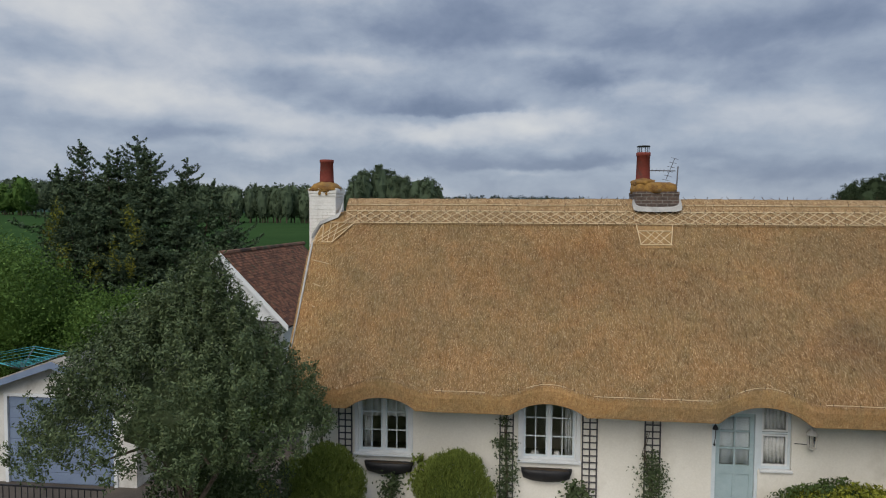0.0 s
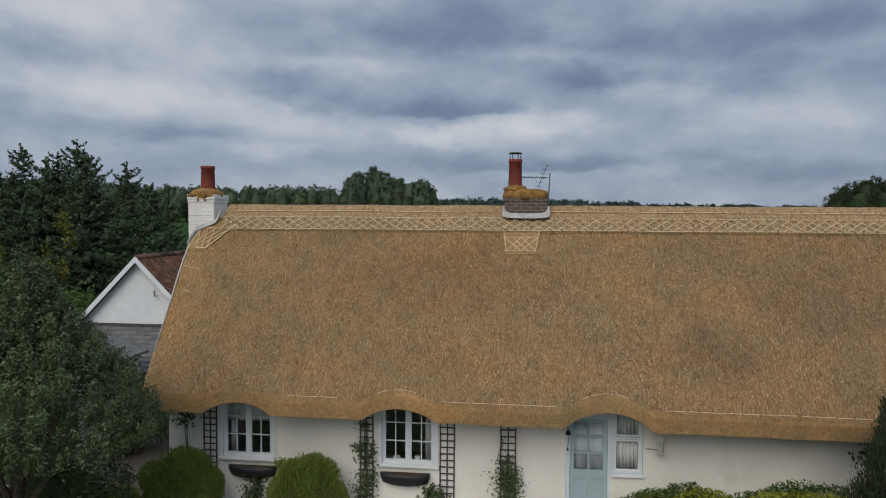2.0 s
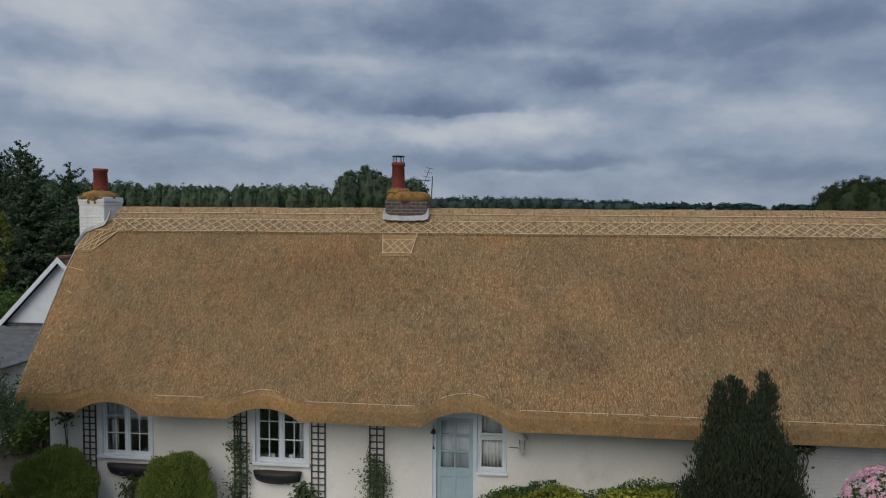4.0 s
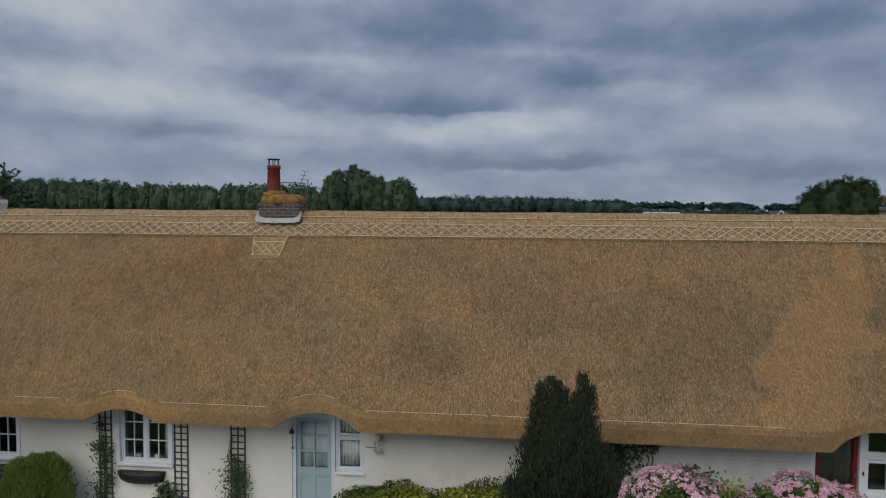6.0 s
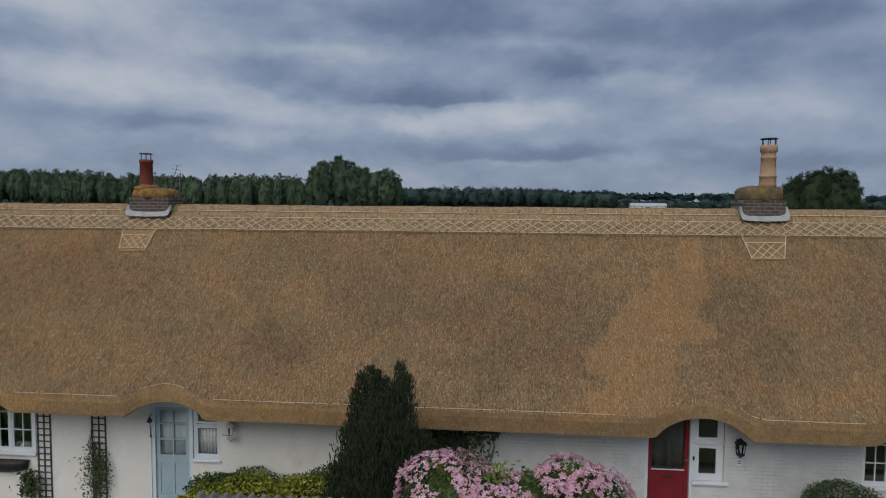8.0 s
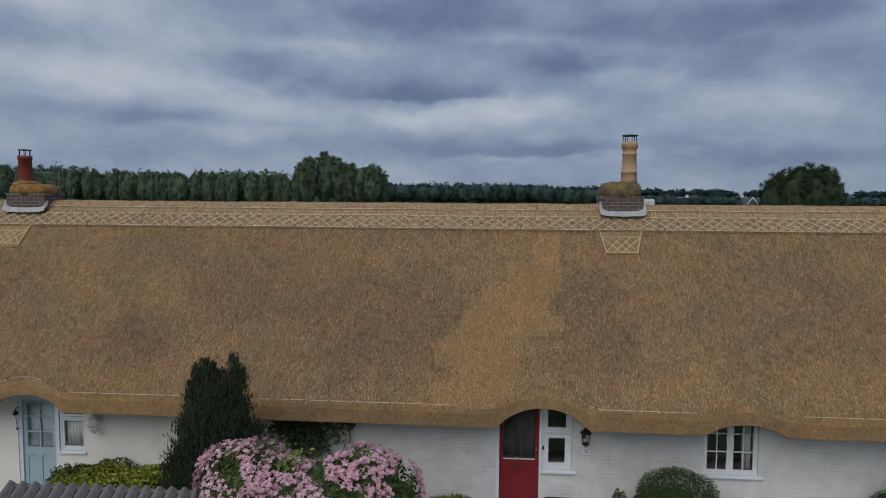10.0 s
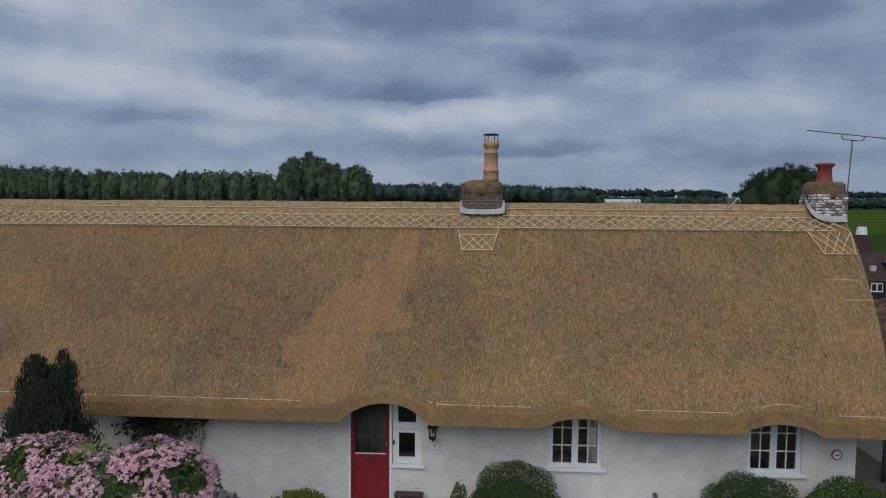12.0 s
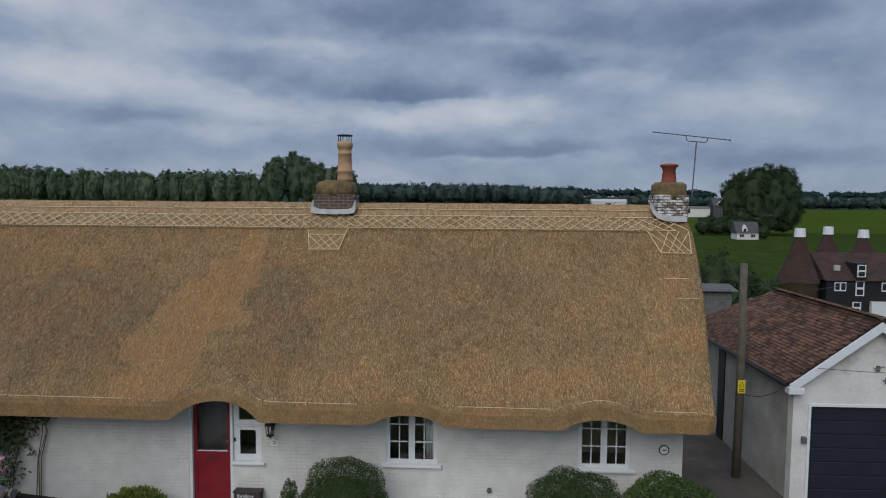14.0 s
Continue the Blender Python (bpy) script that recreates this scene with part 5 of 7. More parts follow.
def door_blue():
    e = tagged(new("door_1"), "pale blue-grey half-glazed front door in a white frame", "door", kind="structure")
    y = WY + 0.06
    bm = bmesh.new()
    box(bm, 4.02, 4.10, WY + 0.02, y + 0.08, 0, 2.36)
    box(bm, 4.84, 4.92, WY + 0.02, y + 0.08, 0, 2.36)
    box(bm, 4.10, 4.84, WY + 0.02, y + 0.08, 2.14, 2.36)
    # white frame, its bluish shading painted in
    part("door_frame", bm, "paleblue", e)
    leaf = bmesh.new()
    x0, x1 = 4.105, 4.835
    box(leaf, x0, x0 + 0.08, y, y + 0.05, 0.03, 2.13)
    box(leaf, x1 - 0.08, x1, y, y + 0.05, 0.03, 2.13)
    xm = (x0 + x1) / 2
    for za, zb in ((0.03, 0.25), (0.92, 1.10), (1.42, 1.45), (1.76, 1.79), (2.06, 2.13)):
        box(leaf, x0 + 0.08, x1 - 0.08, y, y + 0.05, za, zb)
    for za, zb in ((0.25, 0.92), (1.10, 1.42), (1.45, 1.76), (1.79, 2.06)):
        w = 0.05 if za < 1 else 0.028
        box(leaf, xm - w / 2, xm + w / 2, y, y + 0.05, za, zb)
    leafo = part("door_leaf", leaf, "bluegrey", e)
    for a, b in ((x0 + 0.08, xm - 0.014), (xm + 0.014, x1 - 0.08)):
        part("door_panel", boxes((a, b, y + 0.018, y + 0.038, 0.25, 0.92)), "bluegrey", leafo)
        for za, zb in ((1.10, 1.42), (1.45, 1.76), (1.79, 2.06)):
            g = part("pane", boxes((a - 0.01, b + 0.01, y + 0.02, y + 0.025, za, zb)), "glass", leafo)
            g.visible_shadow = False
    # side window
    w = tagged(new("window_5"), "white side window with a top light and net curtain", "window", kind="structure")
    bm = bmesh.new()
    frame_box(bm, 4.925, 5.515, 1.06, 2.36, y - 0.01, y + 0.08, 0.05)
    box(bm, 4.975, 5.465, y - 0.01, y + 0.08, 1.75, 1.79)
    # shading of this white frame painted in as pale blue
    part("window_frame", bm, "paleblue", w)
    part("window_sill", boxes((4.93, 5.54, WY - 0.05, WY + 0.048, 1.01, 1.062), bevel=0.008), "white", w)
    sash(w, 4.975, 5.465, 1.11, 1.74, y, 1, 1, w=0.035)
    sash(w, 4.975, 5.465, 1.80, 2.31, y, 1, 1, name="top_light", w=0.035)
    curtain("net_curtain", 5.0, 5.44, 1.82, 2.29, WY + 0.16, "white net curtain in the top light", 6)
    curtain("net_curtain", 5.0, 5.44, 1.14, 1.72, WY + 0.16, "white net curtain in the side window", 6)
    curtain("door_curtain", 4.16, 4.78, 1.10, 2.06, WY + 0.135, "pale blue-grey net behind the door glass", 3, "paleblue")


def door_red():
    e = tagged(new("door_2"), "dark red half-glazed front door in a white frame", "door", kind="structure")
    y = WY + 0.08
    bm = bmesh.new()
    box(bm, 14.18, 14.245, WY + 0.01, y + 0.08, 0, 2.36)
    box(bm, 15.045, 15.10, WY + 0.01, y + 0.08, 0, 2.36)
    box(bm, 14.245, 15.045, WY + 0.03, y + 0.08, 2.34, 2.36)
    part("door_frame", bm, "white", e)
    bm = bmesh.new()
    x0, x1 = 14.25, 15.04
    box(bm, x0, x0 + 0.075, y, y + 0.05, 0.03, 2.335)
    box(bm, x1 - 0.075, x1, y, y + 0.05, 0.03, 2.335)
    box(bm, x0 + 0.075, x1 - 0.075, y, y + 0.05, 0.03, 0.28)
    box(bm, x0 + 0.075, x1 - 0.075, y, y + 0.05, 0.98, 1.20)
    box(bm, x0 + 0.075, x1 - 0.075, y, y + 0.05, 2.27, 2.335)
    leafo = part("door_leaf", bm, "red", e)
    part("door_panel", boxes((x0 + 0.075, x1 - 0.075, y + 0.016, y + 0.036, 0.28, 0.98)), "red", leafo)
    g = part("pane", boxes((x0 + 0.07, x1 - 0.07, y + 0.02, y + 0.026, 1.20, 2.27)), "glass", leafo)
    # folded sheet added to give the pane its even grey tone
    curtain("door_curtain", 14.33, 14.96, 1.2, 2.27, WY + 0.17, "dark grey folded sheet behind the red door's glass", 3, "slate")
    g.visible_shadow = False
    part("glazing_bead", boxes((x0 + 0.075, x1 - 0.075, y - 0.012, y - 0.001, 1.195, 1.215)), "white", leafo)
    part("letter_plate", boxes((14.53, 14.75, y - 0.012, y - 0.001, 1.04, 1.075), bevel=0.003), "planter", leafo)
    part("door_knob", lathe([(0.012, 0), (0.012, 0.03), (0.03, 0.04), (0.03, 0.06), (0.012, 0.068)], 12), "metal", leafo).matrix_basis = pose(14.99, y, 1.42, 90)
    w = tagged(new("window_6"), "white side window with a small top light", "window", kind="structure")
    bm = bmesh.new()
    frame_box(bm, 15.105, 15.695, 1.02, 2.36, y - 0.02, y + 0.07, 0.055)
    box(bm, 15.16, 15.64, y - 0.02, y + 0.07, 1.74, 1.82)
    part("window_frame", bm, "white", w)
    part("window_sill", boxes((15.09, 15.78, WY - 0.06, WY + 0.058, 0.965, 1.02), bevel=0.008), "white", w)
    sash(w, 15.16, 15.64, 1.075, 1.74, y - 0.015, 1, 1, w=0.075)
    sash(w, 15.16, 15.64, 1.82, 2.305, y - 0.015, 1, 1, name="top_light", w=0.06)
    part("drip_rail", boxes((15.13, 15.70, y - 0.06, y - 0.021, 1.755, 1.785), bevel=0.006), "white", w)
    b = tagged(part("door_bell", boxes((15.115, 15.15, y - 0.04, y - 0.0205, 1.42, 1.50), bevel=0.004), "dark"), "small black door bell on the frame", "bell")


door_blue()
door_red()


# ---- fittings on the front wall ----
def lantern(name, label, x, z, mat, arm, h=0.34):
    e = thing(name, label, "lamp", (x, WY, z))
    y = -0.16
    part("wall_plate", boxes((-0.03, 0.03, -0.02, -0.001, -0.10, 0.10), bevel=0.006), mat, e)
    part("bracket", tube(bmesh.new(), [(0, -0.02, -0.05), (0, -0.10, -0.09), (0, y, -h / 2 - 0.02)], 0.010, 6), mat, e)
    bm = bmesh.new()
    for a in range(4):
        c, s = math.cos(a * math.pi / 2 + 0.785), math.sin(a * math.pi / 2 + 0.785)
        tube(bm, [(0.075 * c, y + 0.075 * s, -h / 2), (0.10 * c, y + 0.10 * s, h * 0.22)], 0.008, 5)
    part("cage", bm, mat, e)
    part("lantern_glass", lathe([(0.045, -h / 2 + 0.01), (0.065, h * 0.2)], 8, (0, y, 0)), "glass", e).visible_shadow = False
    part("lantern_cap", lathe([(0.115, h * 0.2), (0.11, h * 0.25), (0.05, h * 0.40), (0.02, h * 0.46), (0.02, h * 0.52), (0.008, h * 0.55)], 12, (0, y, 0)), mat, e)
    part("lantern_foot", lathe([(0.01, -h / 2 - 0.06), (0.03, -h / 2 - 0.03), (0.075, -h / 2), (0.075, -h / 2 + 0.015)], 12, (0, y, 0)), mat, e)
    if arm:
        part("cable", tube(bmesh.new(), [(-arm, -0.01, -0.16), (-arm * 0.5, -0.012, -0.165), (-0.03, -0.02, -0.17)], 0.008, 5), "dark", e)
    return e


lantern("wall_lantern", "pale grey coach lantern beside the blue door", 5.82, 1.76, "grubby", 0.26, 0.38)
lantern("wall_lantern", "black coach lantern beside the red door", 15.94, 1.80, "dark", 0.0, 0.32)
e = thing("bell", "small black hanging bell beside the blue door", "bell", (4.05, WY, 1.85))
part("bracket", tube(bmesh.new(), [(0, -0.001, 0.12), (0, -0.08, 0.14), (0, -0.10, 0.10)], 0.009, 6), "dark", e)
part("dome", lathe([(0.055, 0), (0.05, 0.03), (0.03, 0.07), (0.012, 0.10)], 14, (0, -0.10, 0)), "dark", e, "", True)
part("pull_cord", tube(bmesh.new(), [(0, -0.10, 0.0), (0.01, -0.09, -0.12), (0.0, -0.06, -0.30)], 0.007, 5), "dark", e)
part("weight", lathe([(0.012, 0), (0.024, 0.02), (0.012, 0.05)], 10, (0, -0.06, -0.34)), "dark", e)
e = thing("alarm_plaque", "round white plaque with grey bars on painted brick", "plaque", (15.98, WY, 1.44))
part("disc", lathe([(0.075, 0), (0.075, 0.012), (0.068, 0.018)], 20), "white", e).matrix_basis = pose(0, -0.001, 0, 90)
for dzz in (0.022, -0.022):
    part("bar", boxes((-0.035, 0.035, -0.024, -0.020, dzz - 0.008, dzz + 0.008)), "metal", e)
e = thing("wall_plaque", "round pale plaque with a dark rim on painted brick", "plaque", (23.88, WY, 1.48))
part("rim", lathe([(0.105, 0), (0.105, 0.02), (0.085, 0.022)], 24), "stack", e).matrix_basis = pose(0, -0.001, 0, 90)
part("disc", lathe([(0.082, 0.0225), (0.078, 0.028)], 24), "white", e).matrix_basis = pose(0, -0.001, 0, 90)
part("bar", boxes((-0.04, 0.04, -0.034, -0.030, -0.012, 0.012)), "metal", e)
e = thing("wall_vent", "small dark pipe stub on painted brick", "vent", (20.4, WY, 0.55))
part("stub", lathe([(0.05, 0), (0.05, 0.05), (0.035, 0.05)], 14), "metal", e).matrix_basis = pose(0, -0.001, 0, 90)


def trellis(label, xa, xb, z1, z0=0.05):
    e = thing("trellis", label, "trellis", ((xa + xb) / 2, WY, z0), "trellis panels on the front wall")
    w, h = (xb - xa) / 2, z1 - z0
    for x in (-w + 0.014, 0, w - 0.014):
        part("upright", boxes((x - 0.013, x + 0.013, -0.024, -0.004, 0, h)), "trellis", e)
    n = int(h / 0.135)
    for i in range(n):
        z = 0.06 + i * 0.135
        part("cross_slat", boxes((-w, w, -0.040, -0.0245, z - 0.012, z + 0.012)), "trellis", e)
    return e


trellis("dark weathered trellis panel between wall corner and window", -3.50, -3.20, 2.12)
trellis("dark weathered trellis panel hung with climber leaves", -0.15, 0.14, 2.2)
trellis("dark weathered trellis panel, bare, beside the window", 1.50, 1.81, 2.2)
trellis("dark weathered trellis panel with a bare climbing stem", 2.72, 3.04, 2.2)


def climber(label, pts, leaves, mat="ivy", seed=3, leaf=0.04, spread=0.10):
    """Stems against the wall, with leaves in clusters round the points (x, z, radius, count)."""
    rng = np.random.default_rng(seed)
    x0 = pts[0][0]
    e = thing("climbing_plant", label, "climbing plant", (x0, WY - 0.08, 0))
    for k in range(3):
        line = [(x - x0 + rng.normal(0, 0.03), rng.normal(0, 0.012), z) for x, z in pts]
        part("stem", tube(bmesh.new(), line, 0.012, 5, 0.005), "bark", e)
    P = []
    for x, z, r, n in leaves:
        q = rng.normal(0, 1, (n, 3)) * np.array([r, spread * 0.5, r]) + np.array([x - x0, -0.05, z])
        P.append(q)
    P = np.concatenate(P)
    P[:, 1] = np.minimum(P[:, 1], 0.03)
    P = P[P[:, 2] > 0.02]
    q, f = leaf_mesh(P, np.tile([0.0, -1.0, 0.3], (len(P), 1)), leaf, rng, 1.1, 0.7)
    quads_ob("foliage", q, f, mat, e)
    return e


climber("sparse green climber on the trellis", [(-0.02, 0.02), (0.0, 0.8), (-0.03, 1.5), (0.02, 1.95)], [(-0.04, 1.85, 0.07, 60), (-0.02, 1.5, 0.09, 70), (-0.22, 1.42, 0.05, 30), (0.0, 1.15, 0.11, 80), (0.05, 0.8, 0.12, 220), (0.0, 1.3, 0.12, 160), (-0.05, 0.45, 0.14, 260)], "ivy", 3, 0.028)
climber("dark tangled climber on the trellis", [(2.86, 0.02), (2.84, 0.7), (2.72, 1.3), (2.80, 1.75)], [(2.84, 1.25, 0.08, 130), (2.86, 1.0, 0.14, 240), (2.92, 0.75, 0.15, 260), (2.88, 0.45, 0.15, 420), (2.86, 0.9, 0.13, 300)], "ivy", 4, 0.024)
climber("climbing stem at the wall corner", [(-3.82, 0.02), (-3.80, 1.0), (-3.86, 1.7), (-3.78, 2.15)], [(-3.86, 1.85, 0.10, 60), (-3.75, 2.05, 0.12, 60)], "ivy", 5)
climber("leafy rose stem beside the shrub", [(-1.80, 0.02), (-1.75, 0.6), (-1.78, 1.0), (-1.72, 1.1)], [(-1.78, 1.02, 0.06, 40), (-1.74, 0.8, 0.09, 60), (-1.84, 0.6, 0.08, 60), (-1.72, 0.4, 0.1, 60)], "bush", 6, 0.045)
climber("dark climber massed on the wall beside the cypress", [(10.4, 0.02), (10.5, 0.9), (10.7, 1.5), (10.3, 2.1)], [(9.9, 1.95, 0.22, 260), (10.3, 1.9, 0.25, 320), (10.8, 2.0, 0.22, 180), (10.1, 1.5, 0.25, 300), (10.6, 1.55, 0.2, 160), (10.2, 0.9, 0.3, 300), (11.15, 2.05, 0.12, 60)], "ivy", 7, 0.05)
climber("bare brown rose stems on painted brick", [(11.0, 0.02), (11.05, 1.0), (11.2, 1.6), (11.1, 2.1)], [(11.15, 2.0, 0.08, 40), (11.3, 1.9, 0.06, 25)], "ivy", 8)
climber("dark bush growing at the window trellis", [(1.42, 0.02), (1.40, 0.3), (1.44, 0.5)], [(1.36, 0.55, 0.09, 90), (1.42, 0.38, 0.12, 120), (1.3, 0.3, 0.12, 100)], "ivy", 9, 0.045)


def window_box(x, z, w, label, seed):
    e = thing("window_box", label, "window box", (x, WY, z))
    bm = bmesh.new()
    n = 14
    rows = []
    for i in range(n + 1):
        u = -1 + 2 * i / n
        d = 0.20 * (1 - 0.55 * abs(u) ** 3)
        sag = 0.05 * (1 - abs(u) ** 2)
        jit = 0.012 * noise.noise(Vector((u * 4, seed, 0)))
        rows.append([bm.verts.new((u * w / 2, -0.012, 0.10)), bm.verts.new((u * w / 2, -d, 0.10 + jit)), bm.verts.new((u * w / 2 * 0.97, -d * 1.02, 0.02)), bm.verts.new((u * w / 2 * 0.9, -d * 0.6, -0.10 - sag + jit)), bm.verts.new((u * w / 2 * 0.9, -0.012, -0.12 - sag))])
    for a, b in zip(rows, rows[1:]):
        for j in range(5):
            k = (j + 1) % 5
            bm.faces.new((a[j], b[j], b[k], a[k]))
    bm.faces.new(rows[0][::-1])
    bm.faces.new(rows[-1])
    bmesh.ops.recalc_face_normals(bm, faces=bm.faces)
    part("trough", bm, "dark", e, "black hay-rack trough liner", True)
    part("soil", lump((0, -0.10, 0.095), (w * 0.45, 0.07, 0.025), 0.3, 3, 2), "soil", e)
    return e


window_box(-2.42, 0.80, 1.02, "empty black window box below the casement", 1)
window_box(0.80, 0.80, 1.02, "empty black window box below the casement", 2)
climber("withered dark plant below the window box", [(-2.35, 0.02), (-2.33, 0.3), (-2.30, 0.6)], [(-2.32, 0.55, 0.10, 80), (-2.38, 0.4, 0.13, 110), (-2.4, 0.2, 0.12, 90)], "ivy", 12, 0.04)

# the dark box with its name by the red door
e = thing("planter_box", "dark wooden box with a white name on its front", "planter", (15.46, WY - 0.13, 0.0))
bm = boxes((-0.27, 0.27, -0.09, 0.11, 0.0, 0.44), (-0.29, 0.29, -0.105, 0.115, 0.441, 0.475), bevel=0.008)
part("box_body", bm, "planter", e)
tc = bpy.data.curves.new("lettering", "FONT")
tc.body, tc.size, tc.align_x, tc.extrude = "Swallow", 0.105, "CENTER", 0.002
tc.materials.append(M["white"])
tob = new("lettering", tc)
tob.parent = e
tob.matrix_basis = pose(-0.03, -0.094, 0.355, 90)


# ---- garden shrubs ----
shrub("shrub", "rounded light green shrub by the wall corner", "shrub", (-3.62, 12.15, 0), (0.70, 0.58, 0.66), "bush", 34000, 0.0125, 21, 2.6, 0.38)
shrub("shrub", "rounded light green shrub below the windows", "shrub", (-1.02, 12.20, 0), (0.63, 0.56, 0.64), "bush", 34000, 0.0125, 22, 2.6, 0.42)
shrub("shrub", "low yellow-green shrub at the edge of the drive", "shrub", (-4.85, 11.9, 0), (0.5, 0.45, 0.36), "varieg", 2500, 0.03, 23)
shrub("hedge_shrub", "variegated yellow and green evergreen shrub", "shrub", (6.2, 11.95, 0), (1.12, 0.66, 0.54), "varieg", 8500, 0.032, 24, 1.4, 0.38)
shrub("hedge_shrub", "variegated yellow and green evergreen shrub", "shrub", (8.2, 11.85, 0), (1.25, 0.66, 0.60), "varieg", 9500, 0.032, 25, 1.4, 0.38)
shrub("shrub", "dark green shrub behind the variegated hedge", "shrub", (6.15, 12.5, 0), (0.95, 0.34, 0.55), "shrubgreen", 5000, 0.030, 26, 1.3, 0.5)
shrub("shrub", "dark green shrub behind the variegated hedge", "shrub", (8.1, 12.5, 0), (1.2, 0.34, 0.59), "shrubgreen", 6000, 0.030, 27, 1.3, 0.5)
shrub("box_shrub", "clipped dark green box shrub against painted brick", "shrub", (17.52, 12.22, 0), (0.86, 0.62, 0.66), "box", 24000, 0.015, 28, 1.4, 0.26)
shrub("box_shrub", "clipped dark green box shrub against painted brick", "shrub", (22.0, 12.2, 0), (0.84, 0.6, 0.63), "box", 24000, 0.015, 29, 1.4, 0.26)
shrub("leafy_shrub", "rounded bright green shrub at the cottage corner", "shrub", (23.72, 12.1, 0), (0.86, 0.62, 0.66), "shrubgreen", 14000, 0.022, 30, 1.2, 0.16)
shrub("shrub", "low green shrub beside the red door", "shrub", (13.35, 12.3, 0), (0.55, 0.4, 0.28), "bush", 2500, 0.03, 31)
shrub("shrub", "small upright dark shrub beside the box", "shrub", (16.5, 12.2, 0), (0.17, 0.17, 0.48), "box", 1800, 0.02, 32)


# ---- conifers ----
def spray_points(rng, leaders, density, droop=0.25, base_frac=0.0):
    """Foliage points on upswept branches round upright leaders (x, y, top, radius, foot)."""
    P, D = [], []
    for lx, ly, top, rad, foot in leaders:
        nb = int(density * (top - foot))
        for i in range(nb):
            z = foot + (top - foot) * rng.uniform(base_frac, 1.0)
            k = 1 - (z - foot) / (top - foot)
            ln = rad * (0.15 + 0.85 * k ** 0.9) * rng.uniform(0.4, 1.2) if droop > 0 else rad * (0.12 + 0.88 * k ** 0.55) * rng.uniform(0.6, 1.1)
            a = rng.uniform(0, 2 * math.pi)
            n = max(4, int(ln * 34))
            t = rng.uniform(0.25, 1.0, n)
            up = 0.45 * t ** 2 - droop * t
            w = (0.09 if droop > 0 else 0.16) * ln * (1.1 - t) + 0.02
            px = lx + np.cos(a) * ln * t + rng.normal(0, 1, n) * w * abs(np.sin(a)) * 1.3
            py = ly + np.sin(a) * ln * t + rng.normal(0, 1, n) * w * abs(np.cos(a)) * 1.3
            pz = z + up * ln + rng.normal(0, 0.03, n) * (0.5 + ln * 0.3)
            P.append(np.stack([px, py, pz], 1))
            D.append(np.tile([np.cos(a) * 0.5, np.sin(a) * 0.5, 0.7], (n, 1)))
    return np.concatenate(P), np.concatenate(D)


def feathered_tips(rng, leaders):
    """Slender leading shoots with separate side sprays, longer further down, their ends swept up."""
    P, D = [], []
    for lx, ly, top, rad, foot in leaders:
        lean = rng.normal(0, 0.05, 2)
        zz = np.arange(0, 0.9, 0.012)
        P.append(np.stack([lx + lean[0] * (0.9 - zz) + rng.normal(0, 0.018, len(zz)), ly + rng.normal(0, 0.018, len(zz)), top + 0.12 - zz], 1))
        D.append(np.tile([0, 0, 1.0], (len(zz), 1)))
        z, a = 0.10, rng.uniform(0, 6)
        while z < 4.2 and top - z > foot + 1.0:
            ln = min(0.16 + 0.62 * z ** 0.9, rad * 1.1) * rng.uniform(0.5, 1.3)
            a += 2.4 + rng.normal(0, 0.4)
            n = int(22 + ln * 90)
            t = rng.uniform(0.05, 1.0, n) ** 0.8
            lift = rng.uniform(-0.25, 0.35) - 0.25 * min(1, z / 2)
            w = 0.03 + 0.10 * ln * (1.0 - t) * t * 2
            px = lx + np.cos(a) * ln * t + rng.normal(0, 1, n) * w * abs(np.sin(a))
            py = ly + np.sin(a) * ln * t + rng.normal(0, 1, n) * w * abs(np.cos(a))
            pz = top - z + ln * (lift * t + 0.42 * t ** 3) + rng.normal(0, 0.025, n)
            P.append(np.stack([px, py, pz], 1))
            D.append(np.tile([np.cos(a) * 0.5, np.sin(a) * 0.5, 0.7], (n, 1)))
            z += rng.uniform(0.07, 0.20)
    return np.concatenate(P), np.concatenate(D)


def conifer(name, label, at, leaders, density, leaf, mat, seed, golden=None, droop=0.25, feather=False):
    rng = np.random.default_rng(seed)
    e = thing(name, label, "tree", at)
    part("trunk", tube(bmesh.new(), [(0, 0, 0), (0.05, 0, leaders[0][2] * 0.5), (leaders[0][0], leaders[0][1], leaders[0][2] - 0.3)], 0.20, 8, 0.02), "bark", e)
    for l in leaders[1:]:
        part("limb", tube(bmesh.new(), [(0, 0, 0.6), (l[0] * 0.8, l[1] * 0.8, l[2] * 0.45), (l[0], l[1], l[2] - 0.25)], 0.10, 6, 0.012), "bark", e)
    P, D = spray_points(rng, [(a, b, c - (0.35 if feather else 0), r, g) for a, b, c, r, g in leaders], density, droop)
    if feather:
        P2, D2 = feathered_tips(rng, leaders)
        P, D = np.concatenate([P, P2]), np.concatenate([D, D2])
    q, f = leaf_mesh(P, D, leaf, rng, 1.5 if droop > 0 else 2.6, 0.6, 0.0 if droop > 0 else 0.8)
    quads_ob("crown", q, f, mat, e)
    for gx_, gy_, gz_, gr in golden or ():
        p, d = shell_points(rng, 150, (gx_, gy_, gz_), (gr * 0.6, gr * 0.5, gr * 1.3), 0.2)
        q, f = leaf_mesh(p, d, leaf * 0.9, rng, 1.5, 0.7)
        quads_ob("golden_foliage", q, f, "golden", e, "yellow-green foliage")
    return e


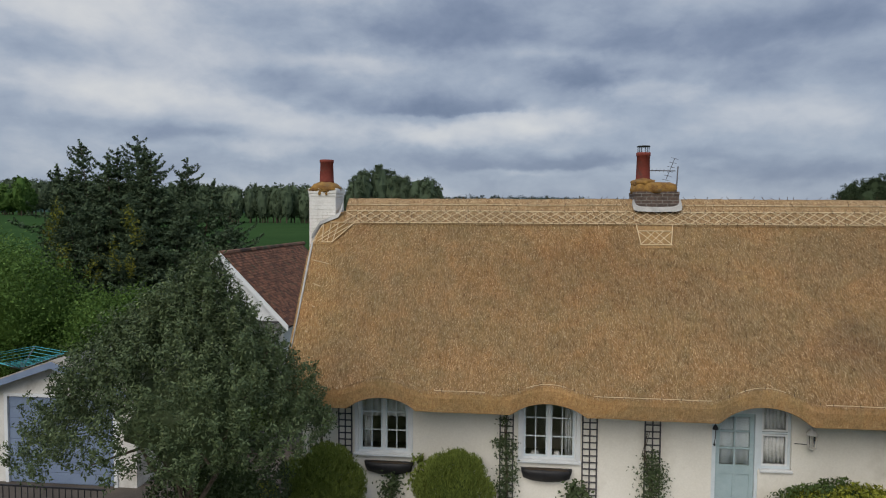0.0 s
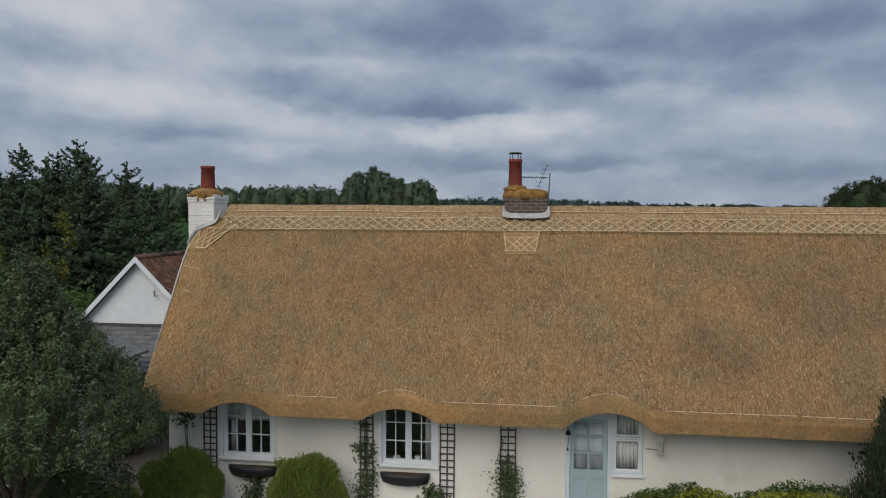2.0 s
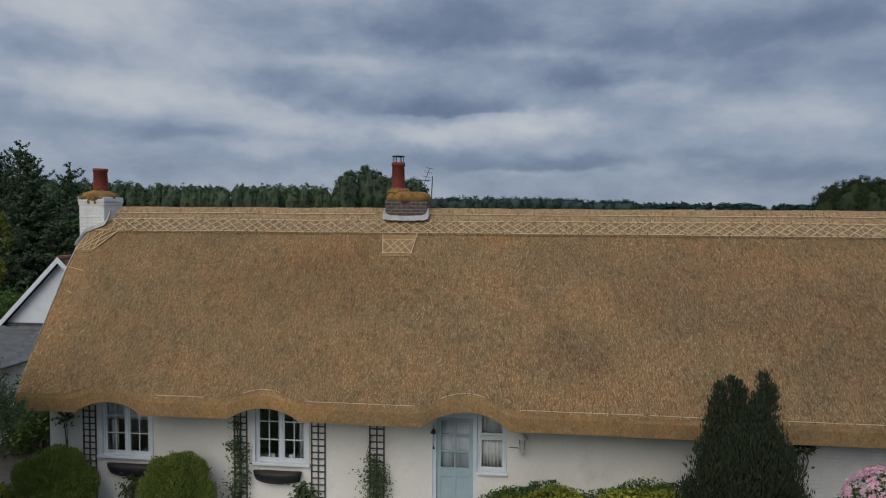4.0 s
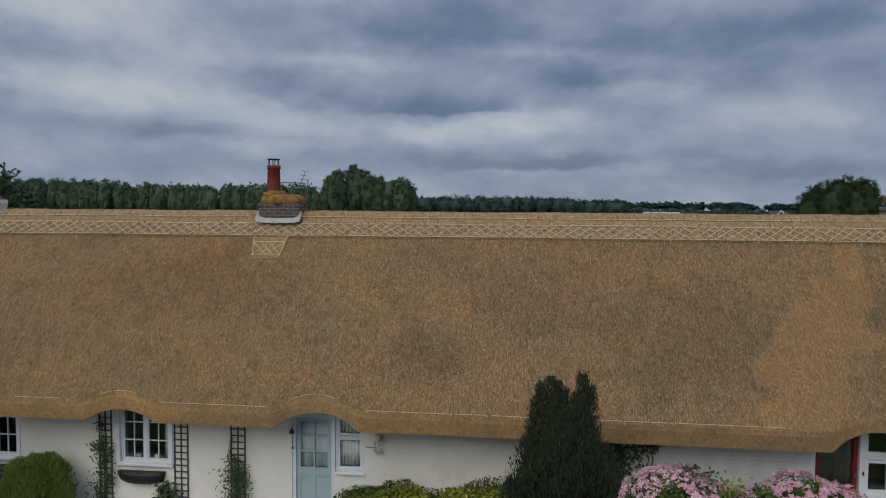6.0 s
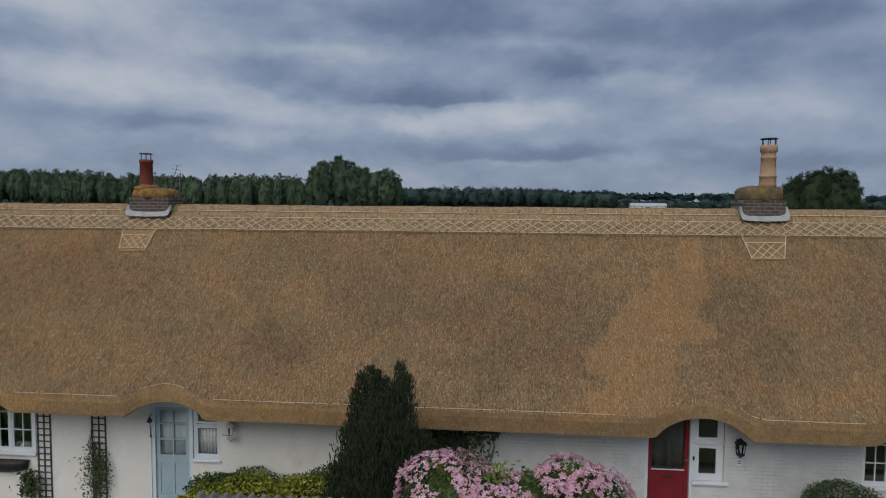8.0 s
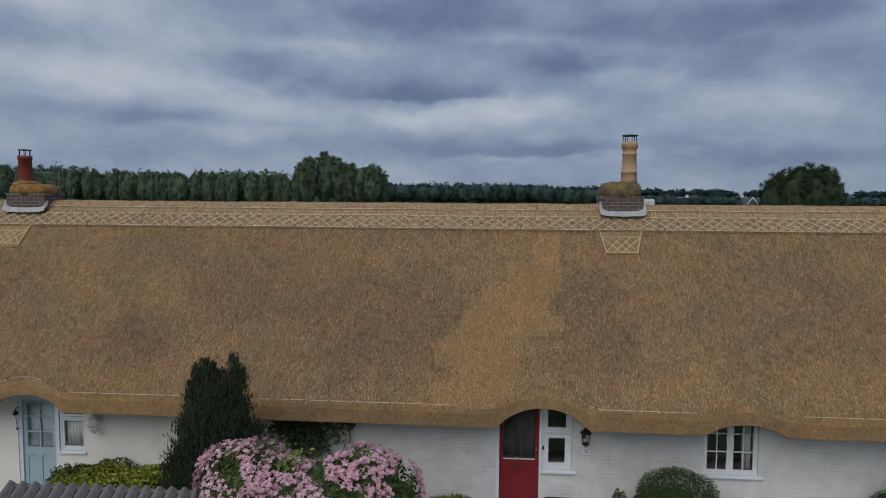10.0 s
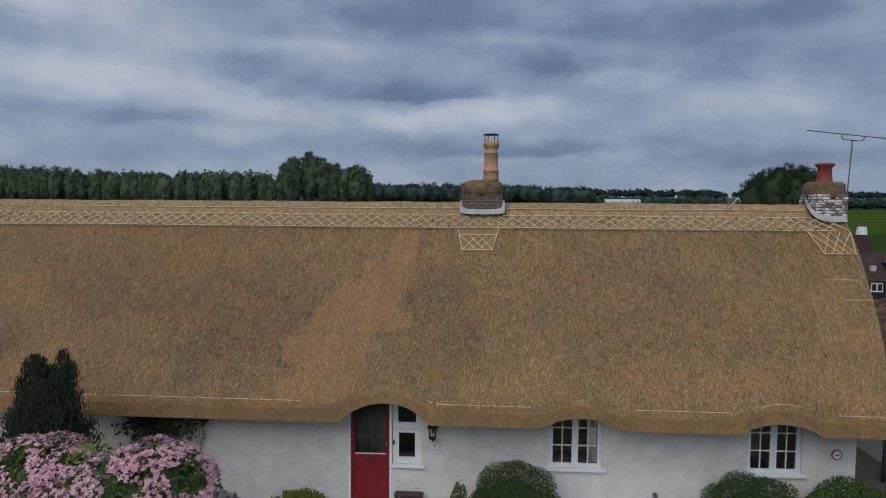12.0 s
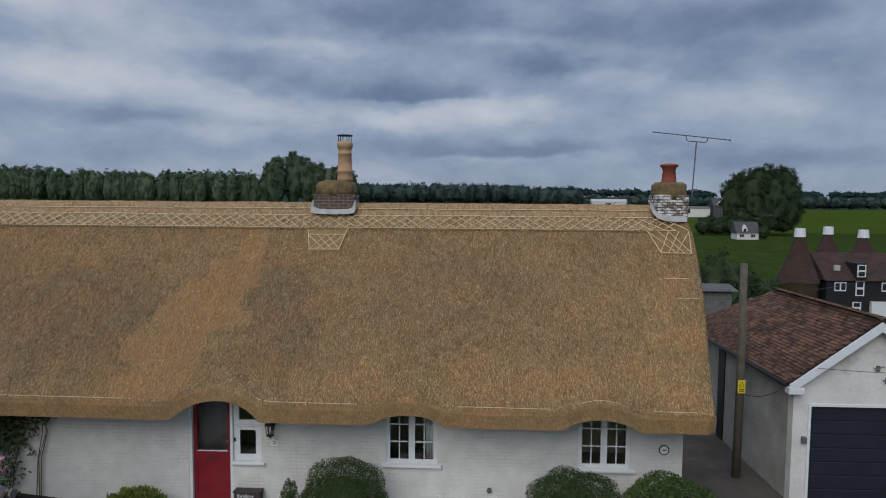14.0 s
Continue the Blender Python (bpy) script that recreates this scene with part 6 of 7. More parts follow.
conifer("cypress_tree", "dark upright cypress with twin tips before the cottage", (9.35, 10.9, 0), [(0.25, 0, 3.72, 0.38, 0.5), (-0.26, 0, 3.62, 0.38, 0.3), (-0.42, 0.05, 3.52, 0.36, 0.2), (-0.14, 0.0, 3.56, 0.36, 0.2), (-0.05, 0.1, 3.40, 0.50, 0.05), (0.36, 0, 3.5, 0.45, 0.1), (0.15, 0, 3.35, 0.4, 0.1), (-0.52, 0, 3.2, 0.4, 0.1), (-0.62, -0.05, 2.6, 0.62, 0.05), (0.05, -0.3, 3.2, 0.7, 0.05), (0.62, 0, 2.5, 0.60, 0.05), (-0.2, -0.35, 2.9, 0.8, 0.05), (0.35, -0.3, 2.8, 0.7, 0.05), (-0.85, 0, 1.9, 0.5, 0.05), (0.85, 0, 1.8, 0.5, 0.05)], 290, 0.0155, "cypress", 40, droop=-0.45)
part("inner_foliage", lump((-0.05, 0.05, 1.55), (0.45, 0.38, 1.45), 0.12, 1.5, 3), "cypress", bpy.data.objects["cypress_tree"])
LEAD = [(0.05, 0, 9.45, 2.7, 0.3), (-2.8, 0.2, 9.3, 2.2, 0.4), (-1.0, 0.1, 8.9, 2.2, 0.4), (0.55, -0.3, 8.95, 2.3, 0.4), (-3.9, 0.1, 8.2, 1.6, 0.5), (2.25, 0.3, 8.45, 2.3, 0.4), (-3.25, 0.1, 8.0, 1.7, 0.5), (3.65, -0.1, 7.5, 2.0, 0.5), (-0.9, -0.8, 8.6, 2.4, 0.3), (1.1, -0.7, 8.7, 2.4, 0.3), (4.4, 0.2, 6.6, 1.6, 0.4), (-1.4, -1.2, 7.0, 2.4, 0.3), (0.8, -1.4, 6.6, 2.4, 0.3), (2.6, -1.0, 6.4, 2.2, 0.3), (-2.9, -0.8, 6.4, 2.0, 0.3)]
conifer("conifer_tree", "tall dark many-tipped conifer behind the gardens", (-16.8, 27.7, 0), LEAD, 46, 0.050, "conifer", 42,
        [(-2.2, -2.3, 6.0, 0.55), (-2.4, -2.5, 5.2, 0.5), (-1.6, -2.7, 4.2, 0.6), (1.2, -2.6, 5.9, 0.5), (1.6, -2.7, 5.2, 0.5), (0.7, -2.9, 4.3, 0.6), (-0.2, -2.9, 3.6, 0.6), (1.4, -2.9, 3.9, 0.4)], feather=True)


def broadleaf(name, label, at, crown, radii, mat, n, leaf, seed, lumps=22, rough=0.22, trunk=0.14, core=True, long=1.3, sprigs=False):
    """A tree: tapered trunk, limbs, crown of many leaves in uneven clumps. crown: centre height."""
    rng = np.random.default_rng(seed)
    e = thing(name, label, "tree", at)
    part("trunk", tube(bmesh.new(), [(0, 0, -0.05), (0.03, 0.02, crown * 0.45), (-0.02, 0, crown)], trunk, 9, trunk * 0.45), "bark", e)
    for k in range(9):
        a = k * 2.4 + seed
        r = rng.uniform(0.5, 0.85)
        part("limb", tube(bmesh.new(), [(0, 0, crown * rng.uniform(0.35, 0.8)), (radii[0] * 0.3 * math.cos(a), radii[1] * 0.3 * math.sin(a), crown * rng.uniform(0.7, 1.0)), (radii[0] * r * math.cos(a), radii[1] * r * math.sin(a), crown + radii[2] * rng.uniform(-0.3, 0.75))], trunk * 0.4, 6, 0.01), "bark", e)
    # clumps of leaves over the crown, with gaps between
    if sprigs:
        # leaves set along upright outer sprigs
        nc = n // 80
        c, d = shell_points(rng, nc, (0, 0, crown), radii, 0.55, lumps, rough, -0.12)
        up_ = np.clip((c[:, 2] - crown) / radii[2], 0, 1)
        c[:, :2] *= (1.10 - 0.68 * up_)[:, None]
        c[:, 0] += 0.30 * up_
        c[:, 2] += 0.27 * radii[2] * up_
        t_ = rng.uniform(0, 1, (len(c), 80, 1))
        way = d * 0.6 + np.array([0, 0, 0.75])
        P = (c[:, None, :] + way[:, None, :] * t_ * 0.34 + rng.normal(0, 1, (len(c), 80, 3)) * 0.055 * (1.1 - 0.6 * t_)).reshape(-1, 3)
        q, f = leaf_mesh(P, np.repeat(d, 80, 0), leaf, rng, long, 0.9)
        quads_ob("crown", q, f, mat, e)
        part("inner_foliage", lump((0.05, 0, crown + 0.25), [radii[0] * 0.42, radii[1] * 0.42, radii[2] * 0.42], 0.25, 1.6, 3), mat, e, "", True)
        return e
    nc = max(30, n // 160)
    c, d = shell_points(rng, nc, (0, 0, crown), radii, 0.45, lumps, rough)
    per = n // len(c)
    cs = np.mean(radii) * 0.20
    P = (c[:, None, :] + rng.normal(0, 1, (len(c), per, 3)) * cs * np.array([1, 1, 0.8])).reshape(-1, 3)
    D = np.repeat(d, per, 0)
    q, f = leaf_mesh(P, D, leaf, rng, long, 0.9)
    quads_ob("crown", q, f, mat, e)
    if core:
        part("inner_foliage", lump((0, 0, crown), [r * 0.55 for r in radii], 0.25, 1.6, 3), mat, e, "", True)
    return e


broadleaf("grey_green_tree", "dense rounded grey-green evergreen tree in the front garden", (-5.12, 9.7, 0), 2.55, (1.98, 1.6, 1.85), "olive", 110000, 0.022, 50, sprigs=True, long=1.5)
# added dark mass that stands in for shade below the crown
shrub("shade_shrub", "added dark shrub standing in for the shade under the tree", "shrub", (-5.05, 10.7, 0), (1.25, 0.6, 1.05), "ivy", 7000, 0.035, 58)
broadleaf("garden_shrub", "large mid-green leafy garden shrub", (-18.8, 22.6, 0), 2.2, (2.6, 2.0, 2.4), "leafgreen", 30000, 0.05, 51)
broadleaf("garden_shrub", "large mid-green leafy garden shrub", (-22.5, 24.0, 0), 2.6, (2.6, 2.0, 2.9), "leafgreen", 30000, 0.05, 52)
broadleaf("garden_shrub", "mid-green leafy shrub below the conifer", (-14.2, 22.3, 0), 1.6, (1.8, 1.5, 1.6), "leafgreen", 18000, 0.05, 53)
broadleaf("garden_shrub", "dark green shrub beside the lean-to", (-12.6, 19.3, 0), 1.0, (1.3, 1.0, 1.1), "box", 6000, 0.06, 54)
broadleaf("garden_shrub", "mid-green leafy shrub at the cottage corner", (-6.6, 15.6, 0), 0.9, (0.9, 0.8, 0.9), "shrubgreen", 5000, 0.05, 55)


# ---- tiled roofs ----
def slope_tiles(parent, origin, along, up, na, nu, wa, wu, mat, limit=300, name="roof_tile", lift=0.02, hip=0.0):
    """Overlapping tiles on a slope: origin at its foot, along and up are unit ways; the first are objects, the rest one mesh."""
    o, a, u = Vector(origin), Vector(along).normalized(), Vector(up).normalized()
    nrm = a.cross(u).normalized()
    if nrm.z < 0:
        nrm = -nrm
    L = wu * 1.45
    base_v = [(-wa * 0.485, 0, 0.004), (wa * 0.485, 0, 0.004), (wa * 0.485, L, -0.012), (-wa * 0.485, L, -0.012), (-wa * 0.485, 0, 0.018), (0, 0, 0.022), (wa * 0.485, 0, 0.018), (wa * 0.485, L, 0.000), (0, L, 0.002), (-wa * 0.485, L, 0.000)]
    base_f = [(0, 1, 6, 5, 4), (4, 5, 8, 9), (5, 6, 7, 8), (1, 2, 7, 6), (0, 4, 9, 3), (0, 3, 2, 1)]
    me = bpy.data.meshes.new(name)
    me.from_pydata(base_v, [], base_f)
    me.materials.append(M[mat])
    rot = Matrix((a, u, nrm)).transposed().to_4x4()
    rng = random.Random(int(abs(o.x * 7 + o.y * 3) * 10))
    joined_v, joined_f = [], []
    count = 0
    for j in range(nu):
        for i in range(na):
            p = o + a * ((i + 0.5 + (0.5 if j % 2 else 0)) * wa) + u * (j * wu) + nrm * (lift + rng.uniform(0, 0.006))
            if hip and (i + 0.5) * wa > na * wa - hip * (j + 0.6) / nu:
                continue
            m = Matrix.Translation(p) @ rot @ Matrix.Rotation(rng.gauss(0, 0.012), 4, "Z") @ Matrix.Rotation(rng.gauss(0, 0.012), 4, "X")
            if count < limit:
                ob = new(name, me)
                ob.parent = parent
                ob.matrix_parent_inverse = Matrix.Translation(-parent.location)
                ob.matrix_basis = m
            else:
                k = len(joined_v)
                joined_v += [tuple(m @ Vector(v)) for v in base_v]
                joined_f += [tuple(k + q for q in f) for f in base_f]
            count += 1
    if joined_v:
        ob = mesh_ob("tile_course", joined_v, joined_f, mat, parent)
        ob.matrix_parent_inverse = Matrix.Translation(-parent.location)
        tagged(ob, kind="stuff")


def prism(bm, xa, xb, y0, y1, z0, ze, zr, xr):
    """A gabled block along y: walls to ze, ridge at xr, zr."""
    prof = [(xa, z0), (xb, z0), (xb, ze), (xr, zr), (xa, ze)]
    a = [bm.verts.new((x, y0, z)) for x, z in prof]
    b = [bm.verts.new((x, y1, z)) for x, z in prof]
    bm.faces.new(a[::-1])
    bm.faces.new(b)
    for i in range(5):
        j = (i + 1) % 5
        bm.faces.new((a[i], a[j], b[j], b[i]))
    bmesh.ops.recalc_face_normals(bm, faces=bm.faces)
    return bm


def plank_between(bm, p, q, w, t):
    """A board from p to q, w high in z and t thick in y."""
    p, q = Vector(p), Vector(q)
    v = [bm.verts.new(c + Vector((0, dy_, dz_))) for c in (p, q) for dy_, dz_ in ((0, 0), (t, 0), (t, w), (0, w))]
    for f in ((0, 1, 2, 3), (7, 6, 5, 4), (0, 4, 5, 1), (1, 5, 6, 2), (2, 6, 7, 3), (3, 7, 4, 0)):
        bm.faces.new([v[i] for i in f])
    bmesh.ops.recalc_face_normals(bm, faces=bm.faces)


def own(ob, e):
    ob.parent = e
    ob.matrix_parent_inverse = Matrix.Translation(-e.location)
    return ob


# ---- garage across the lane ----
GX0, GX1, GY0, GY1, GE, GR = 26.85, 30.13, 13.9, 20.4, 2.74, 3.95
GXM = (GX0 + GX1) / 2
gar = thing("garage", "grubby white garage with brown clay tile roof and dark door", "garage", (GXM, 17, 0))
bm = bmesh.new()
D0, D1, DT = 27.22, 29.76, 2.14
box(bm, GX0, D0 - 0.06, GY0, GY0 + 0.22, -0.1, GE)
box(bm, D1 + 0.06, GX1, GY0, GY0 + 0.22, -0.1, GE)
box(bm, D0 - 0.06, D1 + 0.06, GY0, GY0 + 0.22, DT + 0.06, GE)
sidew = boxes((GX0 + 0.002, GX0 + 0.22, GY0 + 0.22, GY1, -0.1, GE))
box(bm, GX1 - 0.22, GX1, GY0 + 0.22, GY1, -0.1, GE)
box(bm, GX0 + 0.22, GX1 - 0.22, GY1 - 0.22, GY1, -0.1, GE)
for y in (GY0,):
    a = [bm.verts.new((x, y, z)) for x, z in ((GX0, GE), (GX1, GE), (GXM, GR - 0.03))]
    b = [bm.verts.new((x, y + 0.22, z)) for x, z in ((GX0, GE), (GX1, GE), (GXM, GR - 0.03))]
    bm.faces.new(a), bm.faces.new(b[::-1])
    for i in range(3):
        bm.faces.new((a[(i + 1) % 3], a[i], b[i], b[(i + 1) % 3]))
own(part("wall", bm, "grubby", None, "grubby white rendered walls"), gar)
own(part("side_wall", sidew, "grime_shade", None, "stained side wall, darkened for its shade too"), gar)
bm = boxes((D0 - 0.06, D0, GY0 - 0.02, GY0 + 0.10, 0, DT + 0.06), (D1, D1 + 0.06, GY0 - 0.02, GY0 + 0.10, 0, DT + 0.06), (D0, D1, GY0 - 0.02, GY0 + 0.10, DT, DT + 0.06))
own(part("door_frame", bm, "white", None), gar)
door = own(part("garage_door", boxes((D0, D1, GY0 + 0.07, GY0 + 0.10, 0.01, DT)), "navy", None, "dark panelled garage door"), gar)
for i in range(7):
    z = 0.03 + i * 0.30
    part("door_slat", boxes((D0 + 0.02, D1 - 0.02, GY0 + 0.045, GY0 + 0.0695, z, z + 0.285), bevel=0.008), "navy", door)
sl = math.atan2(GR - GE, GXM - GX0)
for side in (-1, 1):
    bm = bmesh.new()
    xe = GXM + side * (GXM - GX0 + 0.18)
    ze = GR - (GXM - GX0 + 0.18) * math.tan(sl)
    v = [bm.verts.new(p) for p in ((xe, GY0 - 0.16, ze), (GXM, GY0 - 0.16, GR), (GXM, GY1 - 2.0, GR), (xe, GY1 + 0.1, ze), (xe, GY0 - 0.16, ze + 0.04), (GXM, GY0 - 0.16, GR + 0.04), (GXM, GY1 - 2.0, GR + 0.04), (xe, GY1 + 0.1, ze + 0.04))]
    for f in ((0, 1, 2, 3), (7, 6, 5, 4), (0, 4, 5, 1), (1, 5, 6, 2), (2, 6, 7, 3), (3, 7, 4, 0)):
        bm.faces.new([v[i] for i in f])
    bmesh.ops.recalc_face_normals(bm, faces=bm.faces)
    own(part("roof_deck", bm, "soil", None), gar)
    bm = bmesh.new()
    plank_between(bm, (xe, GY0 - 0.20, ze - 0.16), (GXM, GY0 - 0.20, GR - 0.16), 0.20, 0.035)
    own(part("bargeboard", bm, "white", None, "white painted bargeboard"), gar)
    own(part("barge_foot", boxes((xe - 0.02 if side < 0 else xe - 0.30, xe + 0.30 if side < 0 else xe + 0.02, GY0 - 0.205, GY0 - 0.005, ze - 0.17, ze - 0.02), bevel=0.01), "white", None), gar)
    # the side toward the cottage carries single tiles
    if side < 0:
        slope_tiles(gar, (xe, GY0 - 0.15, ze + 0.04), (0, 1, 0), (GXM - xe, 0, GR - ze), 50, 27, 0.134, 0.0875, "tile", hip=2.1)
    else:
        slope_tiles(gar, (xe, GY0 - 0.15, ze + 0.04), (0, 1, 0), (GXM - xe, 0, GR - ze), 50, 27, 0.134, 0.0875, "tile", 0, hip=2.1)
bm = bmesh.new()
hv = [bm.verts.new(p) for p in ((GX0 - 0.18, GY1 + 0.1, ze), (GX1 + 0.18, GY1 + 0.1, ze), (GXM, GY1 - 2.0, GR), (GX0 - 0.18, GY1 + 0.1, ze + 0.05), (GX1 + 0.18, GY1 + 0.1, ze + 0.05), (GXM, GY1 - 2.0, GR + 0.05))]
for f in ((0, 2, 1), (3, 4, 5), (0, 1, 4, 3), (1, 2, 5, 4), (2, 0, 3, 5)):
    bm.faces.new([hv[i] for i in f])
own(part("hip_slope", bm, "tile", None), gar)
for i in range(10):
    y = GY0 - 0.1 + i * 0.46
    bm = bmesh.new()
    tube(bm, [(GXM, y, GR + 0.045), (GXM, y + 0.46, GR + 0.045)], 0.085, 8)
    own(part("ridge_tile", bm, "tile", None), gar)
own(part("gutter", tube(bmesh.new(), [(GX0 - 0.20, GY0 - 0.1, GE - 0.13), (GX0 - 0.20, GY1, GE - 0.10)], 0.05, 8), "dark", None, "dark gutter"), gar)
# tall dark strip, placed and sized to fit the camera's view
own(part("side_door", boxes((GX0 - 0.03, GX0 - 0.002, 17.55, 17.97, 0, 2.45)), "dark", None, "tall narrow dark strip on the side wall"), gar)
lamp = thing("wall_light", "small grey box light beside the garage door", "lamp", (27.08, GY0, 1.42))
part("housing", boxes((-0.05, 0.05, -0.08, -0.001, -0.07, 0.07), bevel=0.012), "metal", lamp)
part("back_plate", boxes((-0.065, 0.065, -0.012, -0.0005, -0.085, 0.085)), "grubby", lamp)
for x, z in ((28.55, 2.98), (28.75, 2.72)):
    b = thing("cable_bracket", "small grey cable bracket on the gable", "bracket", (x, GY0, z))
    part("plate", boxes((-0.04, 0.04, -0.02, -0.001, -0.06, 0.06)), "metal", b)
    part("hook", tube(bmesh.new(), [(-0.10, -0.03, 0.02), (-0.04, -0.05, -0.02), (0.04, -0.05, 0.03), (0.12, -0.04, 0.05)], 0.012, 5), "metal", b)


def cable(label, a, b, sag, r=0.008):
    a, b = Vector(a), Vector(b)
    pts = [a.lerp(b, i / 14) - Vector((0, 0, sag * 4 * (i / 14) * (1 - i / 14))) for i in range(15)]
    return tagged(part("cable", tube(bmesh.new(), pts, r, 5), "dark"), label, "cable")


# ---- pole ----
pole = thing("telegraph_pole", "weathered wooden pole with a yellow warning sign", "pole", (26.25, 15.2, 0))
part("shaft", tube(bmesh.new(), [(0, 0, -0.2), (0.02, 0, 2.5), (0.0, 0, 5.05)], 0.10, 12, 0.078), "wood", pole, "", True)
sg = part("warning_sign", boxes((-0.085, 0.085, -0.132, -0.124, 2.05, 2.36)), "yellow", pole, "yellow warning plate")
bm = bmesh.new()
for a, b in (((-0.055, 2.20), (0, 2.32)), ((0, 2.32), (0.055, 2.20)), ((0.055, 2.20), (-0.055, 2.20))):
    tube(bm, [(a[0], -0.134, a[1]), (b[0], -0.134, b[1])], 0.006, 5)
part("triangle", bm, "dark", sg)
part("bar", boxes((-0.055, 0.055, -0.136, -0.1325, 2.13, 2.15), (-0.055, 0.055, -0.136, -0.1325, 2.09, 2.11)), "dark", sg)
cable("dark overhead cable from the pole", (26.25, 15.2, 4.55), (40, 30, 3.9), 0.15)
cable("dark overhead cable from the pole", (26.25, 15.2, 4.25), (40, 30, 3.6), 0.15)
cable("dark cable slung to the garage wall", (26.25, 15.1, 2.05), (26.84, 14.6, 2.25), 0.10)
cable("grey cable across the garage gable", (27.2, GY0 - 0.24, 3.02), (31, GY0 - 0.24, 2.95), 0.05, 0.006)
wall = thing("garden_wall", "low grubby white wall end at the lane", "wall", (29.0, 12.6, 0))
part("wall_body", boxes((-0.6, 0.35, -0.10, 0.10, 0, 0.45), bevel=0.012), "grubby", wall)
part("coping", boxes((-0.64, 0.39, -0.14, 0.14, 0.451, 0.51), bevel=0.012), "white", wall)
back = thing("timber_shed", "white boarded shed end with a small window behind the cottage", "shed", (26.0, 21.8, 0))
part("boards", boxes((-1.4, 0.9, 0, 2.0, 0, 2.5)), "grubby", back)
part("shed_roof", boxes((-1.5, 1.0, -0.15, 2.1, 2.501, 2.58)), "slate", back)
part("shed_window", boxes((-0.5, 0.3, -0.03, -0.002, 1.4, 2.2)), "dark", back)
part("window_bar", boxes((-0.5, 0.3, -0.05, -0.031, 1.76, 1.84)), "white", back)

# ---- house behind, on the drive ----
hx, hy0, hy1 = -9.42, 20.4, 28.6
house = thing("tiled_house", "white rendered house with red-brown tile roof behind", "house", (hx, 24, 0))
own(part("wall", prism(bmesh.new(), hx - 2.05, hx + 2.05, hy0, hy1, -0.1, 2.50, 4.62, hx), "white", None, "white rendered gable walls"), house)
for side in (-1, 1):
    bm = bmesh.new()
    xe, ze, zr = hx + side * 2.3, 2.30, 4.66
    v = [bm.verts.new(p) for p in ((xe, hy0 - 0.2, ze), (hx, hy0 - 0.2, zr), (hx, hy1, zr), (xe, hy1, ze), (xe, hy0 - 0.2, ze + 0.05), (hx, hy0 - 0.2, zr + 0.05), (hx, hy1, zr + 0.05), (xe, hy1, ze + 0.05))]
    for f in ((0, 1, 2, 3), (7, 6, 5, 4), (0, 4, 5, 1), (1, 5, 6, 2), (2, 6, 7, 3), (3, 7, 4, 0)):
        bm.faces.new([v[i] for i in f])
    bmesh.ops.recalc_face_normals(bm, faces=bm.faces)
    own(part("roof_deck", bm, "soil", None), house)
    bm = bmesh.new()
    plank_between(bm, (xe, hy0 - 0.235, ze - 0.10), (hx, hy0 - 0.235, zr - 0.10), 0.20, 0.03)
    own(part("bargeboard", bm, "white", None, "white painted bargeboard"), house)
    slope_tiles(house, (xe, hy0 - 0.2, ze + 0.05), (0, 1, 0), (hx - xe, 0, zr - ze), 48, 30, 0.17, 0.11, "tilered", 300 if side > 0 else 0)
for i in range(18):
    y = hy0 - 0.2 + i * 0.48
    own(part("ridge_tile", tube(bmesh.new(), [(hx, y, zr + 0.05), (hx, y + 0.46, zr + 0.05)], 0.10, 8), "tile", None), house)
own(part("string_course", boxes((hx - 2.0, hx + 2.0, hy0 - 0.06, hy0 - 0.002, 2.44, 2.50)), "trellis", None, "dark flashing below the gable"), house)
own(part("wall_hook", tube(bmesh.new(), [(hx + 0.55, hy0 - 0.002, 3.62), (hx + 0.55, hy0 - 0.08, 3.60), (hx + 0.60, hy0 - 0.09, 3.42), (hx + 0.68, hy0 - 0.09, 3.46)], 0.016, 6), "dark", None), house)
lean = thing("lean_to", "grey slate roofed lean-to before the house gable", "outbuilding", (hx, 19.4, 0))
own(part("wall", boxes((-11.5, -7.6, 18.5, 20.39, -0.1, 1.35)), "grubby", None), lean)
for i, x in enumerate((-11.0, -9.9, -8.8)):
    own(part("window", boxes((x, x + 0.7, 18.46, 18.498, 0.5, 1.2)), "dark", None), lean)
    own(part("fascia", boxes((x - 0.1, x + 1.0, 18.40, 18.45, 1.22, 1.34)), "white", None), lean)
bm = bmesh.new()
v = [bm.verts.new(p) for p in ((-11.7, 18.3, 1.33), (-7.5, 18.3, 1.33), (-7.5, 20.395, 2.32), (-11.7, 20.395, 2.32), (-11.7, 18.3, 1.38), (-7.5, 18.3, 1.38), (-7.5, 20.395, 2.37), (-11.7, 20.395, 2.37))]
for f in ((3, 2, 1, 0), (4, 5, 6, 7), (0, 1, 5, 4), (1, 2, 6, 5), (2, 3, 7, 6), (3, 0, 4, 7)):
    bm.faces.new([v[i] for i in f])
own(part("roof_deck", bm, "soil", None), lean)
slope_tiles(lean, (-11.7, 18.28, 1.38), (1, 0, 0), (0, 2.095, 0.99), 16, 10, 0.26, 0.23, "slate", 300, "slate")

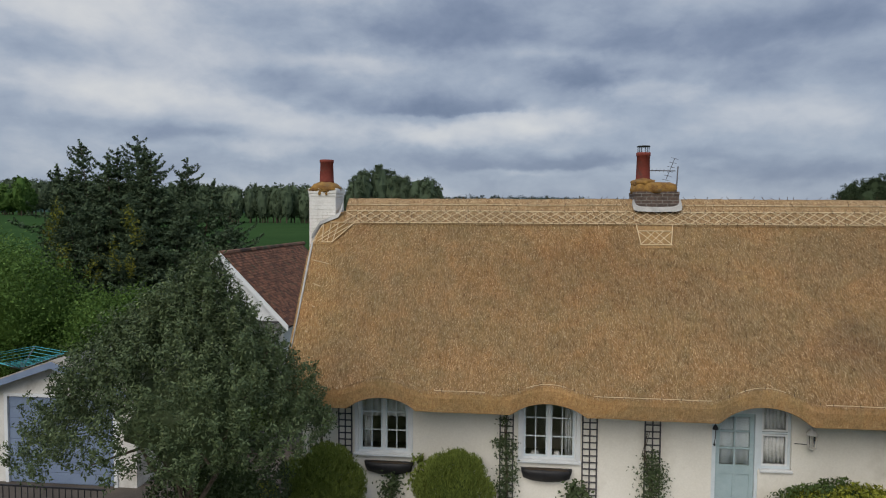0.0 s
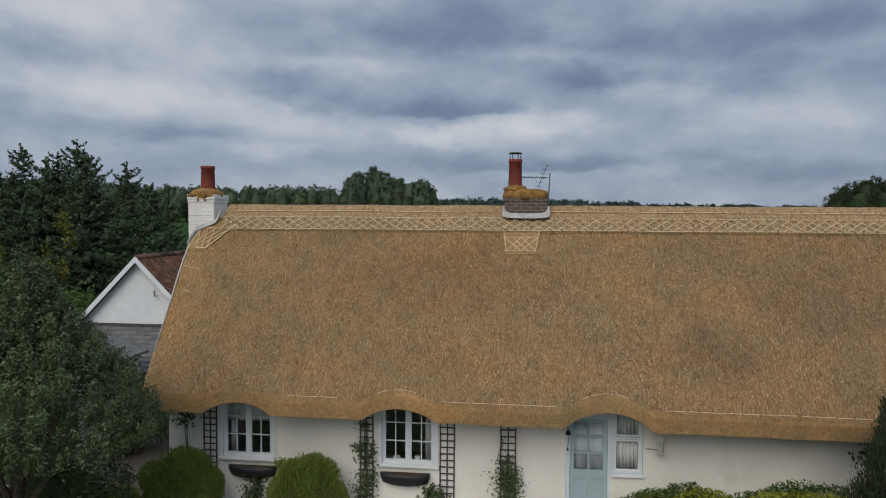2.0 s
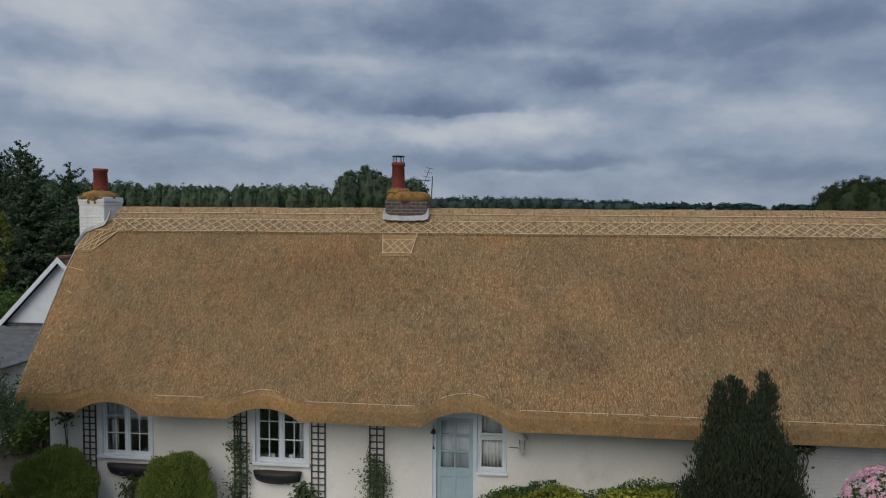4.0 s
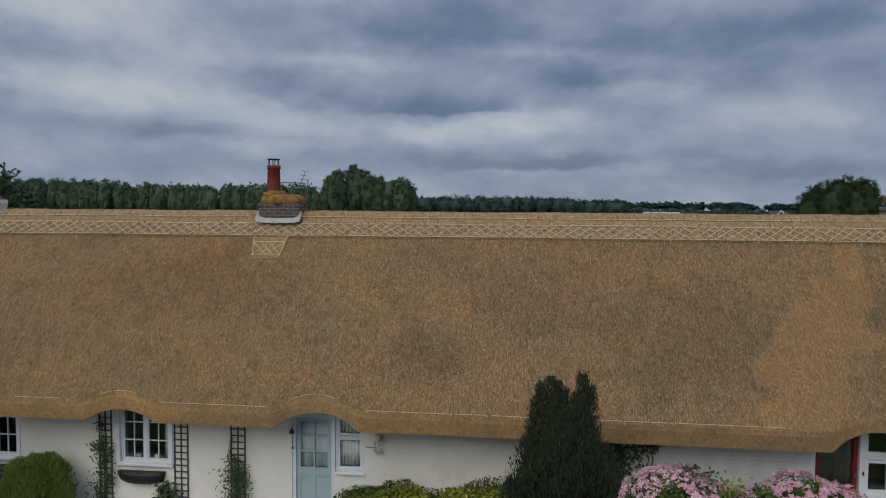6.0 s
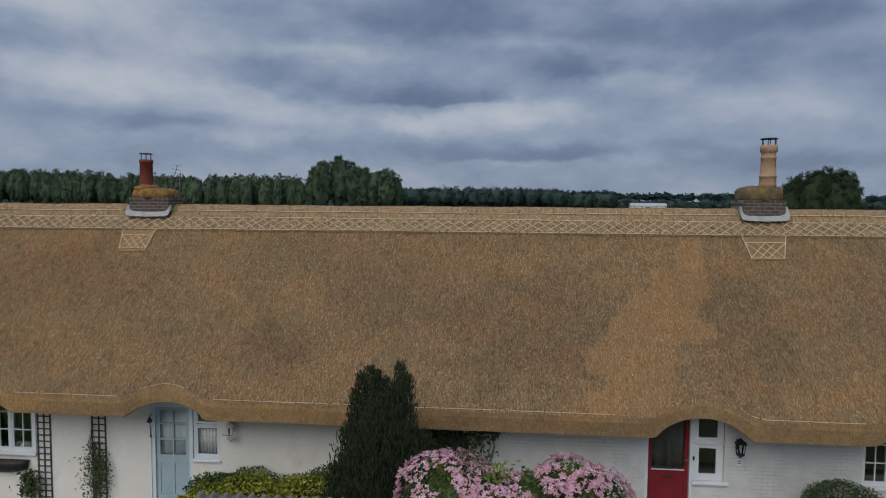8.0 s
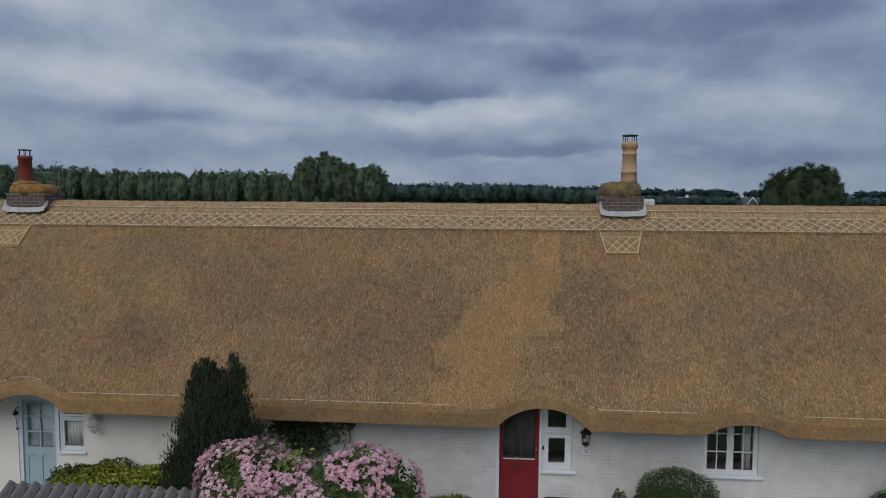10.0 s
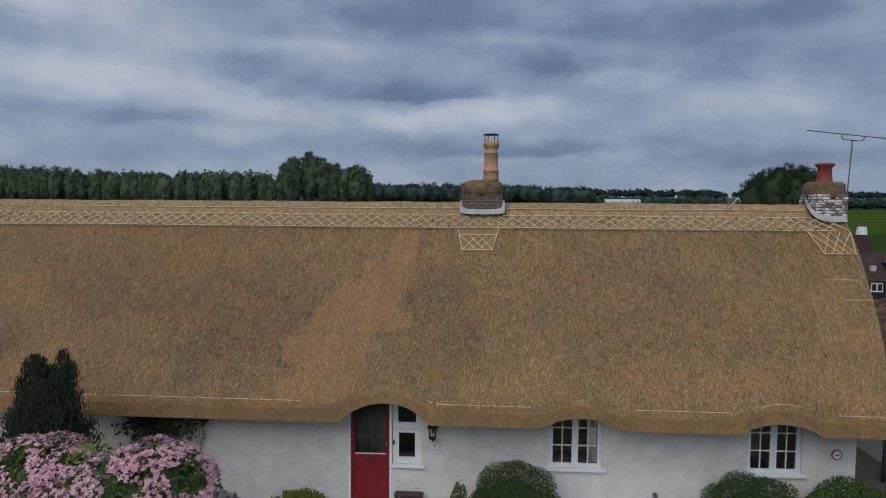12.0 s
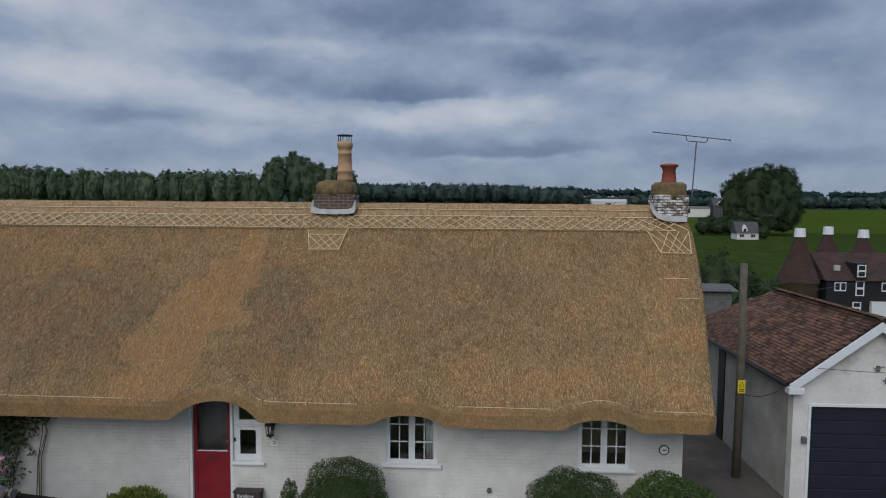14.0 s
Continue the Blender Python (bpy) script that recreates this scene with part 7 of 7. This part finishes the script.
# ---- blue garage on the drive ----
bg0, by = -9.75, 13.0
bgar = thing("blue_garage", "low white-framed garage with slate blue panelled door", "garage", (bg0, by, 0))
W2 = 1.75
bm = bmesh.new()
for xa, xb, za, zb in ((-W2, -1.32, -0.1, 2.12), (1.32, W2, -0.1, 2.12), (-1.32, 1.32, 2.02, 2.12)):
    box(bm, xa, xb, 0, 0.2, za, zb)
box(bm, -W2, -W2 + 0.2, 0.2, 5, -0.1, 2.12)
box(bm, W2 - 0.2, W2, 0.2, 5, -0.1, 2.12)
box(bm, -W2 + 0.2, W2 - 0.2, 4.8, 5, -0.1, 2.12)
a = [bm.verts.new((x, 0, z)) for x, z in ((-W2, 2.12), (W2, 2.12), (0, 2.72))]
b = [bm.verts.new((x, 0.2, z)) for x, z in ((-W2, 2.12), (W2, 2.12), (0, 2.72))]
bm.faces.new(a), bm.faces.new(b[::-1])
for i in range(3):
    bm.faces.new((a[(i + 1) % 3], a[i], b[i], b[(i + 1) % 3]))
part("wall", bm, "grubby", bgar)
for side in (-1, 1):
    bm = bmesh.new()
    v = [bm.verts.new(p) for p in ((side * 1.95, -0.25, 2.05), (0, -0.25, 2.74), (0, 5.2, 2.74), (side * 1.95, 5.2, 2.05), (side * 1.95, -0.25, 2.11), (0, -0.25, 2.80), (0, 5.2, 2.80), (side * 1.95, 5.2, 2.11))]
    for f in ((0, 1, 2, 3), (7, 6, 5, 4), (0, 4, 5, 1), (1, 5, 6, 2), (2, 6, 7, 3), (3, 7, 4, 0)):
        bm.faces.new([v[i] for i in f])
    bmesh.ops.recalc_face_normals(bm, faces=bm.faces)
    part("roof_sheet", bm, "slate", bgar, "grey felted roof")
    bm = bmesh.new()
    plank_between(bm, (side * 1.96, -0.262, 2.112), (0, -0.262, 2.802), 0.03, 0.42)
    part("verge_tiles", bm, "paleroof", bgar, "pale weathered verge tiles")
    bm = bmesh.new()
    plank_between(bm, (side * 1.95, -0.285, 1.98), (0, -0.285, 2.66), 0.14, 0.03)
    part("bargeboard", bm, "garblue", bgar, "slate blue bargeboard")
part("door_frame", boxes((-1.32, -1.24, -0.03, 0.1, 0, 2.02), (1.24, 1.32, -0.03, 0.1, 0, 2.02), (-1.24, 1.24, -0.03, 0.1, 1.95, 2.02)), "white", bgar)
gd = part("garage_door", boxes((-1.24, 1.24, 0.03, 0.06, 0.01, 1.95)), "garblue", bgar, "slate blue up-and-over door")
for i in range(8):
    part("door_slat", boxes((-1.22, 1.22, 0.012, 0.0295, 0.03 + i * 0.24, 0.255 + i * 0.24), bevel=0.006), "garblue", gd)

# rotary clothes line beyond the garage
rot = thing("rotary_clothes_line", "turquoise rotary clothes line standing open", "clothes line", (-14.9, 18.2, -0.35))
part("post", tube(bmesh.new(), [(0, 0, 0), (0, 0, 1.75)], 0.025, 8), "metal", rot)
tips = [(1.3 * math.cos(a), 1.3 * math.sin(a), 2.0) for a in (0.4, 1.97, 3.54, 5.11)]
for t_ in tips:
    part("arm", tube(bmesh.new(), [(0, 0, 1.55), t_], 0.018, 6), "metal", rot)
for k in (0.3, 0.45, 0.6, 0.75, 0.9, 1.0):
    pts = [Vector((0, 0, 1.55)).lerp(Vector(t_), k) for t_ in tips + tips[:1]]
    part("line", tube(bmesh.new(), pts, 0.009, 5), "turq", rot)

# railing by the drive
rail = thing("railing", "black iron railing along the front of the drive", "railing", (-8.2, 10.7, 0))
for z in (0.15, 0.98):
    part("rail", boxes((-2.0, 1.0, -0.015, 0.015, z, z + 0.03)), "dark", rail)
for i in range(25):
    part("upright", tube(bmesh.new(), [(-1.98 + i * 0.123, 0, 0), (-1.98 + i * 0.123, 0, 1.0)], 0.009, 6), "dark", rail)
for x, h, k in ((-6.4, 0.28, "pot"), (-6.0, 0.22, "grubby"), (-5.6, 0.3, "pot")):
    tagged(part("flower_pot", lathe([(0.09, 0), (0.13, h), (0.145, h), (0.145, h + 0.04), (0.12, h + 0.04), (0.11, h)], 16, (x, 11.1, 0.012)), k, smooth=True), "weathered clay flower pot on the drive", "flower pot")

# ---- pantiled outbuilding with clematis ----
shed = thing("outbuilding", "low outbuilding with a grey pantile roof", "outbuilding", (10.0, 8.9, -0.08))
part("wall", boxes((-2.9, 3.2, -1.1, 0.9, -0.1, 1.55)), "grubby", shed)
for side in (-1, 1):
    bm = bmesh.new()
    v = [bm.verts.new(p) for p in ((-3.05, side * 1.3, 1.50), (3.35, side * 1.3, 1.50), (3.35, 0, 2.22), (-3.05, 0, 2.22), (-3.05, side * 1.3, 1.54), (3.35, side * 1.3, 1.54), (3.35, 0, 2.26), (-3.05, 0, 2.26))]
    for f in ((0, 1, 2, 3), (7, 6, 5, 4), (0, 4, 5, 1), (1, 5, 6, 2), (2, 6, 7, 3), (3, 7, 4, 0)):
        bm.faces.new([v[i] for i in f])
    bmesh.ops.recalc_face_normals(bm, faces=bm.faces)
    part("roof_deck", bm, "soil", shed)
pm = bmesh.new()
rows = []
for i in range(9):
    u = i / 8
    x = u * 0.19
    z = 0.042 * math.sin(u * 2 * math.pi - 0.6)
    rows.append([pm.verts.new((x, 0, z)), pm.verts.new((x, 0.34, z + 0.004)), pm.verts.new((x, 0.34, z - 0.010)), pm.verts.new((x, 0, z - 0.014))])
for a, b in zip(rows, rows[1:]):
    for j in range(4):
        k = (j + 1) % 4
        pm.faces.new((a[j], b[j], b[k], a[k]))
pmesh = bpy.data.meshes.new("pantile")
bmesh.ops.recalc_face_normals(pm, faces=pm.faces)
pm.to_mesh(pmesh)
pm.free()
pmesh.materials.append(M["clay"])
tl = math.atan2(0.72, 1.3)
for i in range(34):
    for j in range(5):
        ob = new("pantile", pmesh)
        ob.parent = shed
        s = j * 0.295
        ob.matrix_basis = Matrix.Translation((-3.05 + i * 0.188, -1.3 + s * math.cos(tl), 1.585 + s * math.sin(tl) + 0.012 * (j % 2))) @ Matrix.Rotation(tl - 0.03, 4, "X")
for i in range(17):
    bm = bmesh.new()
    tube(bm, [(-3.05 + i * 0.38, 0.05, 2.20), (-2.69 + i * 0.38, 0.05, 2.205)], 0.075, 8)
    part("ridge_tile", bm, "clay", shed)

clem = thing("flowering_climber", "pink clematis in full flower heaped over the outbuilding", "climbing plant", (11.5, 8.85, 0))
for k in range(5):
    part("stem", tube(bmesh.new(), [(-0.6 + k * 0.3, -1.2, 0), (-0.5 + k * 0.25, -1.25, 1.2), (-0.7 + k * 0.4, -0.4, 2.2)], 0.02, 6, 0.01), "bark", clem)
rng = np.random.default_rng(77)
HUMPS = [((-0.75, 0, 2.05), (0.95, 0.75, 0.85)), ((0.75, 0.0, 2.1), (0.85, 0.75, 0.72)), ((0.0, -0.1, 1.95), (1.2, 0.8, 0.80)), ((1.2, -0.1, 1.7), (0.6, 0.6, 0.6))]
P, D, PP, DD = [], [], [], []
for c, r in HUMPS:
    # dark core: shade in the gaps of the heap put in its colour
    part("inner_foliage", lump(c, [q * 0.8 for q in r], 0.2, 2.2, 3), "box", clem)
    p, d = shell_points(rng, 2600, c, r, 0.75, 18, 0.2, -0.5)
    P.append(p), D.append(d)
    p, d = shell_points(rng, 3200, c, [q * 1.05 for q in r], 0.88, 18, 0.2, -0.5)
    PP.append(p), DD.append(d)
q, f = leaf_mesh(np.concatenate(P), np.concatenate(D), 0.035, rng, 1.2)
quads_ob("foliage", q, f, "shrubgreen", clem)
# four-petalled flowers in clusters
P, D = np.concatenate(PP), np.concatenate(DD)
keep = np.array([noise.noise(Vector(p) * 2.6) > -0.12 for p in P])
P, D = P[keep], D[keep]
petals = []
for p, d in zip(P, D):
    n = Vector(d + rng.normal(0, 0.35, 3)).normalized()
    a = n.orthogonal().normalized()
    b = n.cross(a)
    s = rng.uniform(0.026, 0.042)
    o = Vector(p) + n * 0.02
    t0 = rng.uniform(0, 6.28)
    for k in range(4):
        w = a * math.cos(t0 + k * math.pi / 2) + b * math.sin(t0 + k * math.pi / 2)
        v = n.cross(w)
        petals += [o, o + w * s * 0.6 + v * s * 0.42, o + w * s * 1.2 + n * s * 0.15, o + w * s * 0.6 - v * s * 0.42]
petals = np.array([tuple(v) for v in petals])
quads_ob("blossom", petals, np.arange(len(petals)).reshape(-1, 4), "petal", clem, "clustered pale pink four-petalled flowers")
tagged(bpy.data.objects["blossom"], kind="stuff")
shoot = []
for cx_, cz_ in ((0.35, 2.75), (0.75, 2.85), (1.0, 2.75), (-1.0, 2.85), (-0.2, 2.8)):
    p = rng.normal(0, 1, (130, 3)) * np.array([0.10, 0.10, 0.09]) + np.array([cx_, 0.0, cz_ - 0.1])
    shoot.append(p)
shoot = np.concatenate(shoot)
q, f = leaf_mesh(shoot, np.tile([0, -0.5, 0.8], (len(shoot), 1)), 0.035, rng, 1.3)
tagged(quads_ob("young_growth", q, f, "bush", clem, "bright green young shoots"), kind="stuff")


# ---- far trees and woods ----
def wood(name, label, trees, mat, leaf, per, seed, slim=0.5, trunks=True):
    """Many far trees as one mass: (x, y, foot, height, radius)."""
    rng = np.random.default_rng(seed)
    P, D = [], []
    bm = bmesh.new()
    cores = bmesh.new()
    for x, y, z, h, r in trees:
        n = int(per * h * r)
        o = lump((x, y, z + h * 0.54), (r * 0.80, r * 0.80, h * 0.38), 0.12, 2.4, 3 if per > 10 else 2)
        for v_ in o.verts:
            k_ = noise.noise(v_.co * (3.2 / r)) * 0.16 + noise.noise(v_.co * (7.5 / r)) * 0.10
            v_.co += (v_.co - Vector((x, y, z + h * 0.56))) * k_
        me_ = bpy.data.meshes.new("core")
        o.to_mesh(me_)
        o.free()
        cores.from_mesh(me_)
        bpy.data.meshes.remove(me_)
        nc = 60 if per > 10 else 24
        c, d = shell_points(rng, nc, (x, y, z + h * 0.57), (r, r, h * 0.43), 0.8, 8, 0.14)
        k = max(6, n // nc)
        p = (c[:, None, :] + rng.normal(0, 1, (len(c), k, 3)) * np.array([r * 0.10, r * 0.10, r * 0.10])).reshape(-1, 3)
        P.append(p)
        D.append(np.repeat(d, k, 0))
        if trunks:
            tube(bm, [(x, y, z - 0.5), (x, y, z + h * 0.6)], 0.35, 5, 0.15)
    q, f = leaf_mesh(np.concatenate(P), np.concatenate(D), leaf, rng, 1.1, 0.9)
    e = thing(name, label, "trees", tuple(np.mean([t[:3] for t in trees], 0)), kind="stuff")
    inv = Matrix.Translation(-e.location)
    o = quads_ob("foliage", q, f, mat, e)
    o.matrix_parent_inverse = inv
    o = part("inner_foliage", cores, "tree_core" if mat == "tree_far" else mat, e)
    o.matrix_parent_inverse = inv
    if trunks:
        o = part("trunks", bm, "bark", e)
        o.matrix_parent_inverse = inv
    return e


R = random.Random(9)


def foot(x, y):
    return hgt(x, y) - 0.3


def row(xa, xb, ya, yb, n, h0, h1, r0, r1, deep=8):
    out = []
    for i in range(n):
        k = (i + R.uniform(-0.3, 0.3)) / max(1, n - 1)
        x, y = xa + (xb - xa) * k, ya + (yb - ya) * k + R.uniform(-deep, deep)
        out.append((x, y, foot(x, y), R.uniform(h0, h1), R.uniform(r0, r1)))
    return out


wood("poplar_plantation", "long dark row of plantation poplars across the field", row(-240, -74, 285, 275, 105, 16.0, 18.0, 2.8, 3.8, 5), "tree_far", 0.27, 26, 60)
wood("hedgerow_trees", "trees at the field edge, coloured lighter green as if sunlit", row(-265, -205, 262, 258, 16, 11, 18, 3, 4.5, 6), "tree_light", 0.45, 50, 61)
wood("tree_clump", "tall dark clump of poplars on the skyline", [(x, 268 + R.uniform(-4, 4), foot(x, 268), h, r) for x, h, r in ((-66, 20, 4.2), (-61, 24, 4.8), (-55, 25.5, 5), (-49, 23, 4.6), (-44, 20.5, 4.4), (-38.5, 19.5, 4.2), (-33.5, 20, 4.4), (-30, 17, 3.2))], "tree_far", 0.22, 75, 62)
wood("tree_clump", "broad dark rounded clump of tall trees", [(x, y, foot(x, y), h, r) for x, y, h, r in ((105, 214, 19, 4.2), (108, 216, 22.0, 4.8), (112.5, 212, 23.2, 5.0), (117, 214, 23.0, 5.0), (120.5, 213, 23.6, 4.6), (110, 210, 19.5, 4.8), (119, 209, 20, 4.8), (115, 208, 19, 4.8), (121.5, 212, 19, 4.2), (107, 211, 10, 4.5), (113, 209, 10, 5), (119, 210, 10, 4.5))], "poplar", 0.17, 100, 63, trunks=False)
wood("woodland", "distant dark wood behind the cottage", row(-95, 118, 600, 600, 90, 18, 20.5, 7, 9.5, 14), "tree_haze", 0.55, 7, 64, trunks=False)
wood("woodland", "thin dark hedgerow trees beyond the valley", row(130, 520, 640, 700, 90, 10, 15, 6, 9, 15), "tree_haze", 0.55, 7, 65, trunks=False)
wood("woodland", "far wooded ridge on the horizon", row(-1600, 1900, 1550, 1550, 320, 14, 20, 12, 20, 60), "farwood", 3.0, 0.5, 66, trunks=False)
wood("hedge_bank", "dark bushes and trees beyond the lane", [(x, y, foot(x, y), h, r) for x, y, h, r in ((39.2, 50, 5.4, 1.8), (41, 52, 5.0, 2.0), (43.5, 53, 4.4, 2.0), (46, 54, 4.0, 2.0), (38.2, 46, 2.6, 1.2), (36.5, 53, 4.0, 1.6), (34.5, 52, 3.4, 1.8), (101.2, 183, 4.2, 1.7))], "poplar", 0.07, 520, 67)


wood("hedgerow", "dark hedgerow trees beside the tall clump", [(93 + i * 1.5, 207 + (i % 3), foot(93 + i * 1.5, 207), 5.6 + 0.5 * ((i * 7) % 3), 2.3) for i in range(8)], "poplar", 0.13, 240, 68, trunks=False)


# ---- far houses ----
def far_house(label, x, y, w, d, eave, ridge, wall_mat, roof_mat, z=None):
    z = foot(x, y) if z is None else z
    e = thing("house", label, "house", (x, y, z))
    part("wall", boxes((-w / 2, w / 2, -d / 2, d / 2, -1 - max(0, z - foot(x, y)), eave)), wall_mat, e)
    bm = bmesh.new()
    v = [bm.verts.new(p) for p in ((-w / 2 - 0.3, -d / 2 - 0.3, eave - 0.1), (w / 2 + 0.3, -d / 2 - 0.3, eave - 0.1), (w / 2 + 0.3, d / 2 + 0.3, eave - 0.1), (-w / 2 - 0.3, d / 2 + 0.3, eave - 0.1), (-w / 2 - 0.3, 0, ridge), (w / 2 + 0.3, 0, ridge))]
    for f in ((0, 1, 5, 4), (2, 3, 4, 5), (1, 2, 5), (3, 0, 4), (3, 2, 1, 0)):
        bm.faces.new([v[i] for i in f])
    bmesh.ops.recalc_face_normals(bm, faces=bm.faces)
    part("roof", bm, roof_mat, e)
    return e


wh = far_house("small white house with red-brown tiled roof in the valley", 97.0, 185, 6.0, 4.0, 2.0, 5.0, "grubby", "trellis", -2.9)
for x in (-2.2, 0.9):
    wn = part("window", boxes((x, x + 1.1, -2.06, -2.001, 0.7, 1.5)), "dark", wh)
    part("window_frame", boxes((x + 0.5, x + 0.6, -2.1, -2.061, 0.7, 1.5)), "white", wn)
part("dormer_gable", prism(bmesh.new(), -1.5, -0.1, -2.0, 0, 1.8, 2.9, 4.2, -0.8), "white", wh)
part("dormer_window", boxes((-1.15, -0.45, -2.06, -2.001, 2.2, 3.1)), "dark", wh)
dh = far_house("dark brick house with white gable edges far off", 171, 400, 10, 8, 4.5, 9.0, "trellis", "trellis", 2.2)
bm = bmesh.new()
for s in (-1, 1):
    plank_between(bm, (s * 3.2, -4.2, 4.8), (0, -4.2, 9.0), 0.75, 0.1)
part("gable_edge", bm, "white", dh)
part("gable", prism(bmesh.new(), -3.0, 3.0, -4.1, 0, -1, 5.0, 8.9, 0), "trellis", dh)
part("porch", boxes((3.4, 5.0, -4.4, -4.01, 0, 3.0)), "white", dh)
fb = far_house("long low pale barn roofs far off", 154, 402, 22, 6, 3.0, 4.2, "grubby", "slate", 2.0)
part("door", boxes((-4, -1, -3.06, -3.01, 0, 2.6)), "dark", fb)
pb = far_house("long pale shed roof far across the valley", 108, 420, 22, 6, 3.6, 5.2, "grubby", "lead", 5.2)
part("door", boxes((-2, 1, -3.06, -3.01, 0, 2.6)), "dark", pb)


# ---- oast houses ----
def oast(label, x, y, ztop, zbase, r, tall=5.6):
    e = thing("oast_house", label, "oast house", (x, y, zbase))
    h = ztop - zbase
    zc = h - 1.6
    ze = zc - tall
    part("roundel", lathe([(r, -1), (r, ze), (r + 0.12, ze), (r + 0.12, ze + 0.2)], 28), "brickfar", e, "brick round kiln", True)
    part("cone_roof", lathe([(r + 0.2, ze + 0.1), (r * 0.62, ze + (zc - ze) * 0.48), (0.62, zc)], 28), "coneroof", e, "tall red-brown tiled cone")
    bm = bmesh.new()
    bmesh.ops.create_cone(bm, cap_ends=True, segments=12, radius1=0.74, radius2=0.62, depth=1.15, matrix=Matrix.Translation((0, 0, zc + 0.62)))
    part("cowl", bm, "white", e, "white painted wooden cowl")
    return e


M["brickfar"] = brick_bare("kiln_brick", (0.26, 0.13, 0.08), (0.34, 0.19, 0.11), (0.34, 0.30, 0.25))
oast("round oast kiln with tiled cone and white cowl", 63.8, 88, 3.92, -8.9, 2.45, 6.0)
oast("round oast kiln with tiled cone and white cowl", 72.6, 97.5, 3.9, -8.9, 2.6)
oast("round oast kiln with tiled cone and white cowl", 75.6, 94, 3.6, -8.9, 2.6)
barn = thing("oast_barn", "dark weatherboarded barn with tiled roof and white windows", "barn", (77.3, 90, -7.2))
part("wall", boxes((-10.8, 12, -4, 4, -3, 4.2)), "dark", barn)
bm = bmesh.new()
v = [bm.verts.new(p) for p in ((-11.1, -4.3, 4.0), (12.3, -4.3, 4.0), (12.3, 4.3, 4.0), (-11.1, 4.3, 4.0), (-11.1, 0, 7.4), (12.3, 0, 7.4))]
for f in ((0, 1, 5, 4), (2, 3, 4, 5), (1, 2, 5), (3, 0, 4), (3, 2, 1, 0)):
    bm.faces.new([v[i] for i in f])
bmesh.ops.recalc_face_normals(bm, faces=bm.faces)
part("roof", bm, "coneroof", barn)


def far_window(x0, x1, z0, z1, cols, rows, y=-4.0):
    w = part("window", boxes((x0, x1, y - 0.06, y - 0.001, z0, z1)), "white", barn)
    for i in range(cols):
        for j in range(rows):
            xa, xb = x0 + (x1 - x0) * (i + 0.14) / cols, x0 + (x1 - x0) * (i + 0.86) / cols
            za, zb = z0 + (z1 - z0) * (j + 0.14) / rows, z0 + (z1 - z0) * (j + 0.86) / rows
            part("pane", boxes((xa, xb, y - 0.075, y - 0.061, za, zb)), "navy", w)


far_window(-9.8, -8.3, 2.6, 3.8, 2, 1)
far_window(-7.1, -6.0, 2.0, 4.0, 1, 2)
far_window(-3.8, -2.3, 2.6, 3.8, 2, 1)
far_window(-7.4, -6.3, -0.3, 1.2, 1, 2)
part("dormer", boxes((-7.2, -5.9, -4.2, -1.5, 4.2, 6.3)), "dark", barn)
far_window(-7.1, -6.0, 4.5, 6.1, 1, 2, -4.2)
part("porch", boxes((-5.2, -2.2, -4.5, -4.01, -0.8, 1.3)), "white", barn)
part("skylight", boxes((-9.3, -8.6, -3.0, -2.6, 5.2, 5.9)), "lead", barn)
low = far_house("low grey-blue outbuilding below the field", 34.3, 41.2, 3.3, 2.4, 1.3 - foot(34.3, 41.2), 1.5 - foot(34.3, 41.2), "slate", "slate")

build_rods()
